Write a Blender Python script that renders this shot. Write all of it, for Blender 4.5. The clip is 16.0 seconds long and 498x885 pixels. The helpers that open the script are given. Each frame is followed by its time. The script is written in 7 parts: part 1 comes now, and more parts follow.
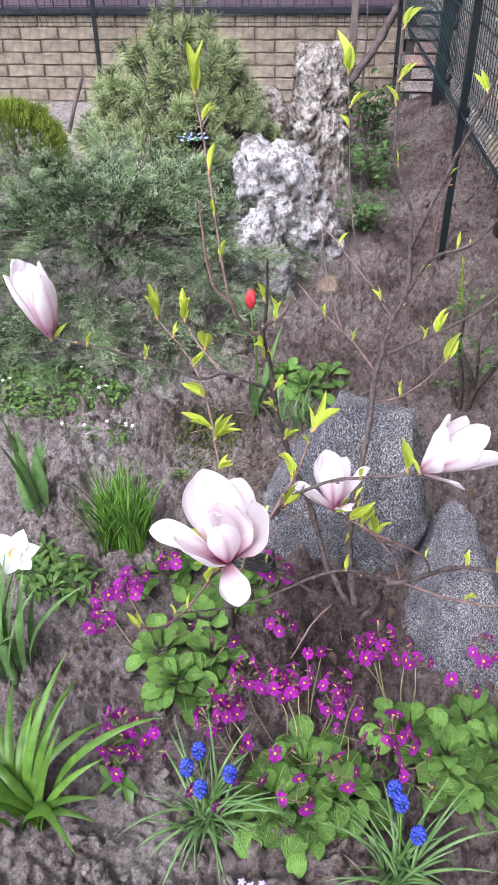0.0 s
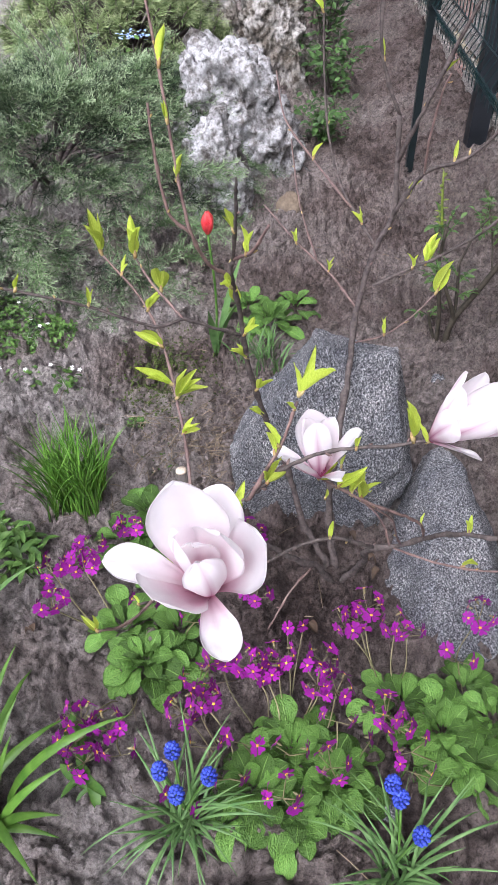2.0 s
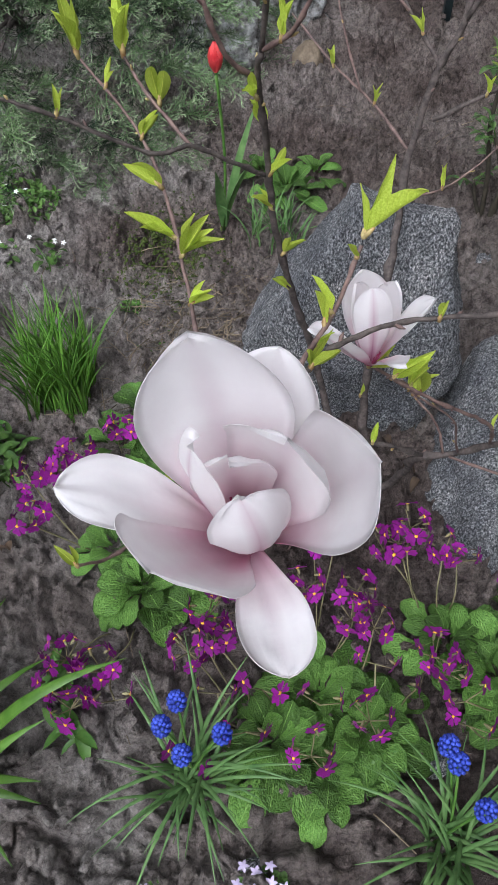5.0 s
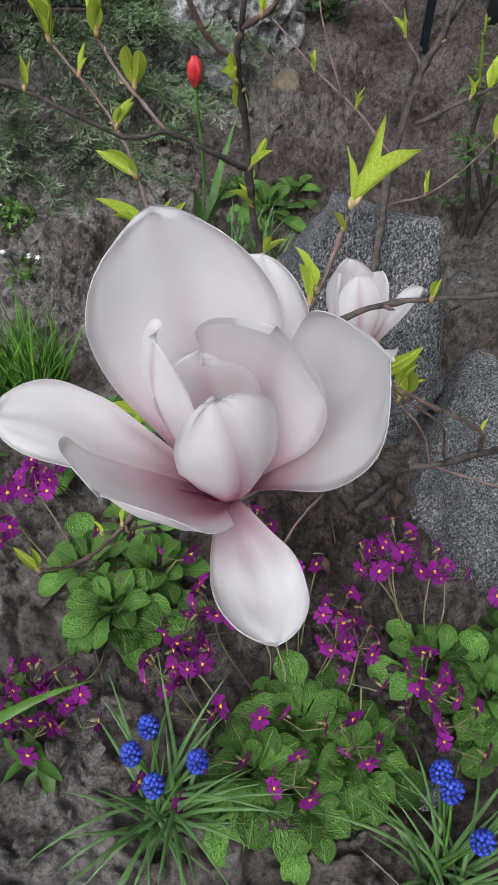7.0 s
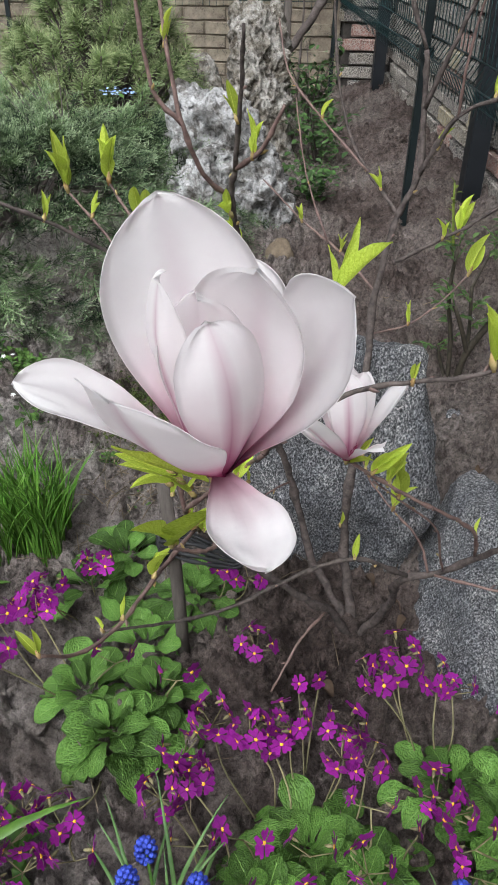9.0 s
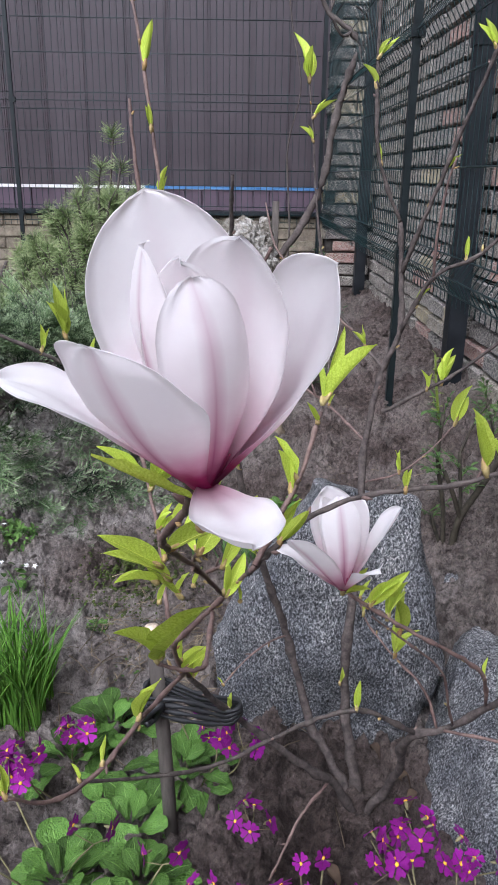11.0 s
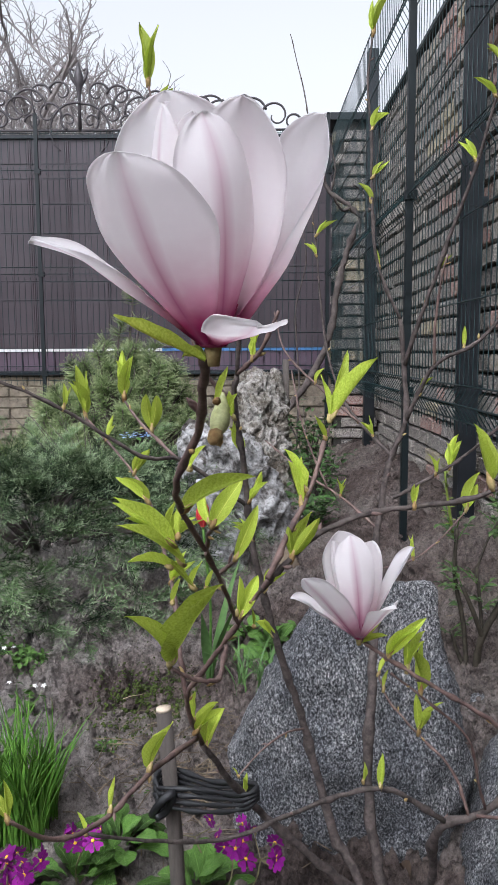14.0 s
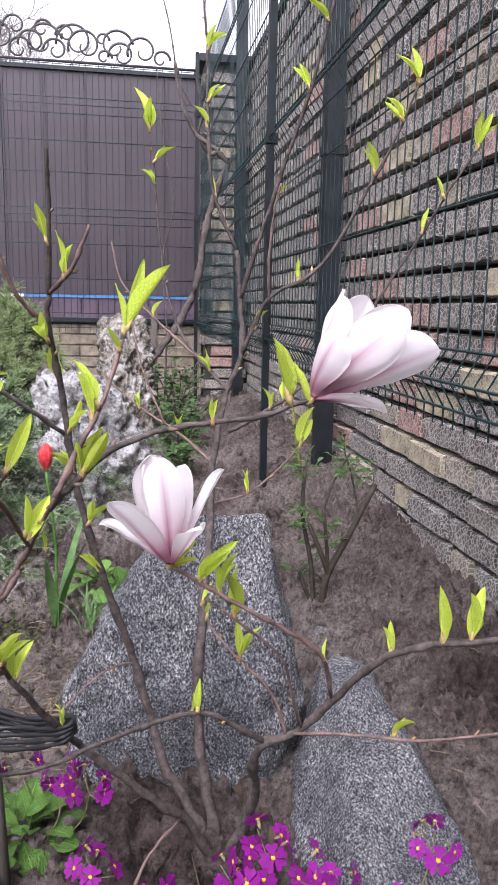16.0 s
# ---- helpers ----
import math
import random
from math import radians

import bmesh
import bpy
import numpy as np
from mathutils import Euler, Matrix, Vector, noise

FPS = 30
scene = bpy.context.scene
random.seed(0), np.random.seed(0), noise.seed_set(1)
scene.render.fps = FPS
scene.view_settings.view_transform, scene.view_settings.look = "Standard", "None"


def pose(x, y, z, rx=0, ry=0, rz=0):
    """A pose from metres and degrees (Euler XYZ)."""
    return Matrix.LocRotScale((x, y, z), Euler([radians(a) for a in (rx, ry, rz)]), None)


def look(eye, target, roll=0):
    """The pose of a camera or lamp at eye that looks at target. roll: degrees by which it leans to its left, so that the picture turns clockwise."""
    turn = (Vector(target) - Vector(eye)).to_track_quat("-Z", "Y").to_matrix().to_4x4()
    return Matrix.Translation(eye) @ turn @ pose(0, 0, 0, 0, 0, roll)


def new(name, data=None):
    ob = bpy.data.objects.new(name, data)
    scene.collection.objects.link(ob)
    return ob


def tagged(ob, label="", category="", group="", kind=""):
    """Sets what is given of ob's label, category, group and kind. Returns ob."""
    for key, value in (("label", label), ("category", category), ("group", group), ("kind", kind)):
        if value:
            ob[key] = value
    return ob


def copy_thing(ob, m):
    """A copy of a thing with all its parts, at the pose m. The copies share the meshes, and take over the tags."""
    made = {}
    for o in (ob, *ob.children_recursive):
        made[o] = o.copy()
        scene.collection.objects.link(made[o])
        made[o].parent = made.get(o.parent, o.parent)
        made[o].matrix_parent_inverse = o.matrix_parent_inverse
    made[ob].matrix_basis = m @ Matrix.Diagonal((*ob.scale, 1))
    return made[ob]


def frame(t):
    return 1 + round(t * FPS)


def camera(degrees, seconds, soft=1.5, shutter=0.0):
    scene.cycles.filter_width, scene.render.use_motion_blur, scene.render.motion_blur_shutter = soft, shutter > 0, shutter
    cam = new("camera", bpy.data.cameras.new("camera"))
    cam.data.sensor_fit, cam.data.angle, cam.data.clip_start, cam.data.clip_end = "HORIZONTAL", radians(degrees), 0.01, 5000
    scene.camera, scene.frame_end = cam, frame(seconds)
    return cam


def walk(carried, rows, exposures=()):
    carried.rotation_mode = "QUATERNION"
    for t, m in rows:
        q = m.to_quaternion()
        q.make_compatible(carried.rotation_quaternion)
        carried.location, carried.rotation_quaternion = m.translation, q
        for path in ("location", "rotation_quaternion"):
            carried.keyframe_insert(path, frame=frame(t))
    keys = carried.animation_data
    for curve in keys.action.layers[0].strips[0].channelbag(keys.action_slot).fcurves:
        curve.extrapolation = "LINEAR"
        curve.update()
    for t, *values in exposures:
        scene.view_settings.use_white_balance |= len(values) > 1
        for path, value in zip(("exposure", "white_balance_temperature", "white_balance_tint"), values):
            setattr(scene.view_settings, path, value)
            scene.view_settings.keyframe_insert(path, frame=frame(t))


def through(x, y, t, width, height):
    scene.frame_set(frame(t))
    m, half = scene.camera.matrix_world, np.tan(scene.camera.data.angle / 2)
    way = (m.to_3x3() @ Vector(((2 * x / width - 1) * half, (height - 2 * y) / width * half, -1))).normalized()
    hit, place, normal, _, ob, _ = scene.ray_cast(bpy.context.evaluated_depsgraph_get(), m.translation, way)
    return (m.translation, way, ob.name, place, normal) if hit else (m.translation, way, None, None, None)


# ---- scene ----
import functools
import itertools

cam = camera(36.6, 16.0, 0.9)
PATH = [
    (0, (0.270, 0.048, 1.133), (0.125, 1.653, -0.052), -0.8),
    (0.5, (0.270, 0.078, 1.128), (0.156, 1.670, -0.078), -1.2),
    (1, (0.257, 0.138, 1.111), (0.190, 1.704, -0.131), -0.0),
    (1.5, (0.244, 0.173, 1.086), (0.193, 1.687, -0.219), -0.3),
    (2, (0.239, 0.207, 1.072), (0.220, 1.685, -0.276), 0.2),
    (2.5, (0.230, 0.245, 1.054), (0.198, 1.685, -0.334), -0.4),
    (3, (0.231, 0.280, 1.035), (0.200, 1.665, -0.407), -0.5),
    (3.5, (0.219, 0.307, 1.003), (0.201, 1.632, -0.495), 0.8),
    (4, (0.214, 0.327, 0.968), (0.185, 1.616, -0.561), 0.2),
    (6.3, (0.207, 0.366, 0.856), (0.232, 1.703, -0.631), 1.9),
    (6.5, (0.210, 0.367, 0.854), (0.239, 1.716, -0.622), 1.9),
    (7, (0.211, 0.355, 0.851), (0.254, 1.724, -0.607), 2.7),
    (7.5, (0.212, 0.343, 0.843), (0.282, 1.764, -0.563), 2.9),
    (8, (0.209, 0.326, 0.848), (0.271, 1.831, -0.469), 2.4),
    (8.5, (0.212, 0.309, 0.836), (0.243, 1.894, -0.383), 1.4),
    (11, (0.218, 0.277, 0.765), (0.260, 2.162, 0.096), 0.8),
    (11.5, (0.219, 0.281, 0.732), (0.219, 2.223, 0.255), 0.4),
    (12, (0.216, 0.256, 0.711), (0.157, 2.229, 0.388), 0.3),
    (12.5, (0.215, 0.264, 0.696), (0.198, 2.244, 0.411), -0.8),
    (13, (0.213, 0.252, 0.684), (0.184, 2.239, 0.458), -0.9),
    (13.5, (0.219, 0.247, 0.678), (0.189, 2.234, 0.453), -0.5),
    (14, (0.220, 0.232, 0.668), (0.224, 2.218, 0.429), -0.3),
    (14.5, (0.220, 0.233, 0.662), (0.312, 2.213, 0.396), 0.4),
    (15, (0.236, 0.238, 0.650), (0.416, 2.206, 0.341), 0.6),
    (15.5, (0.254, 0.239, 0.644), (0.511, 2.196, 0.321), 1.0),
    (16, (0.279, 0.244, 0.637), (0.604, 2.186, 0.283), 1.1),
]
EXPOSURES = [(0, 0.7, 5900, 23), (2, 0.55, 5900, 19), (3, 0.47, 5880, 18), (4, 0.2, 5850, 14), (6.5, -0.32, 5950, 9), (8.5, -0.07, 6150, 8), (11, 0.12, 5750, 15), (12.5, -0.26, 5800, 14), (13.5, -0.15, 5850, 13), (14.5, 0.1, 5950, 13), (16, 0.53, 6000, 22)]
walk(cam, [(t, look(eye, target, roll)) for t, eye, target, roll in PATH], EXPOSURES)

# ---- overcast daylight ----
world = bpy.data.worlds.new("overcast_sky")
scene.world = world
world.use_nodes = True
wn, wl = world.node_tree.nodes, world.node_tree.links
sky = wn.new("ShaderNodeTexSky")
sky.sky_type, sky.sun_disc = "NISHITA", False
sky.sun_elevation, sky.sun_rotation = radians(48), radians(200)
sky.air_density, sky.dust_density, sky.ozone_density = 1.6, 6.0, 1.0
pale = wn.new("ShaderNodeHueSaturation")
pale.inputs["Saturation"].default_value, pale.inputs["Value"].default_value = 0.04, 1.9
bg = wn["Background"]
bg.inputs["Strength"].default_value = 0.15
wl.new(sky.outputs[0], pale.inputs["Color"])
wl.new(pale.outputs[0], bg.inputs["Color"])
sun = new("sun", bpy.data.lights.new("sun", "SUN"))
sun.data.energy, sun.data.angle, sun.data.color = 1.5, radians(45), (1.0, 0.99, 0.98)
sun.matrix_world = look((-1.4, -2.0, 5.2), (0, 1, 0))


# ---- materials ----
def node(nt, kind, **inputs):
    n = nt.nodes.new("ShaderNode" + kind)
    for key, value in inputs.items():
        n.inputs[key.replace("_", " ")].default_value = value
    return n


def ramp(nt, fac, stops):
    r = nt.nodes.new("ShaderNodeValToRGB")
    while len(r.color_ramp.elements) < len(stops):
        r.color_ramp.elements.new(0.5)
    for e, (p, c) in zip(r.color_ramp.elements, stops):
        e.position, e.color = p, (*c, 1)
    nt.links.new(fac, r.inputs[0])
    return r.outputs[0]


def blend(nt, a, b, fac, kind="MIX"):
    m = nt.nodes.new("ShaderNodeMix")
    m.data_type, m.blend_type = "RGBA", kind
    for socket, value in ((m.inputs[6], a), (m.inputs[7], b), (m.inputs[0], fac)):
        if hasattr(value, "links"):
            nt.links.new(value, socket)
        elif isinstance(value, tuple):
            socket.default_value = (*value, 1)
        else:
            socket.default_value = value
    return m.outputs[2]


def base(name, rough=0.8, metal=0.0, spec=0.4):
    m = bpy.data.materials.new(name)
    m.use_nodes = True
    nt = m.node_tree
    b = nt.nodes["Principled BSDF"]
    b.inputs["Roughness"].default_value, b.inputs["Metallic"].default_value = rough, metal
    b.inputs["Specular IOR Level"].default_value = spec
    return m, nt, b


def bumped(nt, b, height, strength, distance):
    n = node(nt, "Bump", Strength=strength, Distance=distance)
    nt.links.new(height, n.inputs["Height"])
    nt.links.new(n.outputs[0], b.inputs["Normal"])


def noise_out(nt, scale, detail=6.0, rough=0.6, stretch=None):
    t = node(nt, "TexCoord")
    src = t.outputs["Object"]
    if stretch:
        mp = node(nt, "Mapping")
        mp.inputs["Scale"].default_value = stretch
        nt.links.new(src, mp.inputs[0])
        src = mp.outputs[0]
    n = node(nt, "TexNoise", Scale=scale, Detail=detail, Roughness=rough)
    nt.links.new(src, n.inputs["Vector"])
    return n.outputs[0]


def varied(nt, colour, amount=0.25, island=False):
    """Small change of brightness from piece to piece."""
    src = nt.nodes.new("ShaderNodeNewGeometry").outputs["Random Per Island"] if island else nt.nodes.new("ShaderNodeObjectInfo").outputs["Random"]
    f = ramp(nt, src, [(0, (1 - amount,) * 3), (1, (1 + amount,) * 3)])
    return blend(nt, colour, f, 1.0, "MULTIPLY")


def rough_material(name, dark, light, scale, fine, rough=0.9, bump=0.6, dist=0.004, spec=0.25, third=None, island=False, piece=0.0, stretch=None):
    m, nt, b = base(name, rough, 0.0, spec)
    big = noise_out(nt, scale, 5, 0.6, stretch)
    small = noise_out(nt, fine, 8, 0.7, stretch)
    c = ramp(nt, big, [(0.3, dark), (0.7, light)])
    c = blend(nt, c, ramp(nt, small, [(0.25, (0.55,) * 3), (0.75, (1.45,) * 3)]), 0.8, "MULTIPLY")
    if third:
        c = blend(nt, c, third, ramp(nt, noise_out(nt, scale * 0.6, 4, 0.65), [(0.56, (0, 0, 0)), (0.68, (1, 1, 1))]))
    if piece:
        c = varied(nt, c, piece, island)
    nt.links.new(c, b.inputs["Base Color"])
    bumped(nt, b, small, bump, dist)
    return m


def leaf_material(name, dark, light, rough=0.45, through=0.3, veins=0.0, island=False, piece=0.3, pucker=0.0):
    m, nt, b = base(name, rough, 0.0, 0.22)
    c = ramp(nt, noise_out(nt, 45, 4), [(0.3, dark), (0.72, light)])
    c = varied(nt, c, piece, island)
    if veins:
        uv = node(nt, "UVMap")
        sep = node(nt, "SeparateXYZ")
        nt.links.new(uv.outputs[0], sep.inputs[0])
        mid = node(nt, "Math")
        mid.operation = "ABSOLUTE"
        off = node(nt, "Math")
        off.operation = "SUBTRACT"
        off.inputs[1].default_value = 0.5
        nt.links.new(sep.outputs[0], off.inputs[0])
        nt.links.new(off.outputs[0], mid.inputs[0])
        line = ramp(nt, mid.outputs[0], [(0.008, (0.7, 0.7, 0.7)), (0.028, (0, 0, 0))])
        sk = node(nt, "Math")
        sk.operation = "MULTIPLY_ADD"
        sk.inputs[1].default_value = -0.55
        nt.links.new(mid.outputs[0], sk.inputs[0])
        nt.links.new(sep.outputs[1], sk.inputs[2])
        cmb = node(nt, "CombineXYZ")
        nt.links.new(sk.outputs[0], cmb.inputs[0])
        wv = node(nt, "TexWave", Scale=3.2, Distortion=1.2, Detail=2.0)
        nt.links.new(cmb.outputs[0], wv.inputs["Vector"])
        c = blend(nt, c, tuple(min(1, v * 1.5 + 0.02) for v in light), line)
        c = blend(nt, c, ramp(nt, wv.outputs[1], [(0, (0.75,) * 3), (0.3, (1.05,) * 3)]), veins, "MULTIPLY")
        if pucker:
            net = node(nt, "TexVoronoi", Scale=11.0)
            net.feature = "DISTANCE_TO_EDGE"
            nt.links.new(uv.outputs[0], net.inputs["Vector"])
            c = blend(nt, c, ramp(nt, net.outputs[0], [(0.02, (1.25, 1.2, 1.25)), (0.12, (1.0,) * 3), (0.4, (0.90,) * 3)]), 0.5, "MULTIPLY")
            bumped(nt, b, net.outputs[0], 0.7, pucker)
        else:
            bumped(nt, b, wv.outputs[1], 0.5 * veins, 0.002)
    nt.links.new(c, b.inputs["Base Color"])
    tr = node(nt, "BsdfTranslucent")
    nt.links.new(c, tr.inputs[0])
    mix = node(nt, "MixShader")
    mix.inputs[0].default_value = through
    out = nt.nodes["Material Output"]
    nt.links.new(b.outputs[0], mix.inputs[1])
    nt.links.new(tr.outputs[0], mix.inputs[2])
    nt.links.new(mix.outputs[0], out.inputs[0])
    return m


def conifer_material(name, dark, light, tips):
    """Scale leaves: each shoot has its own shade, its tips are paler."""
    m, nt, b = base(name, 0.7, 0.0, 0.12)
    sep = node(nt, "SeparateXYZ")
    nt.links.new(node(nt, "UVMap").outputs[0], sep.inputs[0])
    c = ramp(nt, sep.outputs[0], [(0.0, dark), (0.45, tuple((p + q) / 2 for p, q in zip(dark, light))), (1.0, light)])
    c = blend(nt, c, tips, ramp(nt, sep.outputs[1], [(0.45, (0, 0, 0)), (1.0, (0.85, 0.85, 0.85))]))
    nt.links.new(c, b.inputs["Base Color"])
    return m


def petal_material(name, outer, through=0.66, deep=1.0):
    """White tepal, flushed rose at its foot; the outside carries a rose mid-rib."""
    m, nt, b = base(name, 0.45, 0.0, 0.35)
    uv = node(nt, "UVMap")
    sep = node(nt, "SeparateXYZ")
    nt.links.new(uv.outputs[0], sep.inputs[0])
    wob = noise_out(nt, 60, 3)
    v = node(nt, "Math")
    v.operation = "MULTIPLY_ADD"
    v.inputs[1].default_value = 0.16
    nt.links.new(wob, v.inputs[0])
    nt.links.new(sep.outputs[1], v.inputs[2])
    white = (0.95, 0.93, 0.925)
    if outer:
        c = ramp(nt, v.outputs[0], [(p, tuple(w + (q - w) * deep for q, w in zip(t, white))) for p, t in ((0.09, (0.27, 0.012, 0.09)), (0.20, (0.47, 0.07, 0.22)), (0.31, (0.78, 0.46, 0.59)), (0.46, (0.90, 0.80, 0.83)), (0.66, white))])
        off = node(nt, "Math")
        off.operation = "SUBTRACT"
        off.inputs[1].default_value = 0.5
        nt.links.new(sep.outputs[0], off.inputs[0])
        mid = node(nt, "Math")
        mid.operation = "ABSOLUTE"
        nt.links.new(off.outputs[0], mid.inputs[0])
        rib = ramp(nt, mid.outputs[0], [(0.0, (0.85,) * 3), (0.025, (0.6,) * 3), (0.13, (0, 0, 0))])
        fade = ramp(nt, sep.outputs[1], [(0.25, (1, 1, 1)), (0.95, (0.25,) * 3)])
        c = blend(nt, c, (0.46, 0.14, 0.27), blend(nt, rib, fade, 1.0, "MULTIPLY"))
    else:
        c = ramp(nt, v.outputs[0], [(0.08, (0.36, 0.04, 0.14)), (0.19, (0.72, 0.44, 0.53)), (0.40, (0.90, 0.80, 0.82)), (0.68, white)])
    streak = noise_out(nt, 30, 4, 0.6)
    c = blend(nt, c, ramp(nt, streak, [(0.3, (0.94, 0.92, 0.93)), (0.7, (1, 1, 1))]), 1.0, "MULTIPLY")
    nt.links.new(c, b.inputs["Base Color"])
    tr = node(nt, "BsdfTranslucent")
    nt.links.new(c, tr.inputs[0])
    mix = node(nt, "MixShader")
    mix.inputs[0].default_value = through
    nt.links.new(b.outputs[0], mix.inputs[1])
    nt.links.new(tr.outputs[0], mix.inputs[2])
    nt.links.new(mix.outputs[0], nt.nodes["Material Output"].inputs[0])
    bumped(nt, b, noise_out(nt, 90, 4), 0.12, 0.002)
    return m


def plain(name, colour, rough=0.5, metal=0.0, spec=0.4, wear=0.2, scale=30):
    m, nt, b = base(name, rough, metal, spec)
    n = noise_out(nt, scale, 6)
    c = ramp(nt, n, [(0.3, tuple(v * (1 - wear) for v in colour)), (0.7, tuple(min(1, v * (1 + wear)) for v in colour))])
    nt.links.new(c, b.inputs["Base Color"])
    nt.links.new(ramp(nt, n, [(0.3, (rough * 0.8,) * 3), (0.7, (min(1, rough * 1.2),) * 3)]), b.inputs["Roughness"])
    return m


def granite_material():
    """Grey gneiss-like granite: fine pale and dark grains drawn out along one direction, with paler bands."""
    m, nt, b = base("granite", 0.7, 0.0, 0.35)
    t = node(nt, "TexCoord")
    mp = node(nt, "Mapping")
    mp.inputs["Scale"].default_value = (1.25, 1.25, 0.8)
    mp.inputs["Rotation"].default_value = (0.25, 0.55, 0.2)
    nt.links.new(t.outputs["Object"], mp.inputs[0])
    n1 = node(nt, "TexNoise", Scale=310.0, Detail=6.0, Roughness=0.78)
    n2 = node(nt, "TexNoise", Scale=9.0, Detail=6.0, Roughness=0.7)
    n3 = node(nt, "TexNoise", Scale=120.0, Detail=6.0, Roughness=0.72)
    for n in (n1, n2, n3):
        nt.links.new(mp.outputs[0], n.inputs["Vector"])
    c = ramp(nt, n1.outputs[0], [(0.40, (0.014, 0.015, 0.017)), (0.46, (0.095, 0.097, 0.103)), (0.53, (0.235, 0.235, 0.24)), (0.60, (0.62, 0.615, 0.61))])
    c = blend(nt, c, ramp(nt, n2.outputs[0], [(0.36, (0.60, 0.62, 0.66)), (0.55, (1.0, 1.0, 1.0)), (0.66, (1.6, 1.58, 1.55))]), 1.0, "MULTIPLY")
    c = blend(nt, c, ramp(nt, n3.outputs[0], [(0.38, (0.55,) * 3), (0.62, (1.4,) * 3)]), 0.8, "MULTIPLY")
    nt.links.new(c, b.inputs["Base Color"])
    low = node(nt, "Bump", Strength=0.9, Distance=0.012)
    nt.links.new(n3.outputs[0], low.inputs["Height"])
    fine = node(nt, "Bump", Strength=0.9, Distance=0.005)
    nt.links.new(n1.outputs[0], fine.inputs["Height"])
    nt.links.new(low.outputs[0], fine.inputs["Normal"])
    nt.links.new(fine.outputs[0], b.inputs["Normal"])
    return m


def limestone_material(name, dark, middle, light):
    """Weathered limestone: pale and brown mottling; shade of small holes painted as dark spots."""
    m, nt, b = base(name, 0.9, 0.0, 0.15)
    n1, n2 = noise_out(nt, 11, 7, 0.68), noise_out(nt, 75, 7, 0.72)
    c = ramp(nt, n1, [(0.36, dark), (0.45, middle), (0.56, light)])
    c = blend(nt, c, ramp(nt, n2, [(0.34, (0.35,) * 3), (0.5, (0.95,) * 3), (0.62, (1.2,) * 3)]), 0.9, "MULTIPLY")
    c = blend(nt, c, ramp(nt, noise_out(nt, 26, 6, 0.7), [(0.38, (0.22, 0.185, 0.15)), (0.47, (0.80, 0.78, 0.76)), (0.56, (1.1, 1.1, 1.1))]), 0.85, "MULTIPLY")
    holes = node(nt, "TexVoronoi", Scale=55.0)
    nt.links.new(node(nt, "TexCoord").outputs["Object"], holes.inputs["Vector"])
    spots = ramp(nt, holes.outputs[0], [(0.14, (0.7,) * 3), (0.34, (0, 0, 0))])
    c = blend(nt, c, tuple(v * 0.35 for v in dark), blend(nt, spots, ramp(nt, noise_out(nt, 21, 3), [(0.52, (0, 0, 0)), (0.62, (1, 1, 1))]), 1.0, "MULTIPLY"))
    nt.links.new(c, b.inputs["Base Color"])
    bumped(nt, b, n2, 0.9, 0.012)
    return m


def brick_material(name, cols, mortar_dust):
    """Split-face clinker; the colour changes from brick to brick."""
    m, nt, b = base(name, 0.85, 0.0, 0.3)
    rnd = nt.nodes.new("ShaderNodeObjectInfo").outputs["Random"]
    r = nt.nodes.new("ShaderNodeValToRGB")
    r.color_ramp.interpolation = "CONSTANT"
    while len(r.color_ramp.elements) < len(cols):
        r.color_ramp.elements.new(0.5)
    for i, (e, c) in enumerate(zip(r.color_ramp.elements, cols)):
        e.position, e.color = i / len(cols), (*c, 1)
    nt.links.new(rnd, r.inputs[0])
    n1, n2 = noise_out(nt, 22, 5, 0.6), noise_out(nt, 130, 7, 0.7)
    c = blend(nt, r.outputs[0], ramp(nt, n1, [(0.34, (0.4,) * 3), (0.66, (1.55,) * 3)]), 0.9, "MULTIPLY")
    crack = node(nt, "TexVoronoi", Scale=80.0)
    crack.feature = "DISTANCE_TO_EDGE"
    t = node(nt, "TexCoord")
    wander = node(nt, "VectorMath")
    wander.operation = "MULTIPLY_ADD"
    wander.inputs[1].default_value = (0.02, 0.02, 0.02)
    nt.links.new(n1, wander.inputs[0])
    nt.links.new(t.outputs["Object"], wander.inputs[2])
    nt.links.new(wander.outputs[0], crack.inputs["Vector"])
    c = blend(nt, c, mortar_dust, ramp(nt, crack.outputs[0], [(0.02, (0.8,) * 3), (0.12, (0, 0, 0))]))
    nt.links.new(c, b.inputs["Base Color"])
    bumped(nt, b, n2, 0.9, 0.006)
    return m


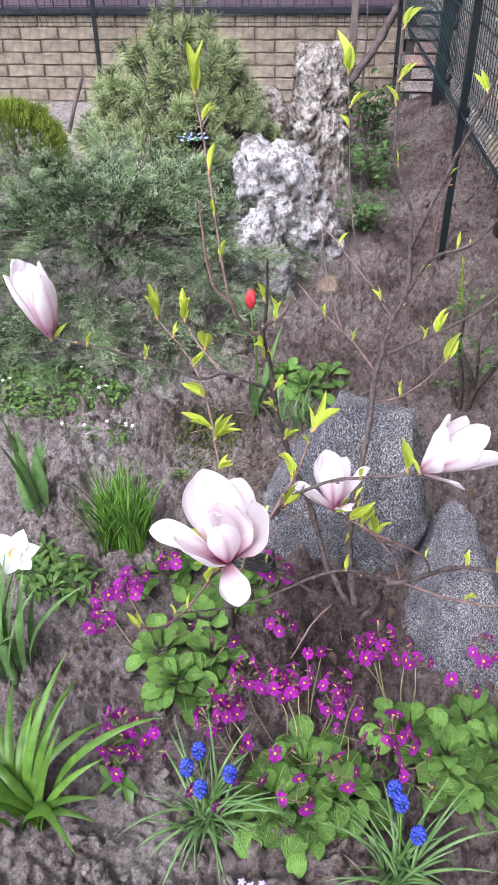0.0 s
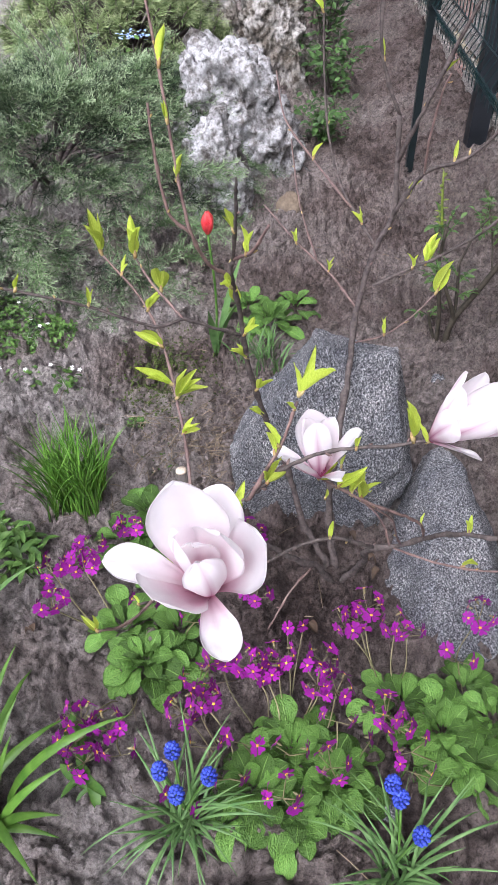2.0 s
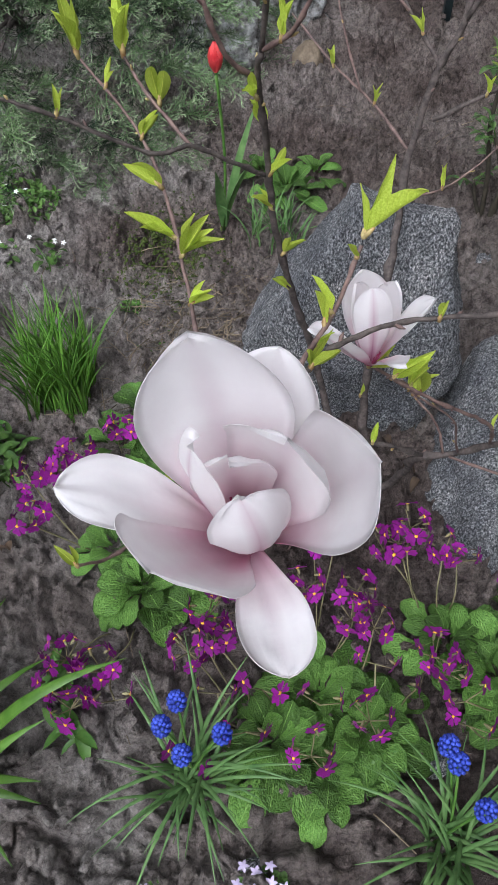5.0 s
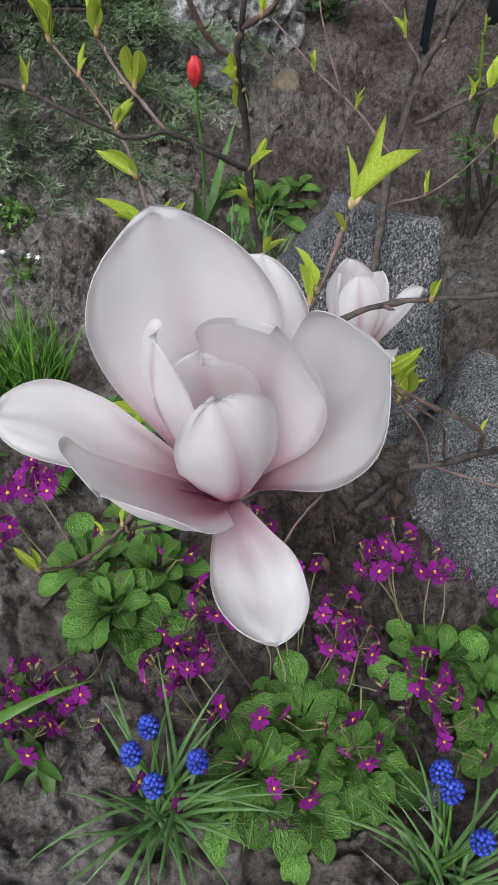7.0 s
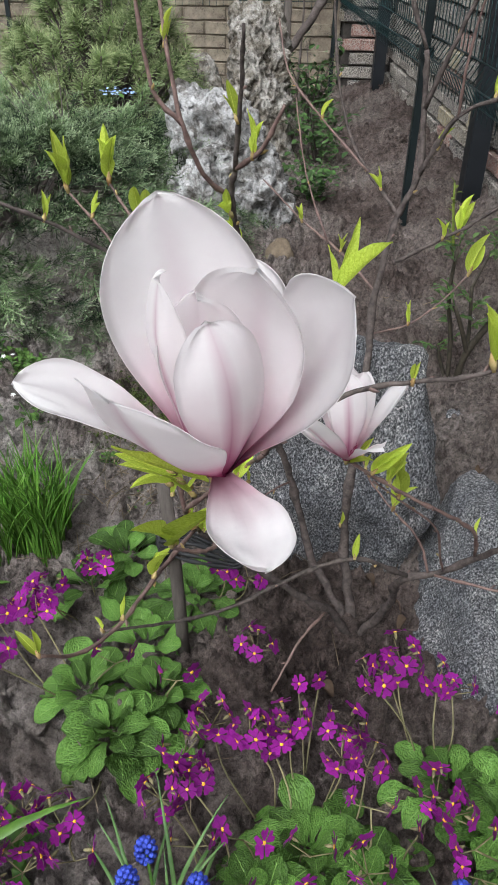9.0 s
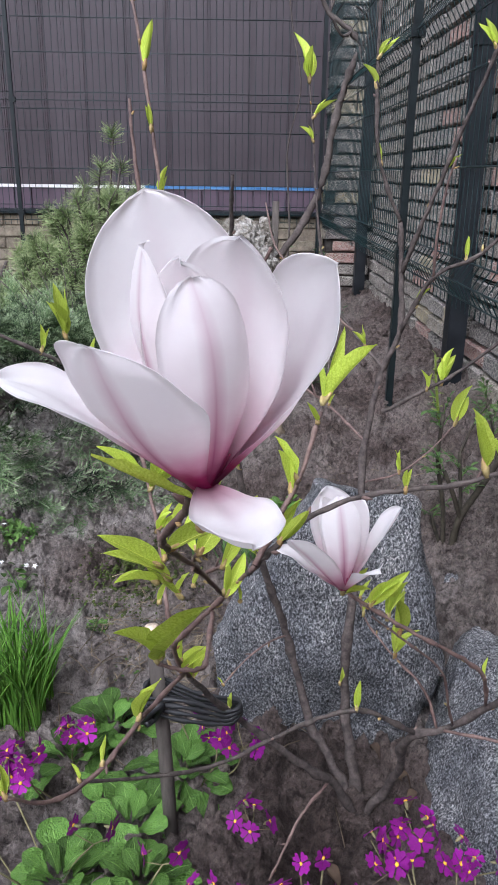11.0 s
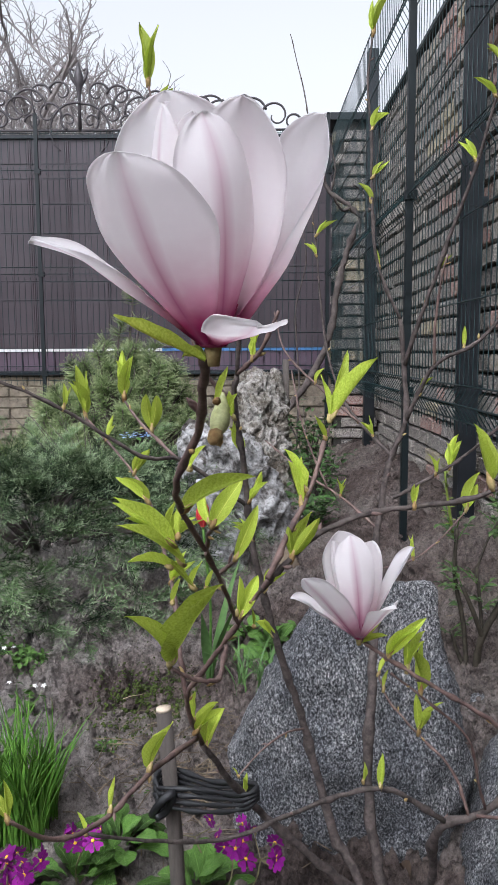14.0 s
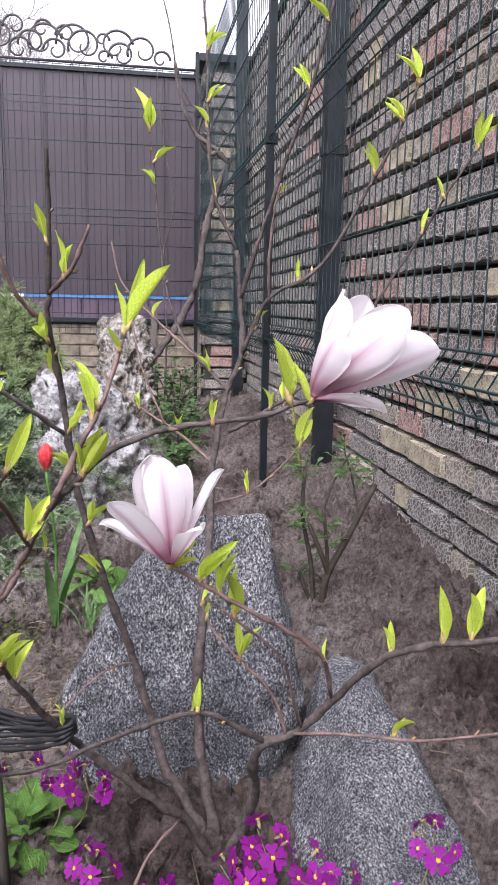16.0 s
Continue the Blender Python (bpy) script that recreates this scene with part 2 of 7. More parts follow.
def soil_material():
    """Crumbly soil: pale grey to the left, darker brown rightward and round three spots."""
    m, nt, b = base("garden_soil", 0.95, 0.0, 0.12)
    n0, n1, n2, n3 = noise_out(nt, 2.6, 5, 0.62), noise_out(nt, 34, 7, 0.68), noise_out(nt, 130, 8, 0.74), noise_out(nt, 420, 4, 0.7)
    sep = node(nt, "SeparateXYZ")
    nt.links.new(node(nt, "TexCoord").outputs["Object"], sep.inputs[0])
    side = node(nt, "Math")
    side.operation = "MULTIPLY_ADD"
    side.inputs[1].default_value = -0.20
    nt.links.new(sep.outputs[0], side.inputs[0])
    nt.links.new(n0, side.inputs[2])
    soil_tone = side.outputs[0]
    # Darker spots: wet magnolia foot, painted shade at the juniper's front, soil by the rocks.
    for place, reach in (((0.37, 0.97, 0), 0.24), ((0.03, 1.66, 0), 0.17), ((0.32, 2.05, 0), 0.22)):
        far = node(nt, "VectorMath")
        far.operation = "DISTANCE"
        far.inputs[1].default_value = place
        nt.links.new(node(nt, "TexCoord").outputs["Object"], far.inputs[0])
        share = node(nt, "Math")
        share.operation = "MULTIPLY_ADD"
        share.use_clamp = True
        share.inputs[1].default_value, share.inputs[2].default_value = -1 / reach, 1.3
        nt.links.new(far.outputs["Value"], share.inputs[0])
        darkened = node(nt, "Math")
        darkened.operation = "MULTIPLY_ADD"
        darkened.inputs[1].default_value = -0.20
        nt.links.new(share.outputs[0], darkened.inputs[0])
        nt.links.new(soil_tone, darkened.inputs[2])
        soil_tone = darkened.outputs[0]
    c = ramp(nt, soil_tone, [(0.16, (0.056, 0.041, 0.036)), (0.30, (0.128, 0.101, 0.090)), (0.46, (0.192, 0.163, 0.148)), (0.62, (0.275, 0.249, 0.232))])
    # Both mottles share the bump noise: crevice shade put into the soil's colour.
    c = blend(nt, c, ramp(nt, n1, [(0.36, (0.50, 0.48, 0.47)), (0.46, (0.92, 0.92, 0.92)), (0.62, (1.28, 1.27, 1.26))]), 1.0, "MULTIPLY")
    c = blend(nt, c, ramp(nt, n2, [(0.36, (0.45, 0.43, 0.42)), (0.47, (0.95, 0.95, 0.95)), (0.62, (1.4, 1.4, 1.4))]), 1.0, "MULTIPLY")
    c = blend(nt, c, ramp(nt, n3, [(0.35, (0.7, 0.7, 0.7)), (0.65, (1.3, 1.3, 1.3))]), 0.6, "MULTIPLY")
    nt.links.new(c, b.inputs["Base Color"])
    low = node(nt, "Bump", Strength=1.0, Distance=0.03)
    nt.links.new(n1, low.inputs["Height"])
    fine = node(nt, "Bump", Strength=1.0, Distance=0.011)
    nt.links.new(n2, fine.inputs["Height"])
    nt.links.new(low.outputs[0], fine.inputs["Normal"])
    nt.links.new(fine.outputs[0], b.inputs["Normal"])
    return m


SOIL = soil_material()
GRANITE = granite_material()
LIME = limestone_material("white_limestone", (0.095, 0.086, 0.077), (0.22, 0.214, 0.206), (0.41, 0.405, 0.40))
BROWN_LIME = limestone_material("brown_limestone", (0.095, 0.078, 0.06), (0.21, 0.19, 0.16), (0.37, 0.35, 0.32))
SANDSTONE = rough_material("tan_stone", (0.10, 0.075, 0.05), (0.18, 0.14, 0.10), 8, 70, 0.9, 0.6, 0.006)
BARK = rough_material("magnolia_bark", (0.030, 0.024, 0.022), (0.118, 0.095, 0.086), 90, 260, 0.85, 0.8, 0.0018, 0.25)
TWIG = rough_material("young_twig", (0.062, 0.037, 0.034), (0.205, 0.135, 0.115), 50, 260, 0.6, 0.5, 0.001, 0.35)
VINE_BARK = rough_material("vine_bark", (0.045, 0.035, 0.032), (0.12, 0.10, 0.09), 20, 120, 0.9, 0.9, 0.004)
DRY = rough_material("dry_stalk", (0.11, 0.082, 0.055), (0.27, 0.21, 0.145), 20, 90, 0.9, 0.4, 0.002, island=True, piece=0.35)
STAKE = rough_material("grey_stake_wood", (0.045, 0.038, 0.033), (0.115, 0.098, 0.086), 18, 160, 0.85, 0.5, 0.001, stretch=(1, 1, 0.15))
CUT = rough_material("sawn_end_grain", (0.42, 0.33, 0.24), (0.62, 0.52, 0.40), 80, 300, 0.8, 0.3, 0.0005)
PETAL_OUT, PETAL_IN = petal_material("tepal_outside", True), petal_material("tepal_inside", False)
PALE_PETAL_OUT = petal_material("pale_tepal_outside", True, 0.66, 0.62)
STIGMA = plain("flower_heart", (0.35, 0.05, 0.13), 0.6)
BUD = rough_material("furry_bud_scale", (0.26, 0.13, 0.05), (0.42, 0.36, 0.16), 60, 300, 0.8, 0.4, 0.0006)
SPRING_LEAF = leaf_material("young_magnolia_leaf", (0.36, 0.47, 0.035), (0.62, 0.72, 0.13), 0.5, 0.5, 0.3)
PRIMROSE_LEAF = leaf_material("primrose_leaf", (0.040, 0.104, 0.017), (0.126, 0.228, 0.048), 0.42, 0.16, 0.5, piece=0.5, pucker=0.006)
PRIMROSE = leaf_material("purple_primrose_petal", (0.15, 0.006, 0.145), (0.30, 0.022, 0.275), 0.55, 0.25, piece=0.4)
YELLOW = plain("yellow_eye", (0.80, 0.45, 0.03), 0.6)
PALE_STALK = leaf_material("pale_flower_stalk", (0.12, 0.115, 0.055), (0.27, 0.23, 0.13), 0.6, 0.15)
BLADE = leaf_material("strap_leaf", (0.045, 0.12, 0.022), (0.12, 0.23, 0.045), 0.4, 0.2, island=True, piece=0.3)
BLUE_BLADE = leaf_material("bluish_strap_leaf", (0.06, 0.13, 0.04), (0.14, 0.235, 0.08), 0.4, 0.2, island=True, piece=0.3)
MUSCARI = leaf_material("blue_bell", (0.02, 0.035, 0.30), (0.07, 0.11, 0.55), 0.4, 0.1, island=True, piece=0.4)
PALE_BLUE = leaf_material("pale_blue_petal", (0.22, 0.34, 0.62), (0.40, 0.52, 0.78), 0.5, 0.2, island=True)
WHITE_PETAL = leaf_material("white_petal", (0.72, 0.72, 0.70), (0.85, 0.85, 0.83), 0.5, 0.25, piece=0.05)
LILAC = leaf_material("pale_lilac_petal", (0.50, 0.40, 0.60), (0.70, 0.62, 0.78), 0.5, 0.25, piece=0.1)
TULIP = leaf_material("red_tulip_petal", (0.50, 0.02, 0.03), (0.72, 0.11, 0.10), 0.4, 0.25)
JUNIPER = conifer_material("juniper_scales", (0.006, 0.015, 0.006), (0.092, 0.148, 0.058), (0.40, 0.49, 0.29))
PINE = conifer_material("pine_needles", (0.025, 0.044, 0.015), (0.165, 0.225, 0.083), (0.36, 0.42, 0.21))
THUJA = conifer_material("thuja_scales", (0.026, 0.050, 0.006), (0.125, 0.185, 0.022), (0.26, 0.33, 0.045))
HERB = leaf_material("herb_leaf", (0.035, 0.085, 0.016), (0.11, 0.19, 0.045), 0.5, 0.2, island=True, piece=0.5)
SHRUB_LEAF = leaf_material("hydrangea_leaf", (0.022, 0.055, 0.014), (0.075, 0.135, 0.040), 0.42, 0.18, island=True, piece=0.5)
ROSE_LEAF = leaf_material("dark_shrub_leaf", (0.035, 0.075, 0.025), (0.11, 0.175, 0.055), 0.4, 0.2, island=True, piece=0.5)
MOSS = rough_material("moss", (0.022, 0.034, 0.008), (0.07, 0.092, 0.018), 30, 160, 0.95, 0.8, 0.003)
STEEL = plain("dark_painted_steel", (0.012, 0.014, 0.017), 0.5, 0.0, 0.3, 0.35, 12)
GREEN_POST = plain("dark_green_painted_steel", (0.005, 0.009, 0.010), 0.5, 0.0, 0.3, 0.35, 12)
GREEN_WIRE = plain("green_coated_wire", (0.004, 0.020, 0.021), 0.4, 0.0, 0.4, 0.3, 40)
IRON = plain("wrought_iron", (0.05, 0.043, 0.045), 0.5, 0.3, 0.5, 0.4, 20)
SHEET = plain("plum_brown_sheet_metal", (0.053, 0.042, 0.047), 0.45, 0.0, 0.3, 0.12, 3)
CAP = plain("plum_sheet_flashing", (0.085, 0.058, 0.078), 0.4, 0.0, 0.5, 0.12, 4)
FILM = plain("blue_protective_film", (0.07, 0.17, 0.34), 0.3)
MORTAR = rough_material("dark_mortar", (0.022, 0.020, 0.018), (0.07, 0.062, 0.055), 12, 90, 0.95, 0.6, 0.004)
SAND_MORTAR = rough_material("sandy_mortar", (0.15, 0.124, 0.095), (0.23, 0.19, 0.145), 12, 90, 0.95, 0.6, 0.004)
BRICK_RIGHT = brick_material("mixed_split_brick", [(0.138, 0.126, 0.117), (0.165, 0.147, 0.128), (0.105, 0.098, 0.094), (0.32, 0.27, 0.165), (0.14, 0.127, 0.116), (0.27, 0.145, 0.12), (0.155, 0.138, 0.124), (0.122, 0.11, 0.103), (0.20, 0.172, 0.13), (0.113, 0.107, 0.102)], (0.48, 0.44, 0.39))
BRICK_FAR = brick_material("sand_split_brick", [(0.190, 0.160, 0.120), (0.172, 0.145, 0.108), (0.205, 0.174, 0.128), (0.180, 0.152, 0.114)], (0.22, 0.185, 0.14))
RUBBER = plain("black_tie_strap", (0.012, 0.012, 0.013), 0.55)
TREE_BARK = rough_material("bare_tree_bark", (0.17, 0.15, 0.145), (0.33, 0.30, 0.285), 4, 40, 0.9, 0.5, 0.01)


# ---- mesh helpers ----
class Shape:
    """Vertices, faces, material slots and uv of one mesh."""

    def __init__(self):
        self.v, self.f, self.m, self.uv = [], [], [], []

    def add(self, verts, faces, slot=0, uv=None):
        n = len(self.v)
        self.v.extend(tuple(p) for p in verts)
        self.f.extend(tuple(i + n for i in f) for f in faces)
        self.m.extend([slot] * len(faces))
        self.uv.extend(uv if uv is not None else [(0.5, 0.5)] * len(verts))
        return self

    def box(self, x0, x1, y0, y1, z0, z1, slot=0):
        c = [(x, y, z) for x in (x0, x1) for y in (y0, y1) for z in (z0, z1)]
        return self.add(c, [(0, 1, 3, 2), (4, 6, 7, 5), (0, 4, 5, 1), (2, 3, 7, 6), (0, 2, 6, 4), (1, 5, 7, 3)], slot)

    def tube(self, pts, radii, sides=6, slot=0, tip=True):
        pts = [Vector(p) for p in pts]
        rings, ref = [], Vector((0.31, 0.12, 0.94))
        for i, p in enumerate(pts):
            d = (pts[min(i + 1, len(pts) - 1)] - pts[max(i - 1, 0)]).normalized()
            a = d.cross(ref)
            a = a.normalized() if a.length > 1e-4 else d.orthogonal().normalized()
            b = d.cross(a)
            r = radii[i] if hasattr(radii, "__len__") else radii
            rings.append([p + (a * math.cos(k * math.tau / sides) + b * math.sin(k * math.tau / sides)) * r for k in range(sides)])
        verts = [q for ring in rings for q in ring]
        faces = [(i * sides + k, i * sides + (k + 1) % sides, (i + 1) * sides + (k + 1) % sides, (i + 1) * sides + k) for i in range(len(pts) - 1) for k in range(sides)]
        if tip:
            faces.append(tuple(range(sides - 1, -1, -1)))
            faces.append(tuple(range((len(pts) - 1) * sides, len(pts) * sides)))
        return self.add(verts, faces, slot)

    def strip(self, pts, widths, side, slot=0, fold=0.0):
        """A leaf blade along pts: three points across, with a keel."""
        pts = [Vector(p) for p in pts]
        verts, uv, n = [], [], len(pts)
        for i, p in enumerate(pts):
            d = (pts[min(i + 1, n - 1)] - pts[max(i - 1, 0)]).normalized()
            s = (side - d * side.dot(d)).normalized()
            up = s.cross(d)
            w = widths[i] / 2
            verts += [p - s * w + up * fold * w, p, p + s * w + up * fold * w]
            uv += [(0, i / (n - 1)), (0.5, i / (n - 1)), (1, i / (n - 1))]
        faces = [(3 * i + k, 3 * i + k + 1, 3 * i + k + 4, 3 * i + k + 3) for i in range(n - 1) for k in (0, 1)]
        return self.add(verts, faces, slot, uv)

    def mesh(self, name, *mats, smooth=True):
        me = bpy.data.meshes.new(name)
        me.from_pydata(self.v, [], self.f)
        for m in mats:
            me.materials.append(m)
        me.polygons.foreach_set("material_index", self.m)
        me.polygons.foreach_set("use_smooth", [smooth] * len(self.f))
        layer = me.uv_layers.new(name="UVMap")
        idx = np.empty(len(me.loops), dtype=np.int32)
        me.loops.foreach_get("vertex_index", idx)
        layer.data.foreach_set("uv", np.array(self.uv, dtype=np.float32)[idx].ravel())
        me.update()
        return me


def thing(name, label, category, place=(0, 0, 0), group="", kind="", data=None):
    ob = new(name, data)
    ob.location = place
    if data is None:
        ob.empty_display_size = 0.05
    return tagged(ob, label, category, group, kind)


def part(name, shape, parent, *mats, label="", smooth=True, m=None, kind=""):
    me = shape if isinstance(shape, bpy.types.Mesh) else shape.mesh(name, *mats, smooth=smooth)
    ob = new(name, me)
    ob.parent = parent
    if m is not None:
        ob.matrix_basis = m
    if label or kind:
        tagged(ob, label, kind=kind)
    return ob


def curve(points, n):
    """n points along a smooth line through the given ones."""
    p = [Vector(q) for q in points]
    p = [p[0] * 2 - p[1]] + p + [p[-1] * 2 - p[-2]]
    out = []
    for k in range(n):
        u = k / (n - 1) * (len(p) - 3)
        i = min(int(u), len(p) - 4)
        t = u - i
        a, b, c, d = p[i:i + 4]
        out.append(0.5 * ((2 * b) + (c - a) * t + (2 * a - 5 * b + 4 * c - d) * t * t + (3 * b - a - 3 * c + d) * t ** 3))
    return out


def hill(x, y):
    """Height of the ground."""
    z = 0.012 * noise.noise((x * 2.1, y * 2.1, 0.3)) + 0.008 * noise.noise((x * 7, y * 7, 4.1))
    z += 0.07 * math.exp(-(((x + 0.35) / 0.75) ** 2 + ((y - 2.95) / 0.9) ** 2)) if -3 < x < 2 else 0
    bank = min(1, max(0, (x - 0.62) / 0.42))
    return z + 0.095 * bank * bank * (3 - 2 * bank) * min(1, max(0, (y - 1.75) / 1.0))


def aim(place, direction, spin=0.0, size=1.0):
    """Pose with local +y along direction and +z facing up as far as possible."""
    y = Vector(direction).normalized()
    x = y.cross(Vector((0, 0, 1)))
    x = x.normalized() if x.length > 1e-3 else Vector((1, 0, 0))
    z = x.cross(y)
    m = Matrix((x, y, z)).transposed().to_4x4()
    return Matrix.Translation(place) @ m @ Matrix.Rotation(spin, 4, "Y") @ Matrix.Scale(size, 4)


# ---- ground ----
def clods(x, y, near):
    """Height of the clods and cracks over the smooth ground: rounded lumps between creases, at four sizes."""
    p = Vector((x + 0.03 * noise.noise((x * 11, y * 11, 2)), y + 0.03 * noise.noise((x * 11, y * 11, 7)), 0))
    loose = 0.45 + 0.55 * min(1, max(0, noise.noise((x * 3.3, y * 3.3, 6)) + 0.55))
    z = 0.012 * noise.noise((x * 8, y * 8, 1.7))
    z += 0.050 * loose * (abs(noise.noise(p * 13)) - 0.2)
    z += 0.066 * loose * (abs(noise.noise(p * 31 + Vector((3, 1, 5)))) - 0.2)
    if near:
        z += 0.040 * (abs(noise.noise(p * 62 + Vector((8, 2, 1)))) - 0.2) + 0.004 * noise.noise(p * 120)
    return z


def make_ground():
    gx = np.concatenate([[-60, -20, -8, -4], np.arange(-3, -0.75, 0.035), np.arange(-0.75, 1.1, 0.0055), [1.3, 2, 5, 20, 60]])
    gy = np.concatenate([[-60, -20, -6, -2, -0.6], np.arange(-0.1, 0.35, 0.05), np.arange(0.35, 2.3, 0.0055), np.arange(2.3, 3.6, 0.011), np.arange(3.6, 5.5, 0.03), [6, 9, 20, 60]])
    v = []
    for y in gy:
        for x in gx:
            z = hill(x, y)
            if -3 < x < 1.2 and 0.2 < y < 5.5:
                z += clods(x, y, -0.76 < x and y < 2.6)
            v.append((x, y, z))
    w, h = len(gx), len(gy)
    f = [(j * w + i, j * w + i + 1, (j + 1) * w + i + 1, (j + 1) * w + i) for j in range(h - 1) for i in range(w - 1)]
    s = Shape().add(v, f)
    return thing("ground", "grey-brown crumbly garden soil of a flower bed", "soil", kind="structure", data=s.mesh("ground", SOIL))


ground = make_ground()


CRUMB = bmesh.new()
bmesh.ops.create_icosphere(CRUMB, subdivisions=1, radius=1)
CRUMB_V, CRUMB_F = [v.co.copy() for v in CRUMB.verts], [tuple(v.index for v in f.verts) for f in CRUMB.faces]
CRUMB.free()


def lump(rng, r):
    """A dented round crumb."""
    sx, sy, sz, seed = rng.uniform(0.7, 1.2), rng.uniform(0.7, 1.2), rng.uniform(0.55, 0.9), rng.uniform(0, 50)
    out = []
    for q in CRUMB_V:
        k = r * (1 + 0.85 * noise.noise(q * 1.6 + Vector((seed, 0, seed))))
        out.append((q.x * sx * k, q.y * sy * k, q.z * sz * k))
    return out, CRUMB_F


def make_clods():
    rng, s = random.Random(11), Shape()
    for k in range(30000):
        near = k < 25000
        x = rng.uniform(-0.75, 1.0) if near else rng.uniform(-1.9, 1.0)
        y = rng.uniform(0.4, 2.2) if near else rng.uniform(2.0, 5.0)
        if noise.noise((x * 3, y * 3, 9)) < rng.uniform(-0.6, 0.35):
            continue
        r = 0.0014 + 0.0125 * rng.random() ** 5
        p, f = lump(rng, r if near else r * 1.6)
        z = hill(x, y) + clods(x, y, near) + rng.uniform(-0.001, 0.002)
        s.add([(a + x, b + y, c + z) for a, b, c in p], f)
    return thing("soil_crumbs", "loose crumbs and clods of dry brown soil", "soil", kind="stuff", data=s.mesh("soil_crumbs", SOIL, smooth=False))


make_clods()


# ---- walls ----
COURSE = 0.0735


def brick_mesh(rng, length, height, depth, name, mat):
    """Split-face brick in the xz plane, face towards -y, origin at its lower corner: a flat rough face with a chipped rim."""
    us, ws = (0, min(0.08, 0.007 / length), 0.26, 0.5, 0.74, 1 - min(0.08, 0.007 / length), 1), (0, 0.09, 0.5, 0.91, 1)
    nx, nz = len(us) - 1, len(ws) - 1
    tilt, v = rng.uniform(-0.003, 0.003), []
    for j in range(nz + 1):
        for i in range(nx + 1):
            edge = i in (0, nx) or j in (0, nz)
            d = rng.uniform(-0.006, 0.0) if edge else rng.uniform(0.006, 0.0115) + tilt * (2 * us[i] - 1)
            v.append((length * us[i] + rng.uniform(-0.0025, 0.0025), -d, height * ws[j] + rng.uniform(-0.002, 0.002)))
    f = [(j * (nx + 1) + i, j * (nx + 1) + i + 1, (j + 1) * (nx + 1) + i + 1, (j + 1) * (nx + 1) + i) for j in range(nz) for i in range(nx)]
    n = len(v)
    v += [(0, depth, 0), (length, depth, 0), (length, depth, height), (0, depth, height)]
    a, b, c, d = 0, nx, (nz + 1) * (nx + 1) - 1, nz * (nx + 1)
    f += [(n, n + 1, b, a), (n + 2, n + 3, d, c), (n + 1, n + 2, c, b), (n + 3, n, a, d)]
    return Shape().add(v, f).mesh(name, mat, smooth=False)


RNG = random.Random(5)
RIGHT_BRICKS = [(size, brick_mesh(RNG, size - 0.012, 0.0625 + 0.001 * (k % 3), 0.04, "brick", BRICK_RIGHT)) for k, size in enumerate((0.25, 0.25, 0.25, 0.25, 0.235, 0.19, 0.125, 0.125, 0.15, 0.25))]
RIGHT_HALF = [brick_mesh(RNG, 0.113, 0.0645, 0.04, "brick", BRICK_RIGHT) for _ in range(3)]
FAR_BRICKS = [brick_mesh(RNG, 0.245, 0.0690, 0.04, "brick", BRICK_FAR) for _ in range(5)]

wall_east = thing("wall_east", "tall garden wall of rough mixed brown and grey bricks", "brick wall", kind="structure", data=Shape().box(1.088, 1.30, -2.6, 5.62, -0.3, 2.08).mesh("wall_east", MORTAR, smooth=False))
wall_north = thing("wall_north", "low plinth of sand-coloured split bricks", "brick plinth", kind="structure", data=Shape().box(-4.2, 0.79, 5.316, 5.50, -0.3, 0.52).mesh("wall_north", SAND_MORTAR, smooth=False))
wall_pillar = thing("wall_pillar", "square brick pillar at the corner of the walls", "brick pillar", kind="structure", data=Shape().box(0.80, 1.086, 5.235, 5.60, -0.3, 2.12).mesh("wall_pillar", MORTAR, smooth=False))
wall_south = thing("wall_south", "plain plastered wall behind the garden", "wall", kind="structure", data=Shape().box(-4.4, 1.30, -2.9, -2.62, -0.3, 2.1).mesh("wall_south", SAND_MORTAR, smooth=False))
wall_west = thing("wall_west", "plain plastered wall at the side of the garden", "wall", kind="structure", data=Shape().box(-4.4, -4.21, -2.6, 5.5, -0.3, 2.1).mesh("wall_west", SAND_MORTAR, smooth=False))
part("coping", Shape().box(1.05, 1.34, -2.6, 5.25, 2.082, 2.115), wall_east, STEEL, label="dark metal coping", smooth=False)
part("cap", Shape().box(0.755, 1.13, 5.19, 5.65, 2.122, 2.165), wall_pillar, STEEL, label="dark metal pillar cap", smooth=False)


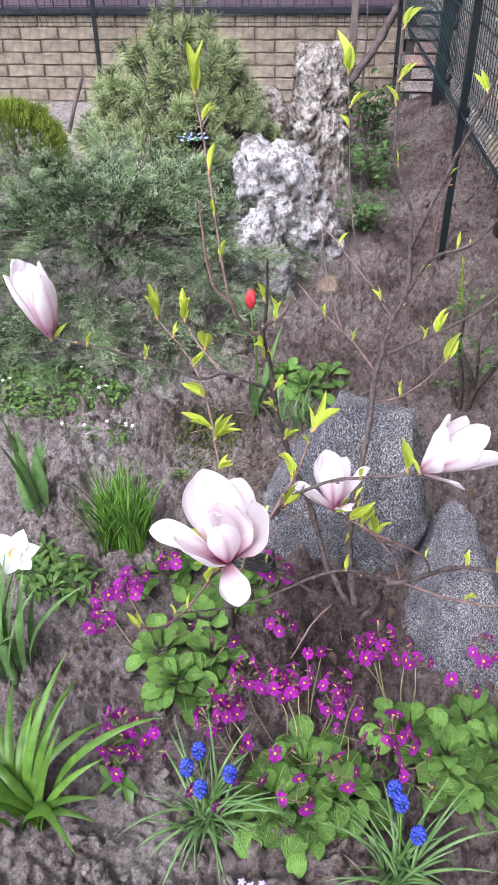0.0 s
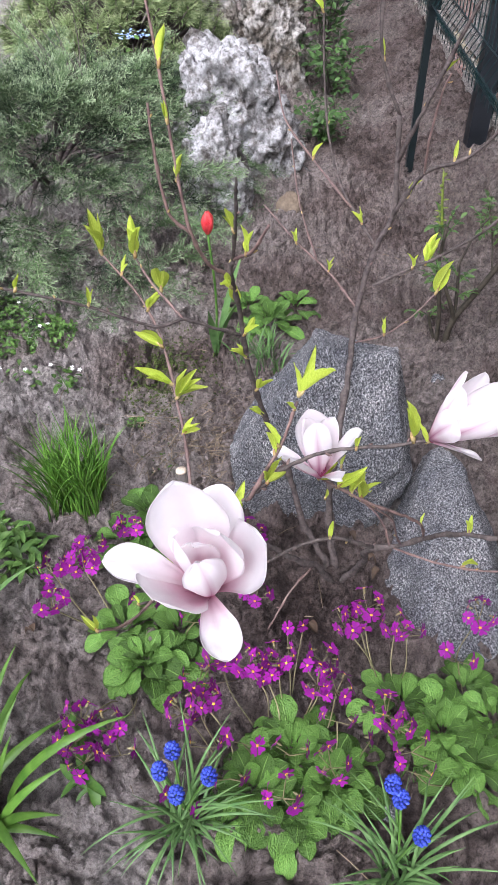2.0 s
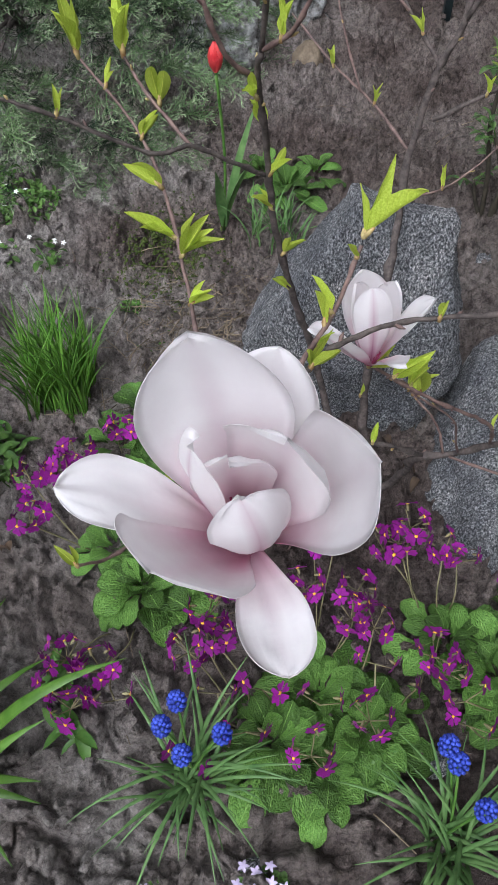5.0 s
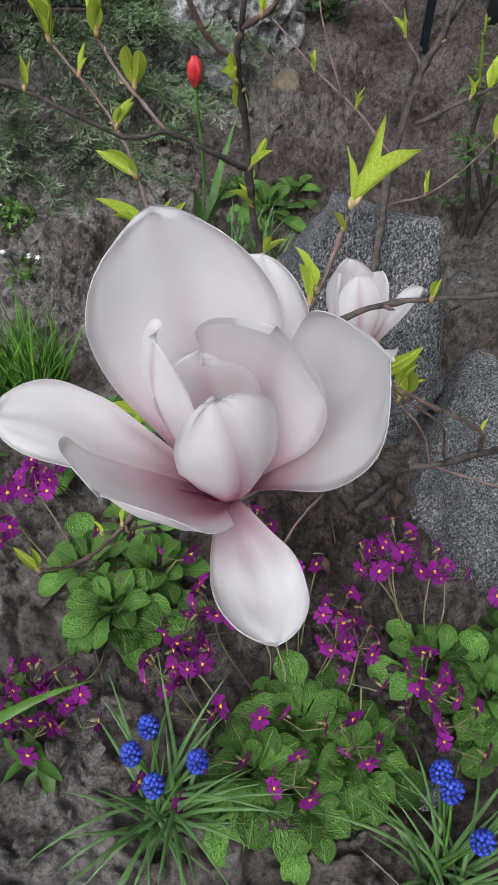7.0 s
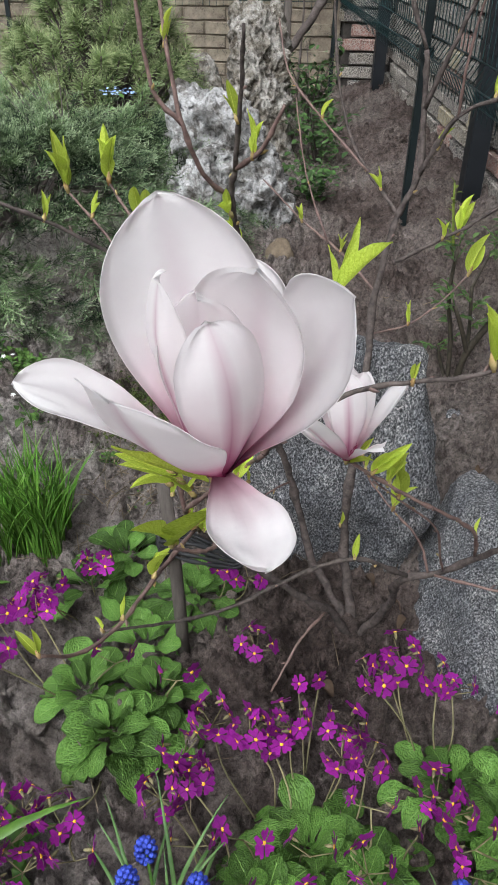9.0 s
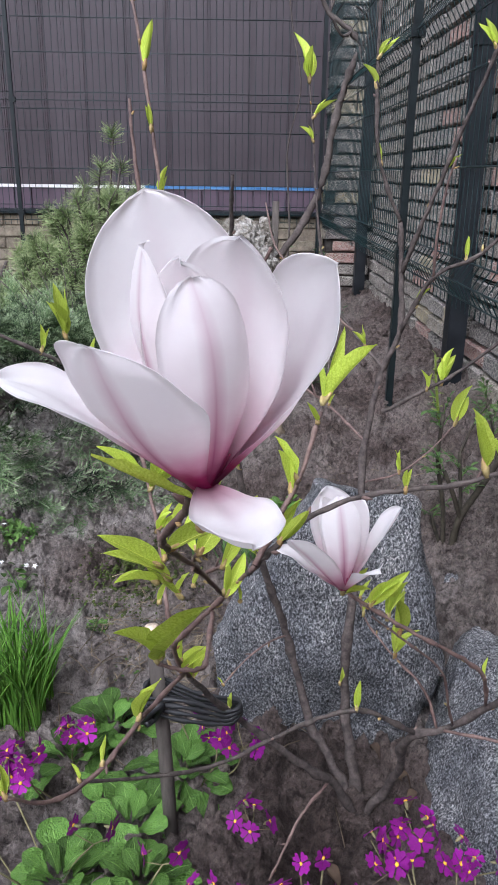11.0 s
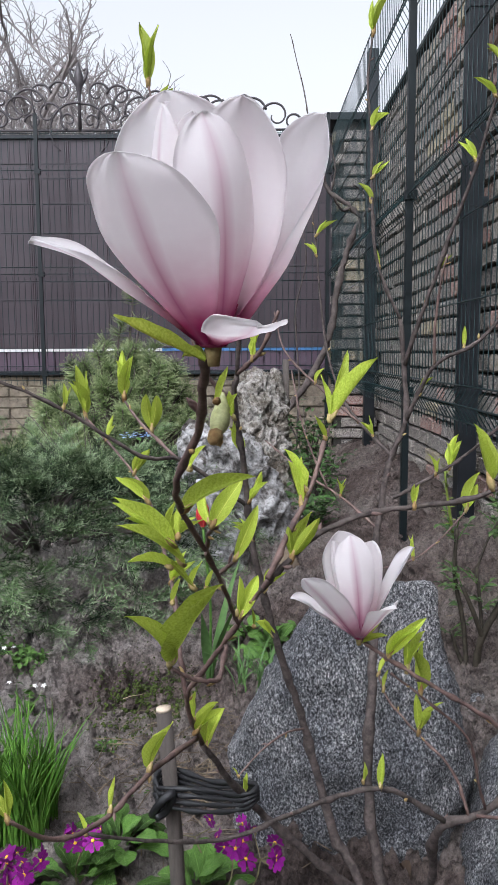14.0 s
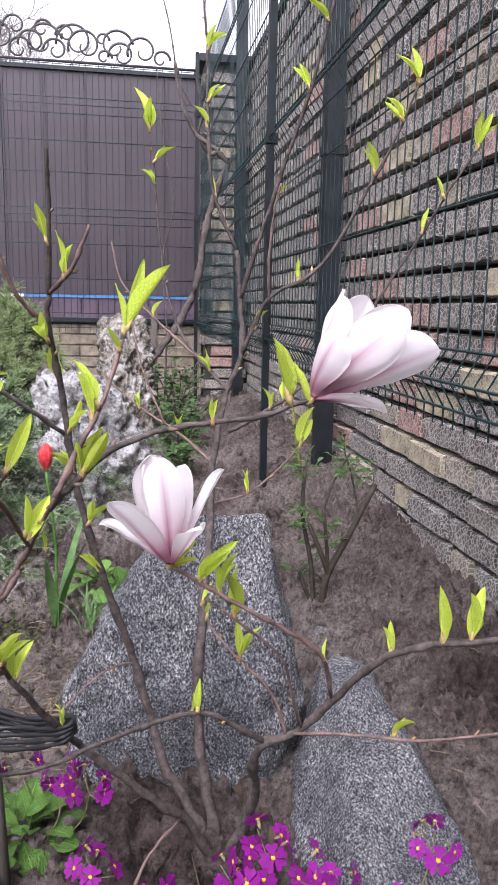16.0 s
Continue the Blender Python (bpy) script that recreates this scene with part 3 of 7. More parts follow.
def lay_bricks():
    rng = random.Random(8)
    far = []
    for k in range(28):
        z = 0.005 + k * COURSE
        y = 0.66 + (0.125 if k % 2 else 0.0) + rng.uniform(-0.02, 0.02)
        while True:
            size, me = rng.choice(RIGHT_BRICKS)
            if y + size > 5.235:
                break
            m = Matrix.Translation((1.088 + rng.uniform(-0.006, 0.006) - 0.024, y + size, z)) @ Matrix.Rotation(radians(-90 + rng.uniform(-1, 1)), 4, "Z") @ Matrix.Rotation(radians(rng.uniform(-0.6, 0.6)), 4, "Y")
            if 1.3 < y < 3.7:
                part("brick", me, wall_east, m=m)
            else:
                far.append((me, m))
            y += size
    s = Shape()
    for me, m in far:
        s.add([m @ q.co for q in me.vertices], [tuple(p.vertices) for p in me.polygons])
    part("brickwork", s, wall_east, BRICK_RIGHT, smooth=False, kind="stuff")
    for k in range(7):
        z = 0.012 + k * 0.0722
        for i in range(13):
            x = -2.5 + (0.125 if k % 2 else 0) + i * 0.25
            if x + 0.24 > 0.79:
                continue
            part("brick", rng.choice(FAR_BRICKS), wall_north, m=Matrix.Translation((x, 5.316 - 0.004, z)) @ Matrix.Rotation(radians(rng.uniform(-0.5, 0.5)), 4, "Y"))
    for k in range(28):
        z = 0.02 + k * COURSE
        part("brick", RIGHT_BRICKS[rng.randrange(4)][1], wall_pillar, m=Matrix.Translation((0.80 + (0.0 if k % 2 else 0.046), 5.235 - 0.012, z)))
        part("brick", rng.choice(RIGHT_HALF), wall_pillar, m=Matrix.Translation((0.80 - 0.012, 5.36 if k % 2 else 5.48, z)) @ Matrix.Rotation(radians(-90), 4, "Z"))


# sheet-metal screen on the plinth
screen = thing("metal_screen", "tall plum-brown sheet metal screen standing on a brick plinth", "metal fence")
part("flashing", Shape().box(-4.2, 0.775, 5.27, 5.50, 0.522, 0.548), screen, STEEL, smooth=False, label="dark sloping drip edge")
s = Shape()
for i in range(46):
    x = -4.2 + i * 0.108
    s.box(x, x + 0.1, 5.335, 5.36, 0.55, 0.675)
part("skirting", s.box(-4.2, 0.775, 5.362, 5.38, 0.55, 0.675), screen, CAP, smooth=False, label="ribbed light plum strip")
part("film_strip", Shape().box(-0.35, 0.775, 5.325, 5.37, 0.677, 0.695), screen, FILM, smooth=False, label="blue protective film edge")
part("edge_strip", Shape().box(-4.2, -0.352, 5.325, 5.37, 0.677, 0.695), screen, WHITE_PETAL, smooth=False, label="white edge strip")
for i in range(20):
    x = -4.2 + i * 0.25
    panel = part("panel", Shape().box(x + 0.003, x + 0.247, 5.345, 5.352, 0.70, 2.05), screen, SHEET, smooth=False)
    part("rib", Shape().box(x + 0.003, x + 0.012, 5.336, 5.345, 0.70, 2.05), panel, SHEET, smooth=False)
    part("rib", Shape().box(x + 0.12, x + 0.126, 5.341, 5.345, 0.70, 2.05), panel, SHEET, smooth=False)
part("backing", Shape().box(-4.2, 0.79, 5.362, 5.372, 0.69, 2.05), screen, SHEET, smooth=False)
part("top_rail", Shape().box(-4.2, 0.79, 5.325, 5.375, 2.052, 2.075), screen, STEEL, smooth=False)


# ---- green welded-wire fence with folds ----
def folds(z):
    """Offset of the wire mesh towards the garden at a height."""
    for f in (0.535, 1.165, 1.80):
        if abs(z - f) < 0.045:
            return 0.026 * (1 - abs(z - f) / 0.045)
    return 0.0


WIRE_Z = [0.46, 0.49, 0.535, 0.58, 0.85, 1.12, 1.165, 1.21, 1.5, 1.755, 1.80, 1.845, 2.05]
UPRIGHT = Shape().tube([(0, -folds(z), z) for z in WIRE_Z], 0.0017, 4, tip=False).mesh("upright_wire", GREEN_WIRE)


def fence_panel(name, length, label):
    """Along local x from 0, wires towards -y at the folds."""
    p = thing(name, label, "mesh fence", group="welded mesh panels")
    for i in range(int(length / 0.038) + 1):
        part("upright_wire", UPRIGHT, p, m=Matrix.Translation((i * 0.038, 0, 0)))
    bar = Shape().tube([(0, 0, 0), (length, 0, 0)], 0.0022, 4).mesh("cross_wire", GREEN_WIRE)
    for z in (0.49, 0.535, 0.58, 0.79, 1.0, 1.12, 1.165, 1.21, 1.42, 1.6, 1.755, 1.80, 1.845, 2.03):
        part("cross_wire", bar, p, m=Matrix.Translation((0, -folds(z) - 0.004, z)))
    return p


def post(place, w, d, h, label, mat=STEEL):
    p = thing("fence_post", label, "fence post", place, group="fence posts")
    s = Shape().box(-w / 2, w / 2, -d / 2, d / 2, -0.15, h).box(-w / 2 + 0.001, w / 2 - 0.001, -d / 2 - 0.003, d / 2 + 0.003, h - 0.004, h + 0.004)
    part("shaft", s, p, mat, smooth=False)
    for z in (0.52, 1.15, 1.78):
        part("clamp", Shape().box(-w / 2 - 0.004, w / 2 + 0.012, -d / 2 - 0.004, d / 2 + 0.004, z, z + 0.03), p, mat, smooth=False)
    return p


east_panel = fence_panel("mesh_panel", 2.45, "dark green welded wire panel in front of bricks")
east_panel.matrix_basis = Matrix.Translation((0.768, 5.17, 0)) @ Matrix.Rotation(radians(-90), 4, "Z")
copy_thing(east_panel, Matrix.Translation((0.768, 2.71, 0)) @ Matrix.Rotation(radians(-90), 4, "Z"))
north_panel = fence_panel("mesh_panel", 1.78, "dark green welded wire panel before the sheet metal screen")
north_panel.matrix_basis = Matrix.Translation((-1.07, 5.14, 0))
copy_thing(north_panel, Matrix.Translation((-2.87, 5.14, 0)))
for x, y in ((0.745, 2.73), (0.735, 5.13), (0.745, 0.2), (-1.09, 5.12), (-2.89, 5.12)):
    post((x, y, 0), 0.022, 0.022, 2.14, "slim dark green steel fence post set in soil", GREEN_POST)
for y in (2.86, 4.98, 0.75):
    post((0.985, y, 0), 0.062, 0.062, 2.45, "thick dark steel post close to the brick wall")


def make_iron():
    """Scrolled iron cresting on the screen."""
    crest = thing("iron_cresting", "ornamental wrought iron scrolls along the fence top", "ironwork")
    part("bar", Shape().tube([(-4.0, 5.33, 2.10), (0.76, 5.33, 2.10)], 0.008, 6), crest, IRON)
    motif = ((0.02, 2.10, 0.17, 100, -150, 1.0), (0.115, 2.335, 0.075, 20, 320, 0.25), (0.07, 2.16, 0.055, -80, 400, 0.3), (0.20, 2.20, 0.085, 200, -380, 0.25), (0.255, 2.315, 0.08, 170, -330, 0.3),
             (0.30, 2.15, 0.055, 0, 380, 0.3), (0.40, 2.22, 0.11, 190, -400, 0.22), (0.52, 2.16, 0.075, 20, 360, 0.3), (0.60, 2.20, 0.085, 190, -390, 0.25), (0.74, 2.165, 0.075, 180, -420, 0.25), (0.92, 2.20, 0.11, 200, -400, 0.25), (1.03, 2.14, 0.05, 0, 330, 0.3), (1.14, 2.16, 0.085, 190, -400, 0.3), (0.50, 2.29, 0.07, 190, -360, 0.3), (0.66, 2.28, 0.06, 20, 340, 0.3), (0.80, 2.26, 0.06, 190, -380, 0.3), (1.02, 2.24, 0.045, 0, 320, 0.3), (1.27, 2.19, 0.10, 200, -390, 0.25), (1.38, 2.15, 0.06, 0, 340, 0.3), (0.34, 2.25, 0.13, 190, -330, 0.3), (0.66, 2.21, 0.12, 10, 360, 0.25), (0.86, 2.22, 0.12, 190, -360, 0.3), (1.10, 2.21, 0.11, 10, 360, 0.25))
    for centre in (-0.855, -3.3):
        for dx, dz, r, start, sweep, close in motif:
            for sgn in (1, -1):
                pts = []
                for k in range(30):
                    a, q = radians(start + sweep * k / 29), r * (1 + (close - 1) * k / 29)
                    pts.append((centre + sgn * (dx + math.cos(a) * q), 5.33 + 0.012 * sgn, dz + math.sin(a) * q))
                part("scroll", Shape().tube(pts, [0.008 - 0.0035 * k / 29 for k in range(30)], 6), crest, IRON)
        part("finial", Shape().tube([(centre, 5.33, 2.10), (centre, 5.33, 2.30), (centre, 5.33, 2.36), (centre, 5.33, 2.41), (centre, 5.33, 2.46), (centre, 5.33, 2.52)], [0.012, 0.010, 0.020, 0.036, 0.024, 0.004], 8), crest, IRON)
        for sgn in (1, -1):
            part("leaf_scroll", Shape().tube(curve([(centre, 5.33, 2.36), (centre + sgn * 0.045, 5.33, 2.43), (centre + sgn * 0.055, 5.33, 2.48), (centre + sgn * 0.03, 5.33, 2.47)], 10), [0.014 - 0.001 * k for k in range(10)], 6), crest, IRON)
    return crest


make_iron()


# ---- bare trees beyond the fence ----
def bare_tree(place, height, seed):
    """A leafless tree with crooked limbs and many short kinked twigs."""
    rng, s, trunk = random.Random(seed), Shape(), Shape()

    def grow(p, d, length, r, level):
        n = 6 if level < 3 else 4
        pts = [p]
        for _ in range(n):
            k = 0.22 + 0.12 * level
            d = (d + Vector((rng.uniform(-k, k), rng.uniform(-k, k), rng.uniform(-0.10, 0.26)))).normalized()
            pts.append(pts[-1] + d * length / n)
        (s if level else trunk).tube(pts, [r * (1 - 0.55 * k / n) for k in range(n + 1)], 5 if level < 2 else 3, tip=False)
        if level == 4:
            return
        for k in range((9, 5, 5, 5)[level]):
            q = pts[rng.randint(1 if level > 1 else 2, n)]
            e = Vector((rng.uniform(-1, 1), rng.uniform(-1, 1), rng.uniform(-0.1, 0.9))).normalized()
            grow(q, (d * 0.5 + e).normalized(), length * rng.uniform(0.42, 0.66), r * 0.5, level + 1)

    grow(Vector((0, 0, -0.2)), Vector((0, 0, 1)), height * 0.42, height * 0.013, 0)
    t = thing("bare_tree", "leafless grey-brown tree behind the garden fence", "tree", place, group="bare trees")
    part("trunk", trunk, t, TREE_BARK)
    part("crown", s, t, TREE_BARK, kind="stuff")
    return t


for k, (x, y, h) in enumerate(((-4.6, 13.0, 8.6), (-2.4, 12.2, 8.0), (-6.8, 13.6, 9.0), (-1.3, 14.5, 7.6), (-3.6, 15.5, 9.6), (-5.6, 11.6, 8.0), (-8.8, 14.6, 9.2), (-3.2, 11.5, 7.2), (-2.6, 13.0, 7.8), (-1.75, 12.4, 7.3), (-3.95, 12.6, 7.4), (-1.05, 13.4, 7.0))):
    bare_tree((x, y, 0), h, 20 + k)


# ---- stones ----
def stone(name, label, place, size, cuts, seed, mat, levels=5, rough=0.02, scale=6, pits=0.0, turn=0.0, category="stone", group="", worn=0.05):
    """A block bounded by planes (direction, distance as a share of its half size), worn and dented."""
    bm = bmesh.new()
    bmesh.ops.create_icosphere(bm, subdivisions=levels, radius=1)
    facets = random.Random(int(seed * 10))
    chips = [] if pits else [(Vector((facets.gauss(0, 1), facets.gauss(0, 1), facets.gauss(0, 1))).normalized(), facets.uniform(0.90, 1.20)) for _ in range(30)]
    planes = chips + [(Vector(n).normalized(), d) for n, d in cuts] + [(Vector(n), 1.0) for n in ((1, 0, 0), (-1, 0, 0), (0, 1, 0), (0, -1, 0), (0, 0, 1), (0, 0, -1))]
    size, rot = Vector(size), Matrix.Rotation(turn, 3, "Z")
    for v in bm.verts:
        u = v.co.normalized()
        near = sorted(d / max(1e-6, n.dot(u)) for n, d in planes if n.dot(u) > 0.05)
        r = near[0] - worn * math.exp(-(near[1] - near[0]) / max(worn, 1e-6)) if len(near) > 1 else near[0]
        v.co = u * r * size
    bm.normal_update()
    moved = []
    for v in bm.verts:
        q = (v.co + Vector((seed, seed * 2, 0))) * scale
        d = rough * (noise.noise(q) + 0.5 * noise.noise(q * 2.3))
        if pits:
            warp = Vector((noise.noise(q * 1.3), noise.noise(q * 1.3 + Vector((5, 5, 5))), noise.noise(q * 1.3 + Vector((9, 2, 4))))) * 0.5
            wide = noise.voronoi(q * 0.75 + warp, distance_metric="DISTANCE", exponent=2.5)[0][0]
            fine = noise.voronoi(q * 2.1 + warp * 2, distance_metric="DISTANCE", exponent=2.5)[0][0]
            d += pits * (2.2 * (wide - 0.45) + 1.5 * (fine - 0.45) - 1.6 * max(0.0, 0.34 - fine) * (1 if noise.noise(q * 0.5) > -0.1 else 0) + 0.8 * noise.noise(q * 5))
        else:
            d += rough * (0.35 * noise.noise(q * 5.1) + 0.25 * noise.noise(q * 11) - 0.8 * max(0.0, 0.12 - abs(noise.noise(q * 0.7 + Vector((3, 3, 3))))) * 4)
        moved.append(v.co + v.normal * d)
    for v, p in zip(bm.verts, moved):
        v.co = rot @ p
    me = bpy.data.meshes.new(name)
    bm.to_mesh(me)
    bm.free()
    me.materials.append(mat)
    me.polygons.foreach_set("use_smooth", [True] * len(me.polygons))
    return thing(name, label, category, place, group, data=me)


stone("granite_boulder", "large grey speckled granite boulder standing in the bed", (0.359, 1.240, 0.13), (0.182, 0.100, 0.248),
      [((-0.72, 0.0, 0.55), 0.66), ((-1, -0.1, -0.15), 0.93), ((0.95, 0, 0.28), 0.84), ((0.05, -1, 0.50), 0.74), ((0.0, -1, -0.20), 0.82), ((0.08, 0.15, 1), 0.92), ((0, 1, 0.5), 0.74), ((0.75, -0.7, -0.1), 0.98), ((-0.5, -0.9, 0.1), 0.95), ((0.8, -0.2, -0.35), 0.95)], 1.3, GRANITE, 6, 0.009, 13, turn=radians(-8), category="boulder", worn=0.005)
stone("granite_slab", "long low grey granite stone lying in soil", (0.577, 1.068, 0.0), (0.113, 0.202, 0.155),
      [((-0.8, 0.5, 0.25), 0.74), ((0.75, 0.55, 0.3), 0.74), ((-0.75, -0.1, 0.6), 0.74), ((0.72, -0.2, 0.62), 0.76), ((0.05, -0.62, 0.78), 0.66), ((0, 1, 0.1), 0.86), ((-0.7, -0.7, 0.1), 1.0), ((0.7, -0.7, 0.1), 1.0)], 4.1, GRANITE, 6, 0.007, 12, turn=radians(4), category="boulder", worn=0.006)
LIME_CUTS = [((1, 0.2, 0.6), 0.80), ((-0.8, -0.3, 0.7), 0.82), ((0.2, -1, 0.5), 0.82), ((-0.6, 0.8, 0.4), 0.85), ((0.7, -0.7, 0.1), 0.9)]
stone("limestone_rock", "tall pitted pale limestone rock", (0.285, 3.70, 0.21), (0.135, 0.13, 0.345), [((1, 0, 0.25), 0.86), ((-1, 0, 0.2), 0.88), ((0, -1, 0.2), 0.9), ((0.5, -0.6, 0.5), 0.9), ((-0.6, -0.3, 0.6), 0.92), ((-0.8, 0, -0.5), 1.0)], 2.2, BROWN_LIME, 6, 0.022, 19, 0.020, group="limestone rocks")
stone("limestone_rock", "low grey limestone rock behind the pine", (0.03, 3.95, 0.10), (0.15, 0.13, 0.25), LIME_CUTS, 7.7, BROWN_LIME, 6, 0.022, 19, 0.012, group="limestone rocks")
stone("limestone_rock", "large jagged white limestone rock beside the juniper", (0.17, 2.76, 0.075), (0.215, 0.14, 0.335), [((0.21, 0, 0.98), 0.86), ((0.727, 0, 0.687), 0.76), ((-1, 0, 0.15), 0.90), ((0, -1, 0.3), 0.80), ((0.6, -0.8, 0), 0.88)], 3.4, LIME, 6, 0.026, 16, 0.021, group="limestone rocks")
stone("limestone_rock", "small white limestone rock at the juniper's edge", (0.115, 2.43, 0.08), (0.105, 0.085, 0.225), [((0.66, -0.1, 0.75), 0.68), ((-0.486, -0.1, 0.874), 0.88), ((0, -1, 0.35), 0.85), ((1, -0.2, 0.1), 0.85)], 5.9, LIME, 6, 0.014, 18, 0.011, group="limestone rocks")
stone("sandstone_lump", "small smooth tan stone lying on the soil", (0.335, 2.45, 0.03), (0.042, 0.038, 0.050), LIME_CUTS, 6.6, SANDSTONE, 4, 0.008, 10)
for k, (x, y, r) in enumerate(((0.222, 0.52, 0.016), (0.66, 1.60, 0.022), (0.80, 2.05, 0.016), (0.43, 0.635, 0.018))):
    stone("pebble", "small grey-brown stone on the soil", (x, y, hill(x, y) + r * 0.3), (r, r * 0.8, r * 0.55), LIME_CUTS, 9.1 + k, GRANITE, 3, 0.003, 40, turn=k * 1.3, group="pebbles")


# ---- leaf shapes ----
def leaf_shape(length, width, cup, bend, wave=0.0, blunt=0.5, seed=0, nu=4, nv=8, stalk=0.12, full=False):
    """A leaf along +y with its upper side to +z: midrib hollow, edges raised by cup, tip bent down."""
    rng = random.Random(seed)
    v, uv = [], []
    for j in range(nv + 1):
        t = j / nv
        w = width * (math.sin(math.pi * min(1, t ** blunt)) ** 0.75 * 0.94 + 0.06 * (1 - t)) if t > 0 else width * stalk
        if full:
            w = width * (stalk + (1 - stalk) * min(1, t / 0.62) ** 1.5) if t < 0.62 else width * math.sqrt(max(0.004, 1 - ((t - 0.62) / 0.385) ** 2.4))
            w *= 1 + 0.035 * math.sin(j * 2.1 + seed)
        a = bend * t
        y, z = length * (math.sin(a) / bend if abs(bend) > 1e-3 else t), -length * ((1 - math.cos(a)) / bend if abs(bend) > 1e-3 else 0)
        for i in range(nu + 1):
            u = i / nu * 2 - 1
            zz = z + cup * abs(u) ** 1.4 * w + wave * length * (noise.noise((u * 1.7 + seed, t * 4.5, seed * 1.7))) * (0.35 + abs(u))
            v.append((u * w / 2, y, zz))
            uv.append((i / nu, t))
    f = [(j * (nu + 1) + i, j * (nu + 1) + i + 1, (j + 1) * (nu + 1) + i + 1, (j + 1) * (nu + 1) + i) for j in range(nv) for i in range(nu)]
    return Shape().add(v, f, uv=uv)


MAG_LEAVES = [leaf_shape(1.0, 0.22 + 0.03 * (k % 3), 0.45 + 0.3 * (k % 2), -0.25 + 0.4 * (k % 3), 0.035, 0.92, k, 6, 14).mesh("leaf", SPRING_LEAF) for k in range(6)]
PRIM_LEAVES = [leaf_shape(1.0, 0.54 + 0.06 * (k % 3), 0.10 + 0.10 * (k % 2), 0.5 + 0.30 * (k % 4), 0.065, 1.6, 30 + k, 6, 16, 0.14, True).mesh("leaf", PRIMROSE_LEAF) for k in range(8)]
HERB_LEAF = leaf_shape(1.0, 0.5, 0.15, 0.6, 0.04, 0.9, 50, 2, 4)
SMALL_LEAF = leaf_shape(1.0, 0.55, 0.15, 0.5, 0.03, 0.9, 51, 2, 3)


def add_leaf(s, shape, m, slot=0):
    s.add([m @ Vector(q) for q in shape.v], shape.f, slot, shape.uv)


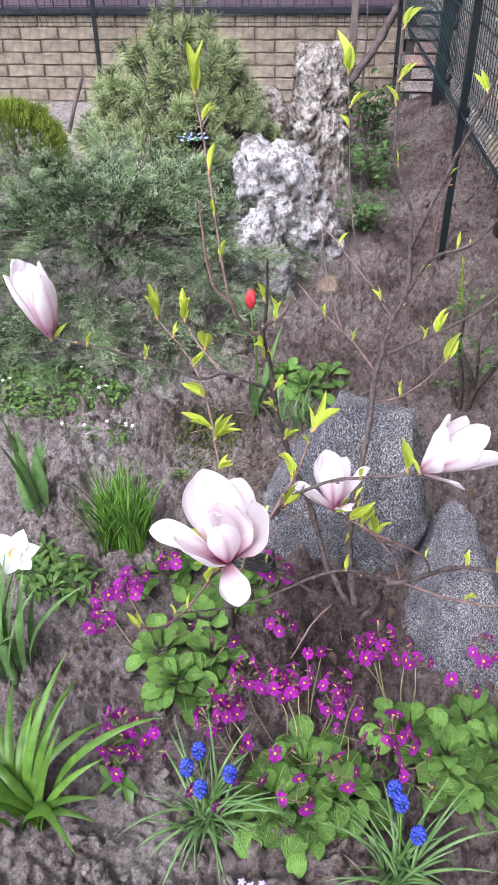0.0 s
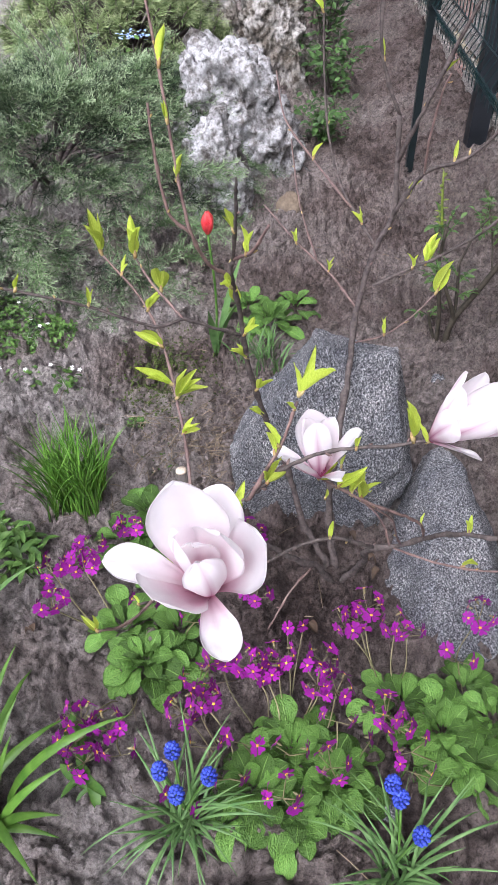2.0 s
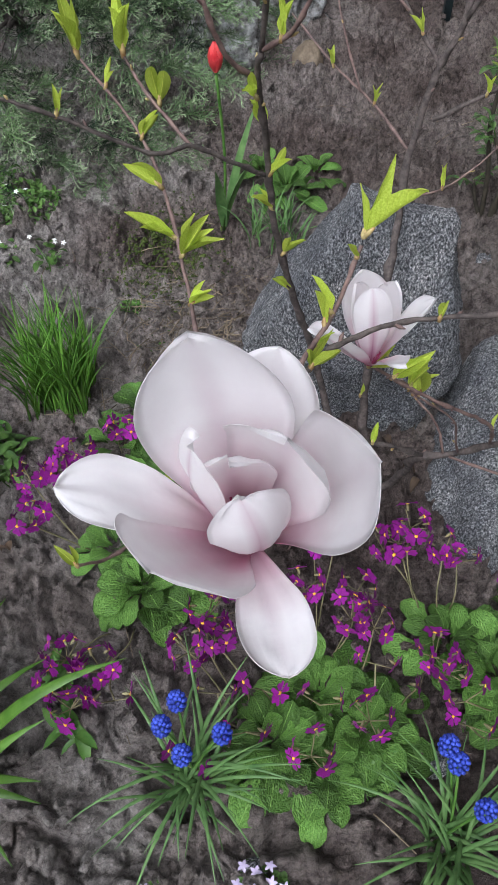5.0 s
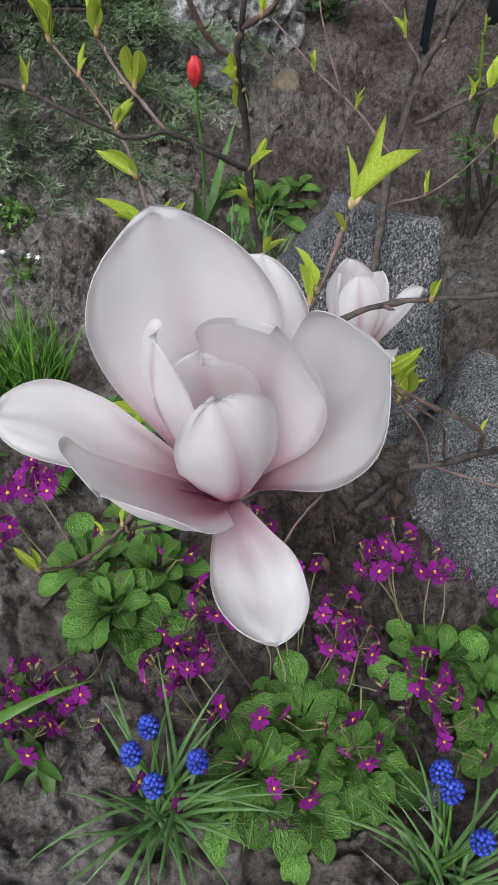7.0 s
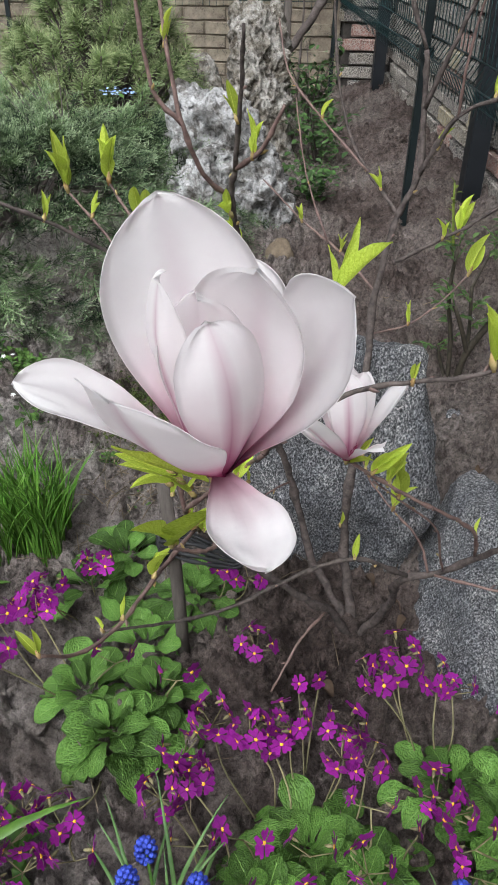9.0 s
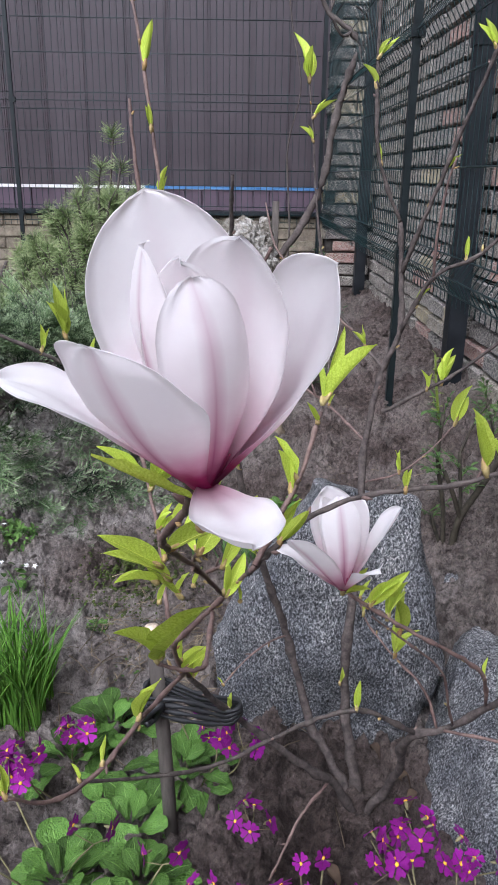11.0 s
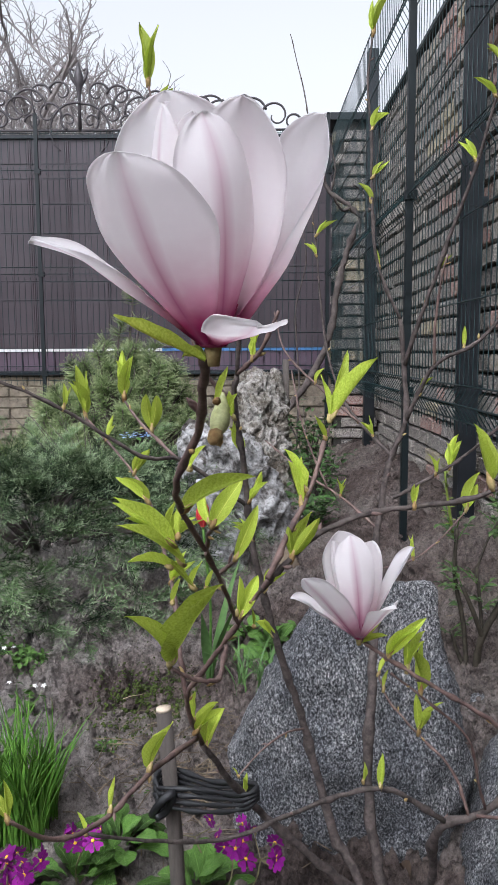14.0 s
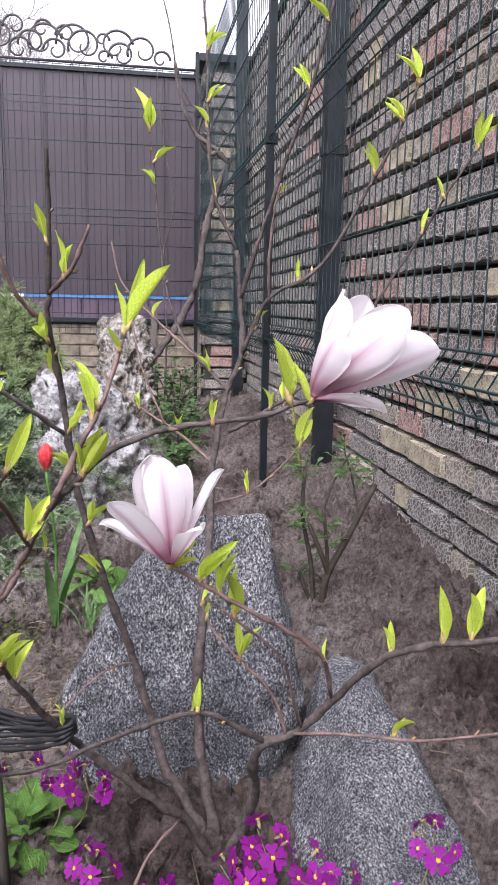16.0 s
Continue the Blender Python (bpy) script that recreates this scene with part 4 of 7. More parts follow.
# ---- magnolia ----
magnolia = thing("magnolia", "young magnolia with bare twigs, new leaves and white-pink flowers", "shrub")
BRANCHES = {
    "main": (0.0076, 0.0032, [(0.384, 1.030, -0.02), (0.373, 1.050, 0.053), (0.362, 1.070, 0.129), (0.363, 1.085, 0.201), (0.373, 1.120, 0.291), (0.387, 1.180, 0.350), (0.395, 1.225, 0.431), (0.416, 1.246, 0.527), (0.435, 1.250, 0.573), (0.434, 1.265, 0.650), (0.429, 1.268, 0.710)]),
    "main_top": (0.0028, 0.0014, [(0.429, 1.268, 0.710), (0.397, 1.270, 0.786), (0.390, 1.280, 0.866), (0.391, 1.300, 0.967), (0.388, 1.320, 1.034), (0.396, 1.33, 1.10)]),
    "steep": (0.0032, 0.0014, [(0.434, 1.265, 0.650), (0.454, 1.240, 0.724), (0.481, 1.220, 0.815), (0.507, 1.200, 0.899), (0.522, 1.180, 0.971), (0.532, 1.160, 1.023), (0.545, 1.15, 1.08)]),
    "outer": (0.0034, 0.0014, [(0.435, 1.250, 0.573), (0.466, 1.224, 0.648), (0.529, 1.200, 0.693), (0.601, 1.170, 0.829), (0.626, 1.150, 0.900)]),
    "outer_twig": (0.0020, 0.0012, [(0.466, 1.224, 0.648), (0.462, 1.210, 0.699), (0.466, 1.200, 0.759), (0.471, 1.190, 0.787)]),
    "low_outer": (0.0029, 0.0013, [(0.414, 1.225, 0.472), (0.466, 1.225, 0.501), (0.507, 1.210, 0.533), (0.562, 1.180, 0.598), (0.633, 1.160, 0.713), (0.666, 1.130, 0.783), (0.686, 1.110, 0.822)]),
    "low_twig": (0.0016, 0.0011, [(0.392, 1.205, 0.380), (0.440, 1.210, 0.392), (0.481, 1.220, 0.420), (0.517, 1.240, 0.450)]),
    "back": (0.0027, 0.0012, [(0.416, 1.246, 0.527), (0.380, 1.290, 0.567), (0.354, 1.330, 0.611), (0.335, 1.360, 0.692), (0.325, 1.390, 0.822), (0.319, 1.410, 0.886)]),
    "back_twig": (0.0020, 0.0012, [(0.378, 1.290, 0.568), (0.320, 1.340, 0.621), (0.277, 1.370, 0.669), (0.262, 1.400, 0.729)]),
    "inner": (0.0023, 0.0012, [(0.395, 1.225, 0.431), (0.351, 1.280, 0.464), (0.303, 1.320, 0.492), (0.247, 1.370, 0.534)]),
    "inner_twig": (0.0016, 0.0011, [(0.334, 1.290, 0.474), (0.303, 1.330, 0.553), (0.287, 1.370, 0.640)]),
    "middle": (0.0068, 0.0027, [(0.384, 1.030, -0.02), (0.352, 1.060, 0.041), (0.322, 1.080, 0.088), (0.297, 1.100, 0.180), (0.275, 1.090, 0.258), (0.254, 1.075, 0.325), (0.234, 1.060, 0.407), (0.221, 1.047, 0.490), (0.215, 1.030, 0.551), (0.207, 1.000, 0.616), (0.210, 0.985, 0.646)]),
    "middle_tip": (0.0027, 0.0014, [(0.210, 0.985, 0.646), (0.215, 0.950, 0.727), (0.216, 0.930, 0.765)]),
    "middle_fork": (0.0026, 0.0018, [(0.210, 0.985, 0.646), (0.232, 0.964, 0.668), (0.250, 0.950, 0.706)]),
    "tall_shoot": (0.0026, 0.0012, [(0.207, 1.000, 0.616), (0.183, 0.980, 0.642), (0.166, 0.965, 0.687), (0.154, 0.970, 0.748), (0.144, 0.985, 0.821), (0.132, 1.000, 0.896), (0.123, 1.020, 0.932)]),
    "tall_twig": (0.0020, 0.0013, [(0.166, 0.965, 0.687), (0.142, 0.960, 0.717), (0.132, 0.960, 0.792), (0.130, 0.965, 0.824)]),
    "long_left": (0.0027, 0.0014, [(0.220, 1.047, 0.499), (0.181, 1.010, 0.536), (0.148, 0.990, 0.561), (0.116, 0.965, 0.567), (0.049, 0.930, 0.616), (-0.004, 0.910, 0.643), (-0.066, 0.905, 0.659)]),
    "left_twig": (0.0020, 0.0013, [(0.148, 0.990, 0.561), (0.108, 1.020, 0.594), (0.088, 1.040, 0.617)]),
    "rising_shoot": (0.0025, 0.0013, [(0.168, 0.825, 0.385), (0.162, 0.830, 0.430), (0.153, 0.880, 0.460), (0.129, 0.970, 0.499), (0.108, 1.030, 0.522), (0.078, 1.070, 0.551), (0.036, 1.090, 0.594)]),
    "arm": (0.0064, 0.0029, [(0.384, 1.030, -0.02), (0.345, 1.005, 0.062), (0.308, 0.980, 0.111), (0.249, 0.960, 0.179), (0.212, 0.930, 0.235), (0.177, 0.880, 0.313)]),
    "upper_arm": (0.0025, 0.0018, [(0.177, 0.880, 0.313), (0.168, 0.830, 0.380), (0.187, 0.800, 0.422), (0.212, 0.770, 0.468), (0.234, 0.737, 0.512)]),
    "flower_branch": (0.0027, 0.0018, [(0.228, 0.742, 0.502), (0.244, 0.745, 0.518), (0.274, 0.755, 0.542), (0.320, 0.765, 0.554), (0.370, 0.765, 0.560), (0.408, 0.760, 0.573)]),
    "leafy_twig": (0.0025, 0.0015, [(0.234, 0.737, 0.512), (0.250, 0.745, 0.546), (0.265, 0.755, 0.574), (0.278, 0.770, 0.613)]),
    "flower_twig": (0.0015, 0.0022, [(0.212, 0.770, 0.468), (0.205, 0.715, 0.510), (0.195, 0.665, 0.552), (0.185, 0.620, 0.585), (0.186, 0.590, 0.607), (0.198, 0.565, 0.632), (0.202, 0.535, 0.652), (0.205, 0.512, 0.668)]),
    "spur": (0.0015, 0.0011, [(0.194, 0.680, 0.545), (0.198, 0.650, 0.566), (0.203, 0.640, 0.572)]),
    "spur_two": (0.0015, 0.0011, [(0.201, 0.700, 0.527), (0.209, 0.690, 0.536), (0.213, 0.680, 0.542)]),
    "hooked_twig": (0.0020, 0.0014, [(0.203, 0.782, 0.446), (0.201, 0.730, 0.449), (0.199, 0.700, 0.456), (0.186, 0.690, 0.461), (0.172, 0.680, 0.473)]),
    "right_arm": (0.0056, 0.0027, [(0.384, 1.030, -0.02), (0.418, 1.000, 0.080), (0.409, 0.950, 0.169), (0.418, 0.935, 0.198), (0.453, 0.925, 0.217), (0.484, 0.895, 0.272), (0.505, 0.860, 0.318), (0.535, 0.830, 0.346), (0.590, 0.800, 0.362), (0.66, 0.78, 0.37)]),
    "right_twig": (0.0020, 0.0014, [(0.443, 0.920, 0.216), (0.491, 0.880, 0.235), (0.560, 0.870, 0.229), (0.637, 0.870, 0.230), (0.70, 0.86, 0.235)]),
    "low_left": (0.0032, 0.0014, [(0.418, 0.935, 0.198), (0.375, 0.915, 0.237), (0.345, 0.905, 0.254), (0.296, 0.885, 0.257), (0.247, 0.850, 0.260), (0.200, 0.820, 0.262), (0.145, 0.775, 0.292), (0.101, 0.740, 0.322)]),
    "pale_twig": (0.0025, 0.0014, [(0.174, 0.870, 0.325), (0.142, 0.780, 0.344), (0.118, 0.730, 0.340), (0.093, 0.690, 0.352), (0.073, 0.660, 0.385)]),
    "small_flower_twig": (0.0023, 0.0020, [(0.476, 0.903, 0.262), (0.461, 0.880, 0.312), (0.437, 0.870, 0.339), (0.396, 0.860, 0.368), (0.357, 0.860, 0.392), (0.318, 0.862, 0.418)]),
    "bud_twig": (0.0018, 0.0011, [(0.438, 0.930, 0.208), (0.424, 0.940, 0.250), (0.393, 0.960, 0.279), (0.368, 0.985, 0.302), (0.358, 1.000, 0.325)]),
    "bud_twig_two": (0.0016, 0.0011, [(0.452, 0.924, 0.220), (0.438, 0.905, 0.260), (0.422, 0.890, 0.313), (0.382, 0.880, 0.353), (0.348, 0.880, 0.380)]),
    "basal_twig": (0.0014, 0.0009, [(0.288, 1.096, 0.215), (0.262, 1.06, 0.228), (0.235, 1.035, 0.222), (0.208, 1.01, 0.205)]),
    "ground_twig": (0.0020, 0.0013, [(0.335, 0.995, 0.075), (0.30, 0.955, 0.066), (0.277, 0.93, 0.035), (0.262, 0.915, 0.012)]),
}


def knobbly(points, r0, r1, seed):
    rng = random.Random(seed)
    n = 5 * len(points)
    pts = curve(points, n)
    radii = []
    for k in range(n):
        r = r0 + (r1 - r0) * k / (n - 1)
        radii.append(r * rng.uniform(0.90, 1.10) * (1.38 if k % 7 == 3 else 1))
        pts[k] = pts[k] + Vector((rng.uniform(-1, 1), rng.uniform(-1, 1), rng.uniform(-1, 1))) * r * 0.32
    return pts, radii


BRANCH_OBS = {}
for seed, (key, (r0, r1, points)) in enumerate(BRANCHES.items()):
    pts, radii = knobbly(points, r0 * 0.92, r1 * 0.92, seed)
    BRANCH_OBS[key] = part("branch", Shape().tube(pts, radii, 8), magnolia, BARK if r0 > 0.0026 else TWIG)
    nodes = random.Random(seed + 300)
    for k in range(6, len(pts) - 3, 5):
        if radii[k] > 0.0042 or nodes.random() < 0.25:
            continue
        along = (pts[k + 1] - pts[k]).normalized()
        across = (along.orthogonal().normalized() * nodes.uniform(-1, 1) + along.cross(along.orthogonal()).normalized() * nodes.uniform(-1, 1)).normalized()
        h = nodes.uniform(0.003, 0.008)
        tip = pts[k] + (along * 0.9 + across).normalized() * (h + radii[k])
        part("bud", Shape().tube([pts[k], pts[k].lerp(tip, 0.55) + across * 0.0006, tip], [radii[k] * 0.75, min(0.0018, radii[k] * 0.8), 0.0004], 5), BRANCH_OBS[key], BUD if nodes.random() < 0.6 else TWIG)


def leaf_tuft(key, place, axis, n, size, seed, spread=0.55):
    """A bud with n young leaves that stand round the axis."""
    rng = random.Random(seed)
    axis = (Vector(axis).normalized() + Vector((0, 0, 0.55))).normalized()
    a, branch = axis.orthogonal().normalized(), BRANCH_OBS[key]
    b = axis.cross(a)
    s = Shape().tube([Vector(place) - axis * 0.002, Vector(place) + axis * size * 0.1, Vector(place) + axis * size * 0.26], [0.0015 + size * 0.01, 0.0014 + size * 0.03, 0.0007], 6)
    part("bud", s, branch, BUD)
    for k in range(n + 1 if key in ("middle", "middle_tip", "middle_fork", "rising_shoot", "left_twig", "long_left", "tall_shoot", "arm", "flower_branch", "inner", "back") else n):
        t = k * 2.4 + rng.uniform(-0.4, 0.4)
        d = axis + (a * math.cos(t) + b * math.sin(t)) * spread * rng.uniform(0.25, 0.7)
        part("leaf", MAG_LEAVES[rng.randrange(6)], branch, m=aim(Vector(place) + axis * size * 0.08, d, rng.uniform(-1.2, 1.2), size * rng.uniform(0.7, 1.2)))


TUFTS = [
    
    ("leafy_twig", (0.262, 0.752, 0.570), (-0.8, 0, 0.6), 1, 0.030, 0.5), ("leafy_twig", (0.258, 0.750, 0.560), (-0.2, 0, 1), 2, 0.034, 0.4),
    ("main_top", (0.396, 1.330, 1.10), (0.3, 0, 1), 2, 0.06, 0.3), ("main_top", (0.391, 1.300, 0.967), (0.7, 0, 0.7), 2, 0.034, 0.5), ("main_top", (0.390, 1.28, 0.866), (-0.6, 0, 0.8), 1, 0.035, 0.3), ("main_top", (0.400, 1.27, 0.78), (-0.6, 0, 0.9), 1, 0.034, 0.3), ("main_top", (0.390, 1.285, 0.9), (0.9, 0, 0.5), 2, 0.034, 0.5),
    ("steep", (0.545, 1.15, 1.08), (0.1, 0, 1), 2, 0.05, 0.4), ("steep", (0.522, 1.18, 0.971), (-0.9, 0, 0.5), 2, 0.032, 0.4), ("steep", (0.507, 1.20, 0.899), (-0.8, 0, 0.7), 2, 0.040, 0.4), ("steep", (0.468, 1.23, 0.77), (0.8, 0, 0.6), 1, 0.03, 0.4), ("steep", (0.528, 1.17, 1.0), (-0.6, 0, 0.6), 2, 0.034, 0.4),
    ("outer", (0.626, 1.15, 0.90), (-0.5, 0, 1), 2, 0.045, 0.4), ("outer", (0.613, 1.16, 0.86), (-0.9, 0, 0.5), 2, 0.035, 0.5), ("outer", (0.585, 1.175, 0.80), (-0.4, 0, 1), 2, 0.038, 0.4), ("outer", (0.50, 1.21, 0.67), (0, 0, 1), 1, 0.032, 0.3), ("outer", (0.45, 1.235, 0.61), (0.5, 0, 1), 2, 0.026, 0.4),
    ("low_outer", (0.686, 1.11, 0.822), (0.5, 0, 1), 3, 0.042, 0.5), ("low_outer", (0.66, 1.135, 0.77), (-0.8, 0, 0.7), 1, 0.03, 0.4), ("low_outer", (0.64, 1.15, 0.73), (0.3, 0, 1), 1, 0.028, 0.4), ("low_outer", (0.488, 1.22, 0.512), (0.3, 0, 1), 4, 0.040, 0.7), ("low_outer", (0.47, 1.222, 0.504), (0.1, -0.2, 1), 2, 0.028, 0.7),
    ("low_twig", (0.517, 1.24, 0.450), (0.5, 0, 1), 2, 0.055, 0.4), ("low_twig", (0.44, 1.21, 0.392), (0, 0, 1), 2, 0.028, 0.4),
    ("back", (0.319, 1.41, 0.886), (0, 0, 1), 4, 0.055, 0.45), ("back", (0.324, 1.39, 0.84), (0.9, 0, 0.4), 1, 0.035, 0.5), ("back", (0.325, 1.385, 0.81), (-0.6, 0, 0.6), 1, 0.025, 0.3), ("back", (0.395, 1.27, 0.55), (-0.7, 0, 0.7), 2, 0.025, 0.5),
    ("inner", (0.351, 1.28, 0.464), (0.2, -0.2, 1), 2, 0.026, 0.8), ("inner", (0.30, 1.32, 0.492), (-0.4, 0, 1), 1, 0.02, 0.3), ("back_twig", (0.32, 1.34, 0.621), (0.4, 0, 0.9), 1, 0.028, 0.3),
    ("middle_tip", (0.212, 0.965, 0.69), (-0.5, -0.2, 0.8), 2, 0.03, 0.4), ("middle_fork", (0.225, 0.97, 0.660), (0.2, -0.3, 1), 1, 0.034, 0.3), ("middle", (0.207, 1.0, 0.60), (-0.4, -0.7, 0.5), 2, 0.036, 0.5), ("middle", (0.215, 1.03, 0.56), (-0.5, -0.5, 0.7), 3, 0.036, 0.6), ("middle", (0.225, 1.05, 0.46), (-0.8, -0.4, 0.5), 3, 0.032, 0.6), ("middle", (0.221, 1.04, 0.505), (0.6, -0.5, 0.6), 2, 0.032, 0.5),
    ("middle", (0.238, 1.055, 0.40), (0.7, -0.3, 0.6), 2, 0.036, 0.6), ("middle", (0.25, 1.07, 0.34), (-0.7, -0.4, 0.4), 2, 0.03, 0.6),
    ("tall_shoot", (0.123, 1.02, 0.932), (0.0, 0, 1), 2, 0.05, 0.25), ("tall_shoot", (0.13, 1.01, 0.905), (0.9, 0, 0.7), 1, 0.025, 0.3), ("tall_shoot", (0.140, 0.99, 0.85), (0.4, 0, 1), 1, 0.03, 0.2), ("tall_shoot", (0.146, 0.98, 0.80), (-0.3, 0, 1), 1, 0.024, 0.2), ("tall_shoot", (0.153, 0.97, 0.745), (0.5, 0, 1), 1, 0.024, 0.3),
    ("left_twig", (0.088, 1.04, 0.617), (0.05, -0.2, 1), 3, 0.052, 0.3), ("left_twig", (0.12, 1.015, 0.585), (0.1, -0.3, 1), 2, 0.04, 0.4), ("long_left", (0.049, 0.93, 0.616), (0.4, 0, 0.9), 1, 0.025, 0.4), ("long_left", (-0.02, 0.905, 0.65), (0.6, 0, 0.9), 1, 0.022, 0.4),
    ("rising_shoot", (0.036, 1.09, 0.594), (-0.4, 0, 1), 3, 0.055, 0.35), ("rising_shoot", (0.06, 1.08, 0.57), (0.6, 0, 0.8), 1, 0.025, 0.3), ("rising_shoot", (0.095, 1.05, 0.535), (0.5, -0.2, 0.8), 2, 0.028, 0.5), ("rising_shoot", (0.118, 1.0, 0.512), (-0.8, -0.3, 0.6), 1, 0.045, 0.3), ("rising_shoot", (0.135, 0.95, 0.49), (-0.9, -0.3, 0.25), 2, 0.046, 0.3), ("rising_shoot", (0.14, 0.93, 0.485), (0.8, -0.2, 0.7), 3, 0.042, 0.6), ("rising_shoot", (0.150, 0.89, 0.462), (0.6, -0.4, 0.4), 3, 0.034, 0.6),
    
    ("arm", (0.180, 0.885, 0.306), (0.3, -0.3, 1), 1, 0.036, 0.3), ("arm", (0.172, 0.86, 0.335), (0.8, -0.3, 0.5), 1, 0.042, 0.3), ("arm", (0.215, 0.932, 0.232), (0.1, -0.2, 1), 1, 0.024, 0.3),
    ("flower_branch", (0.250, 0.747, 0.522), (0.3, -0.3, 0.7), 3, 0.035, 0.7), ("flower_branch", (0.395, 0.762, 0.57), (-0.45, 0.1, 1), 1, 0.055, 0.2), ("flower_branch", (0.34, 0.765, 0.556), (0.1, -0.1, 1), 1, 0.018, 0.3),
    ("small_flower_twig", (0.340, 0.861, 0.402), (0.75, -0.2, 0.55), 2, 0.040, 0.3), ("small_flower_twig", (0.358, 0.861, 0.39), (0.3, 0, 1), 3, 0.040, 0.3), ("small_flower_twig", (0.461, 0.88, 0.312), (-0.1, 0, 1), 1, 0.018, 0.3),
    ("bud_twig", (0.393, 0.96, 0.279), (0.2, -0.2, 1), 3, 0.040, 0.6), ("bud_twig", (0.362, 0.99, 0.312), (0.2, -0.1, 1), 1, 0.026, 0.3), ("bud_twig", (0.358, 1.0, 0.325), (0.6, 0, 0.8), 1, 0.022, 0.3),
    ("bud_twig_two", (0.375, 0.88, 0.36), (0.1, 0, 1), 2, 0.04, 0.4), ("main", (0.355, 1.07, 0.16), (-0.2, -0.2, 1), 1, 0.026, 0.3), ("basal_twig", (0.208, 1.01, 0.205), (-0.8, 0, 0.5), 1, 0.012, 0.3),
    ("right_arm", (0.515, 0.85, 0.328), (-0.2, 0, 1), 2, 0.04, 0.3), ("right_arm", (0.55, 0.82, 0.351), (-0.3, 0, 1), 1, 0.052, 0.2), ("right_arm", (0.57, 0.81, 0.358), (0.15, 0, 1), 2, 0.04, 0.25), ("right_arm", (0.60, 0.797, 0.363), (-0.1, 0, 1), 3, 0.05, 0.22),
    ("right_twig", (0.53, 0.875, 0.232), (0.5, -0.3, 0.5), 2, 0.03, 0.4), ("low_left", (0.345, 0.905, 0.254), (0, 0, 1), 2, 0.03, 0.25), ("low_left", (0.101, 0.74, 0.322), (-0.6, 0, 0.8), 1, 0.015, 0.3),
    ("pale_twig", (0.142, 0.78, 0.346), (0.5, -0.2, 0.9), 2, 0.036, 0.4), ("pale_twig", (0.073, 0.66, 0.385), (-0.5, 0, 1), 2, 0.022, 0.3), ("pale_twig", (0.12, 0.735, 0.341), (0.3, 0, 1), 1, 0.026, 0.3),
]
for k, (key, place, axis, n, size, spread) in enumerate(TUFTS):
    leaf_tuft(key, place, axis, n, size, 100 + k, spread)


def lone_leaf(key, foot, tip, spin, broad=1.0):
    """A larger young leaf from its bud to its tip."""
    foot, tip = Vector(foot), Vector(tip)
    size = (tip - foot).length
    branch = BRANCH_OBS[key]
    part("leaf", MAG_LEAVES[round(size * 9000) % 6], branch, m=aim(foot, tip - foot, spin, size) @ Matrix.Diagonal((broad * 0.84, 1, 1, 1)))
    part("bud", Shape().tube([foot - (tip - foot) * 0.04, foot + (tip - foot) * 0.05, foot + (tip - foot) * 0.16], [0.0014, 0.0021, 0.0008], 6), branch, BUD)


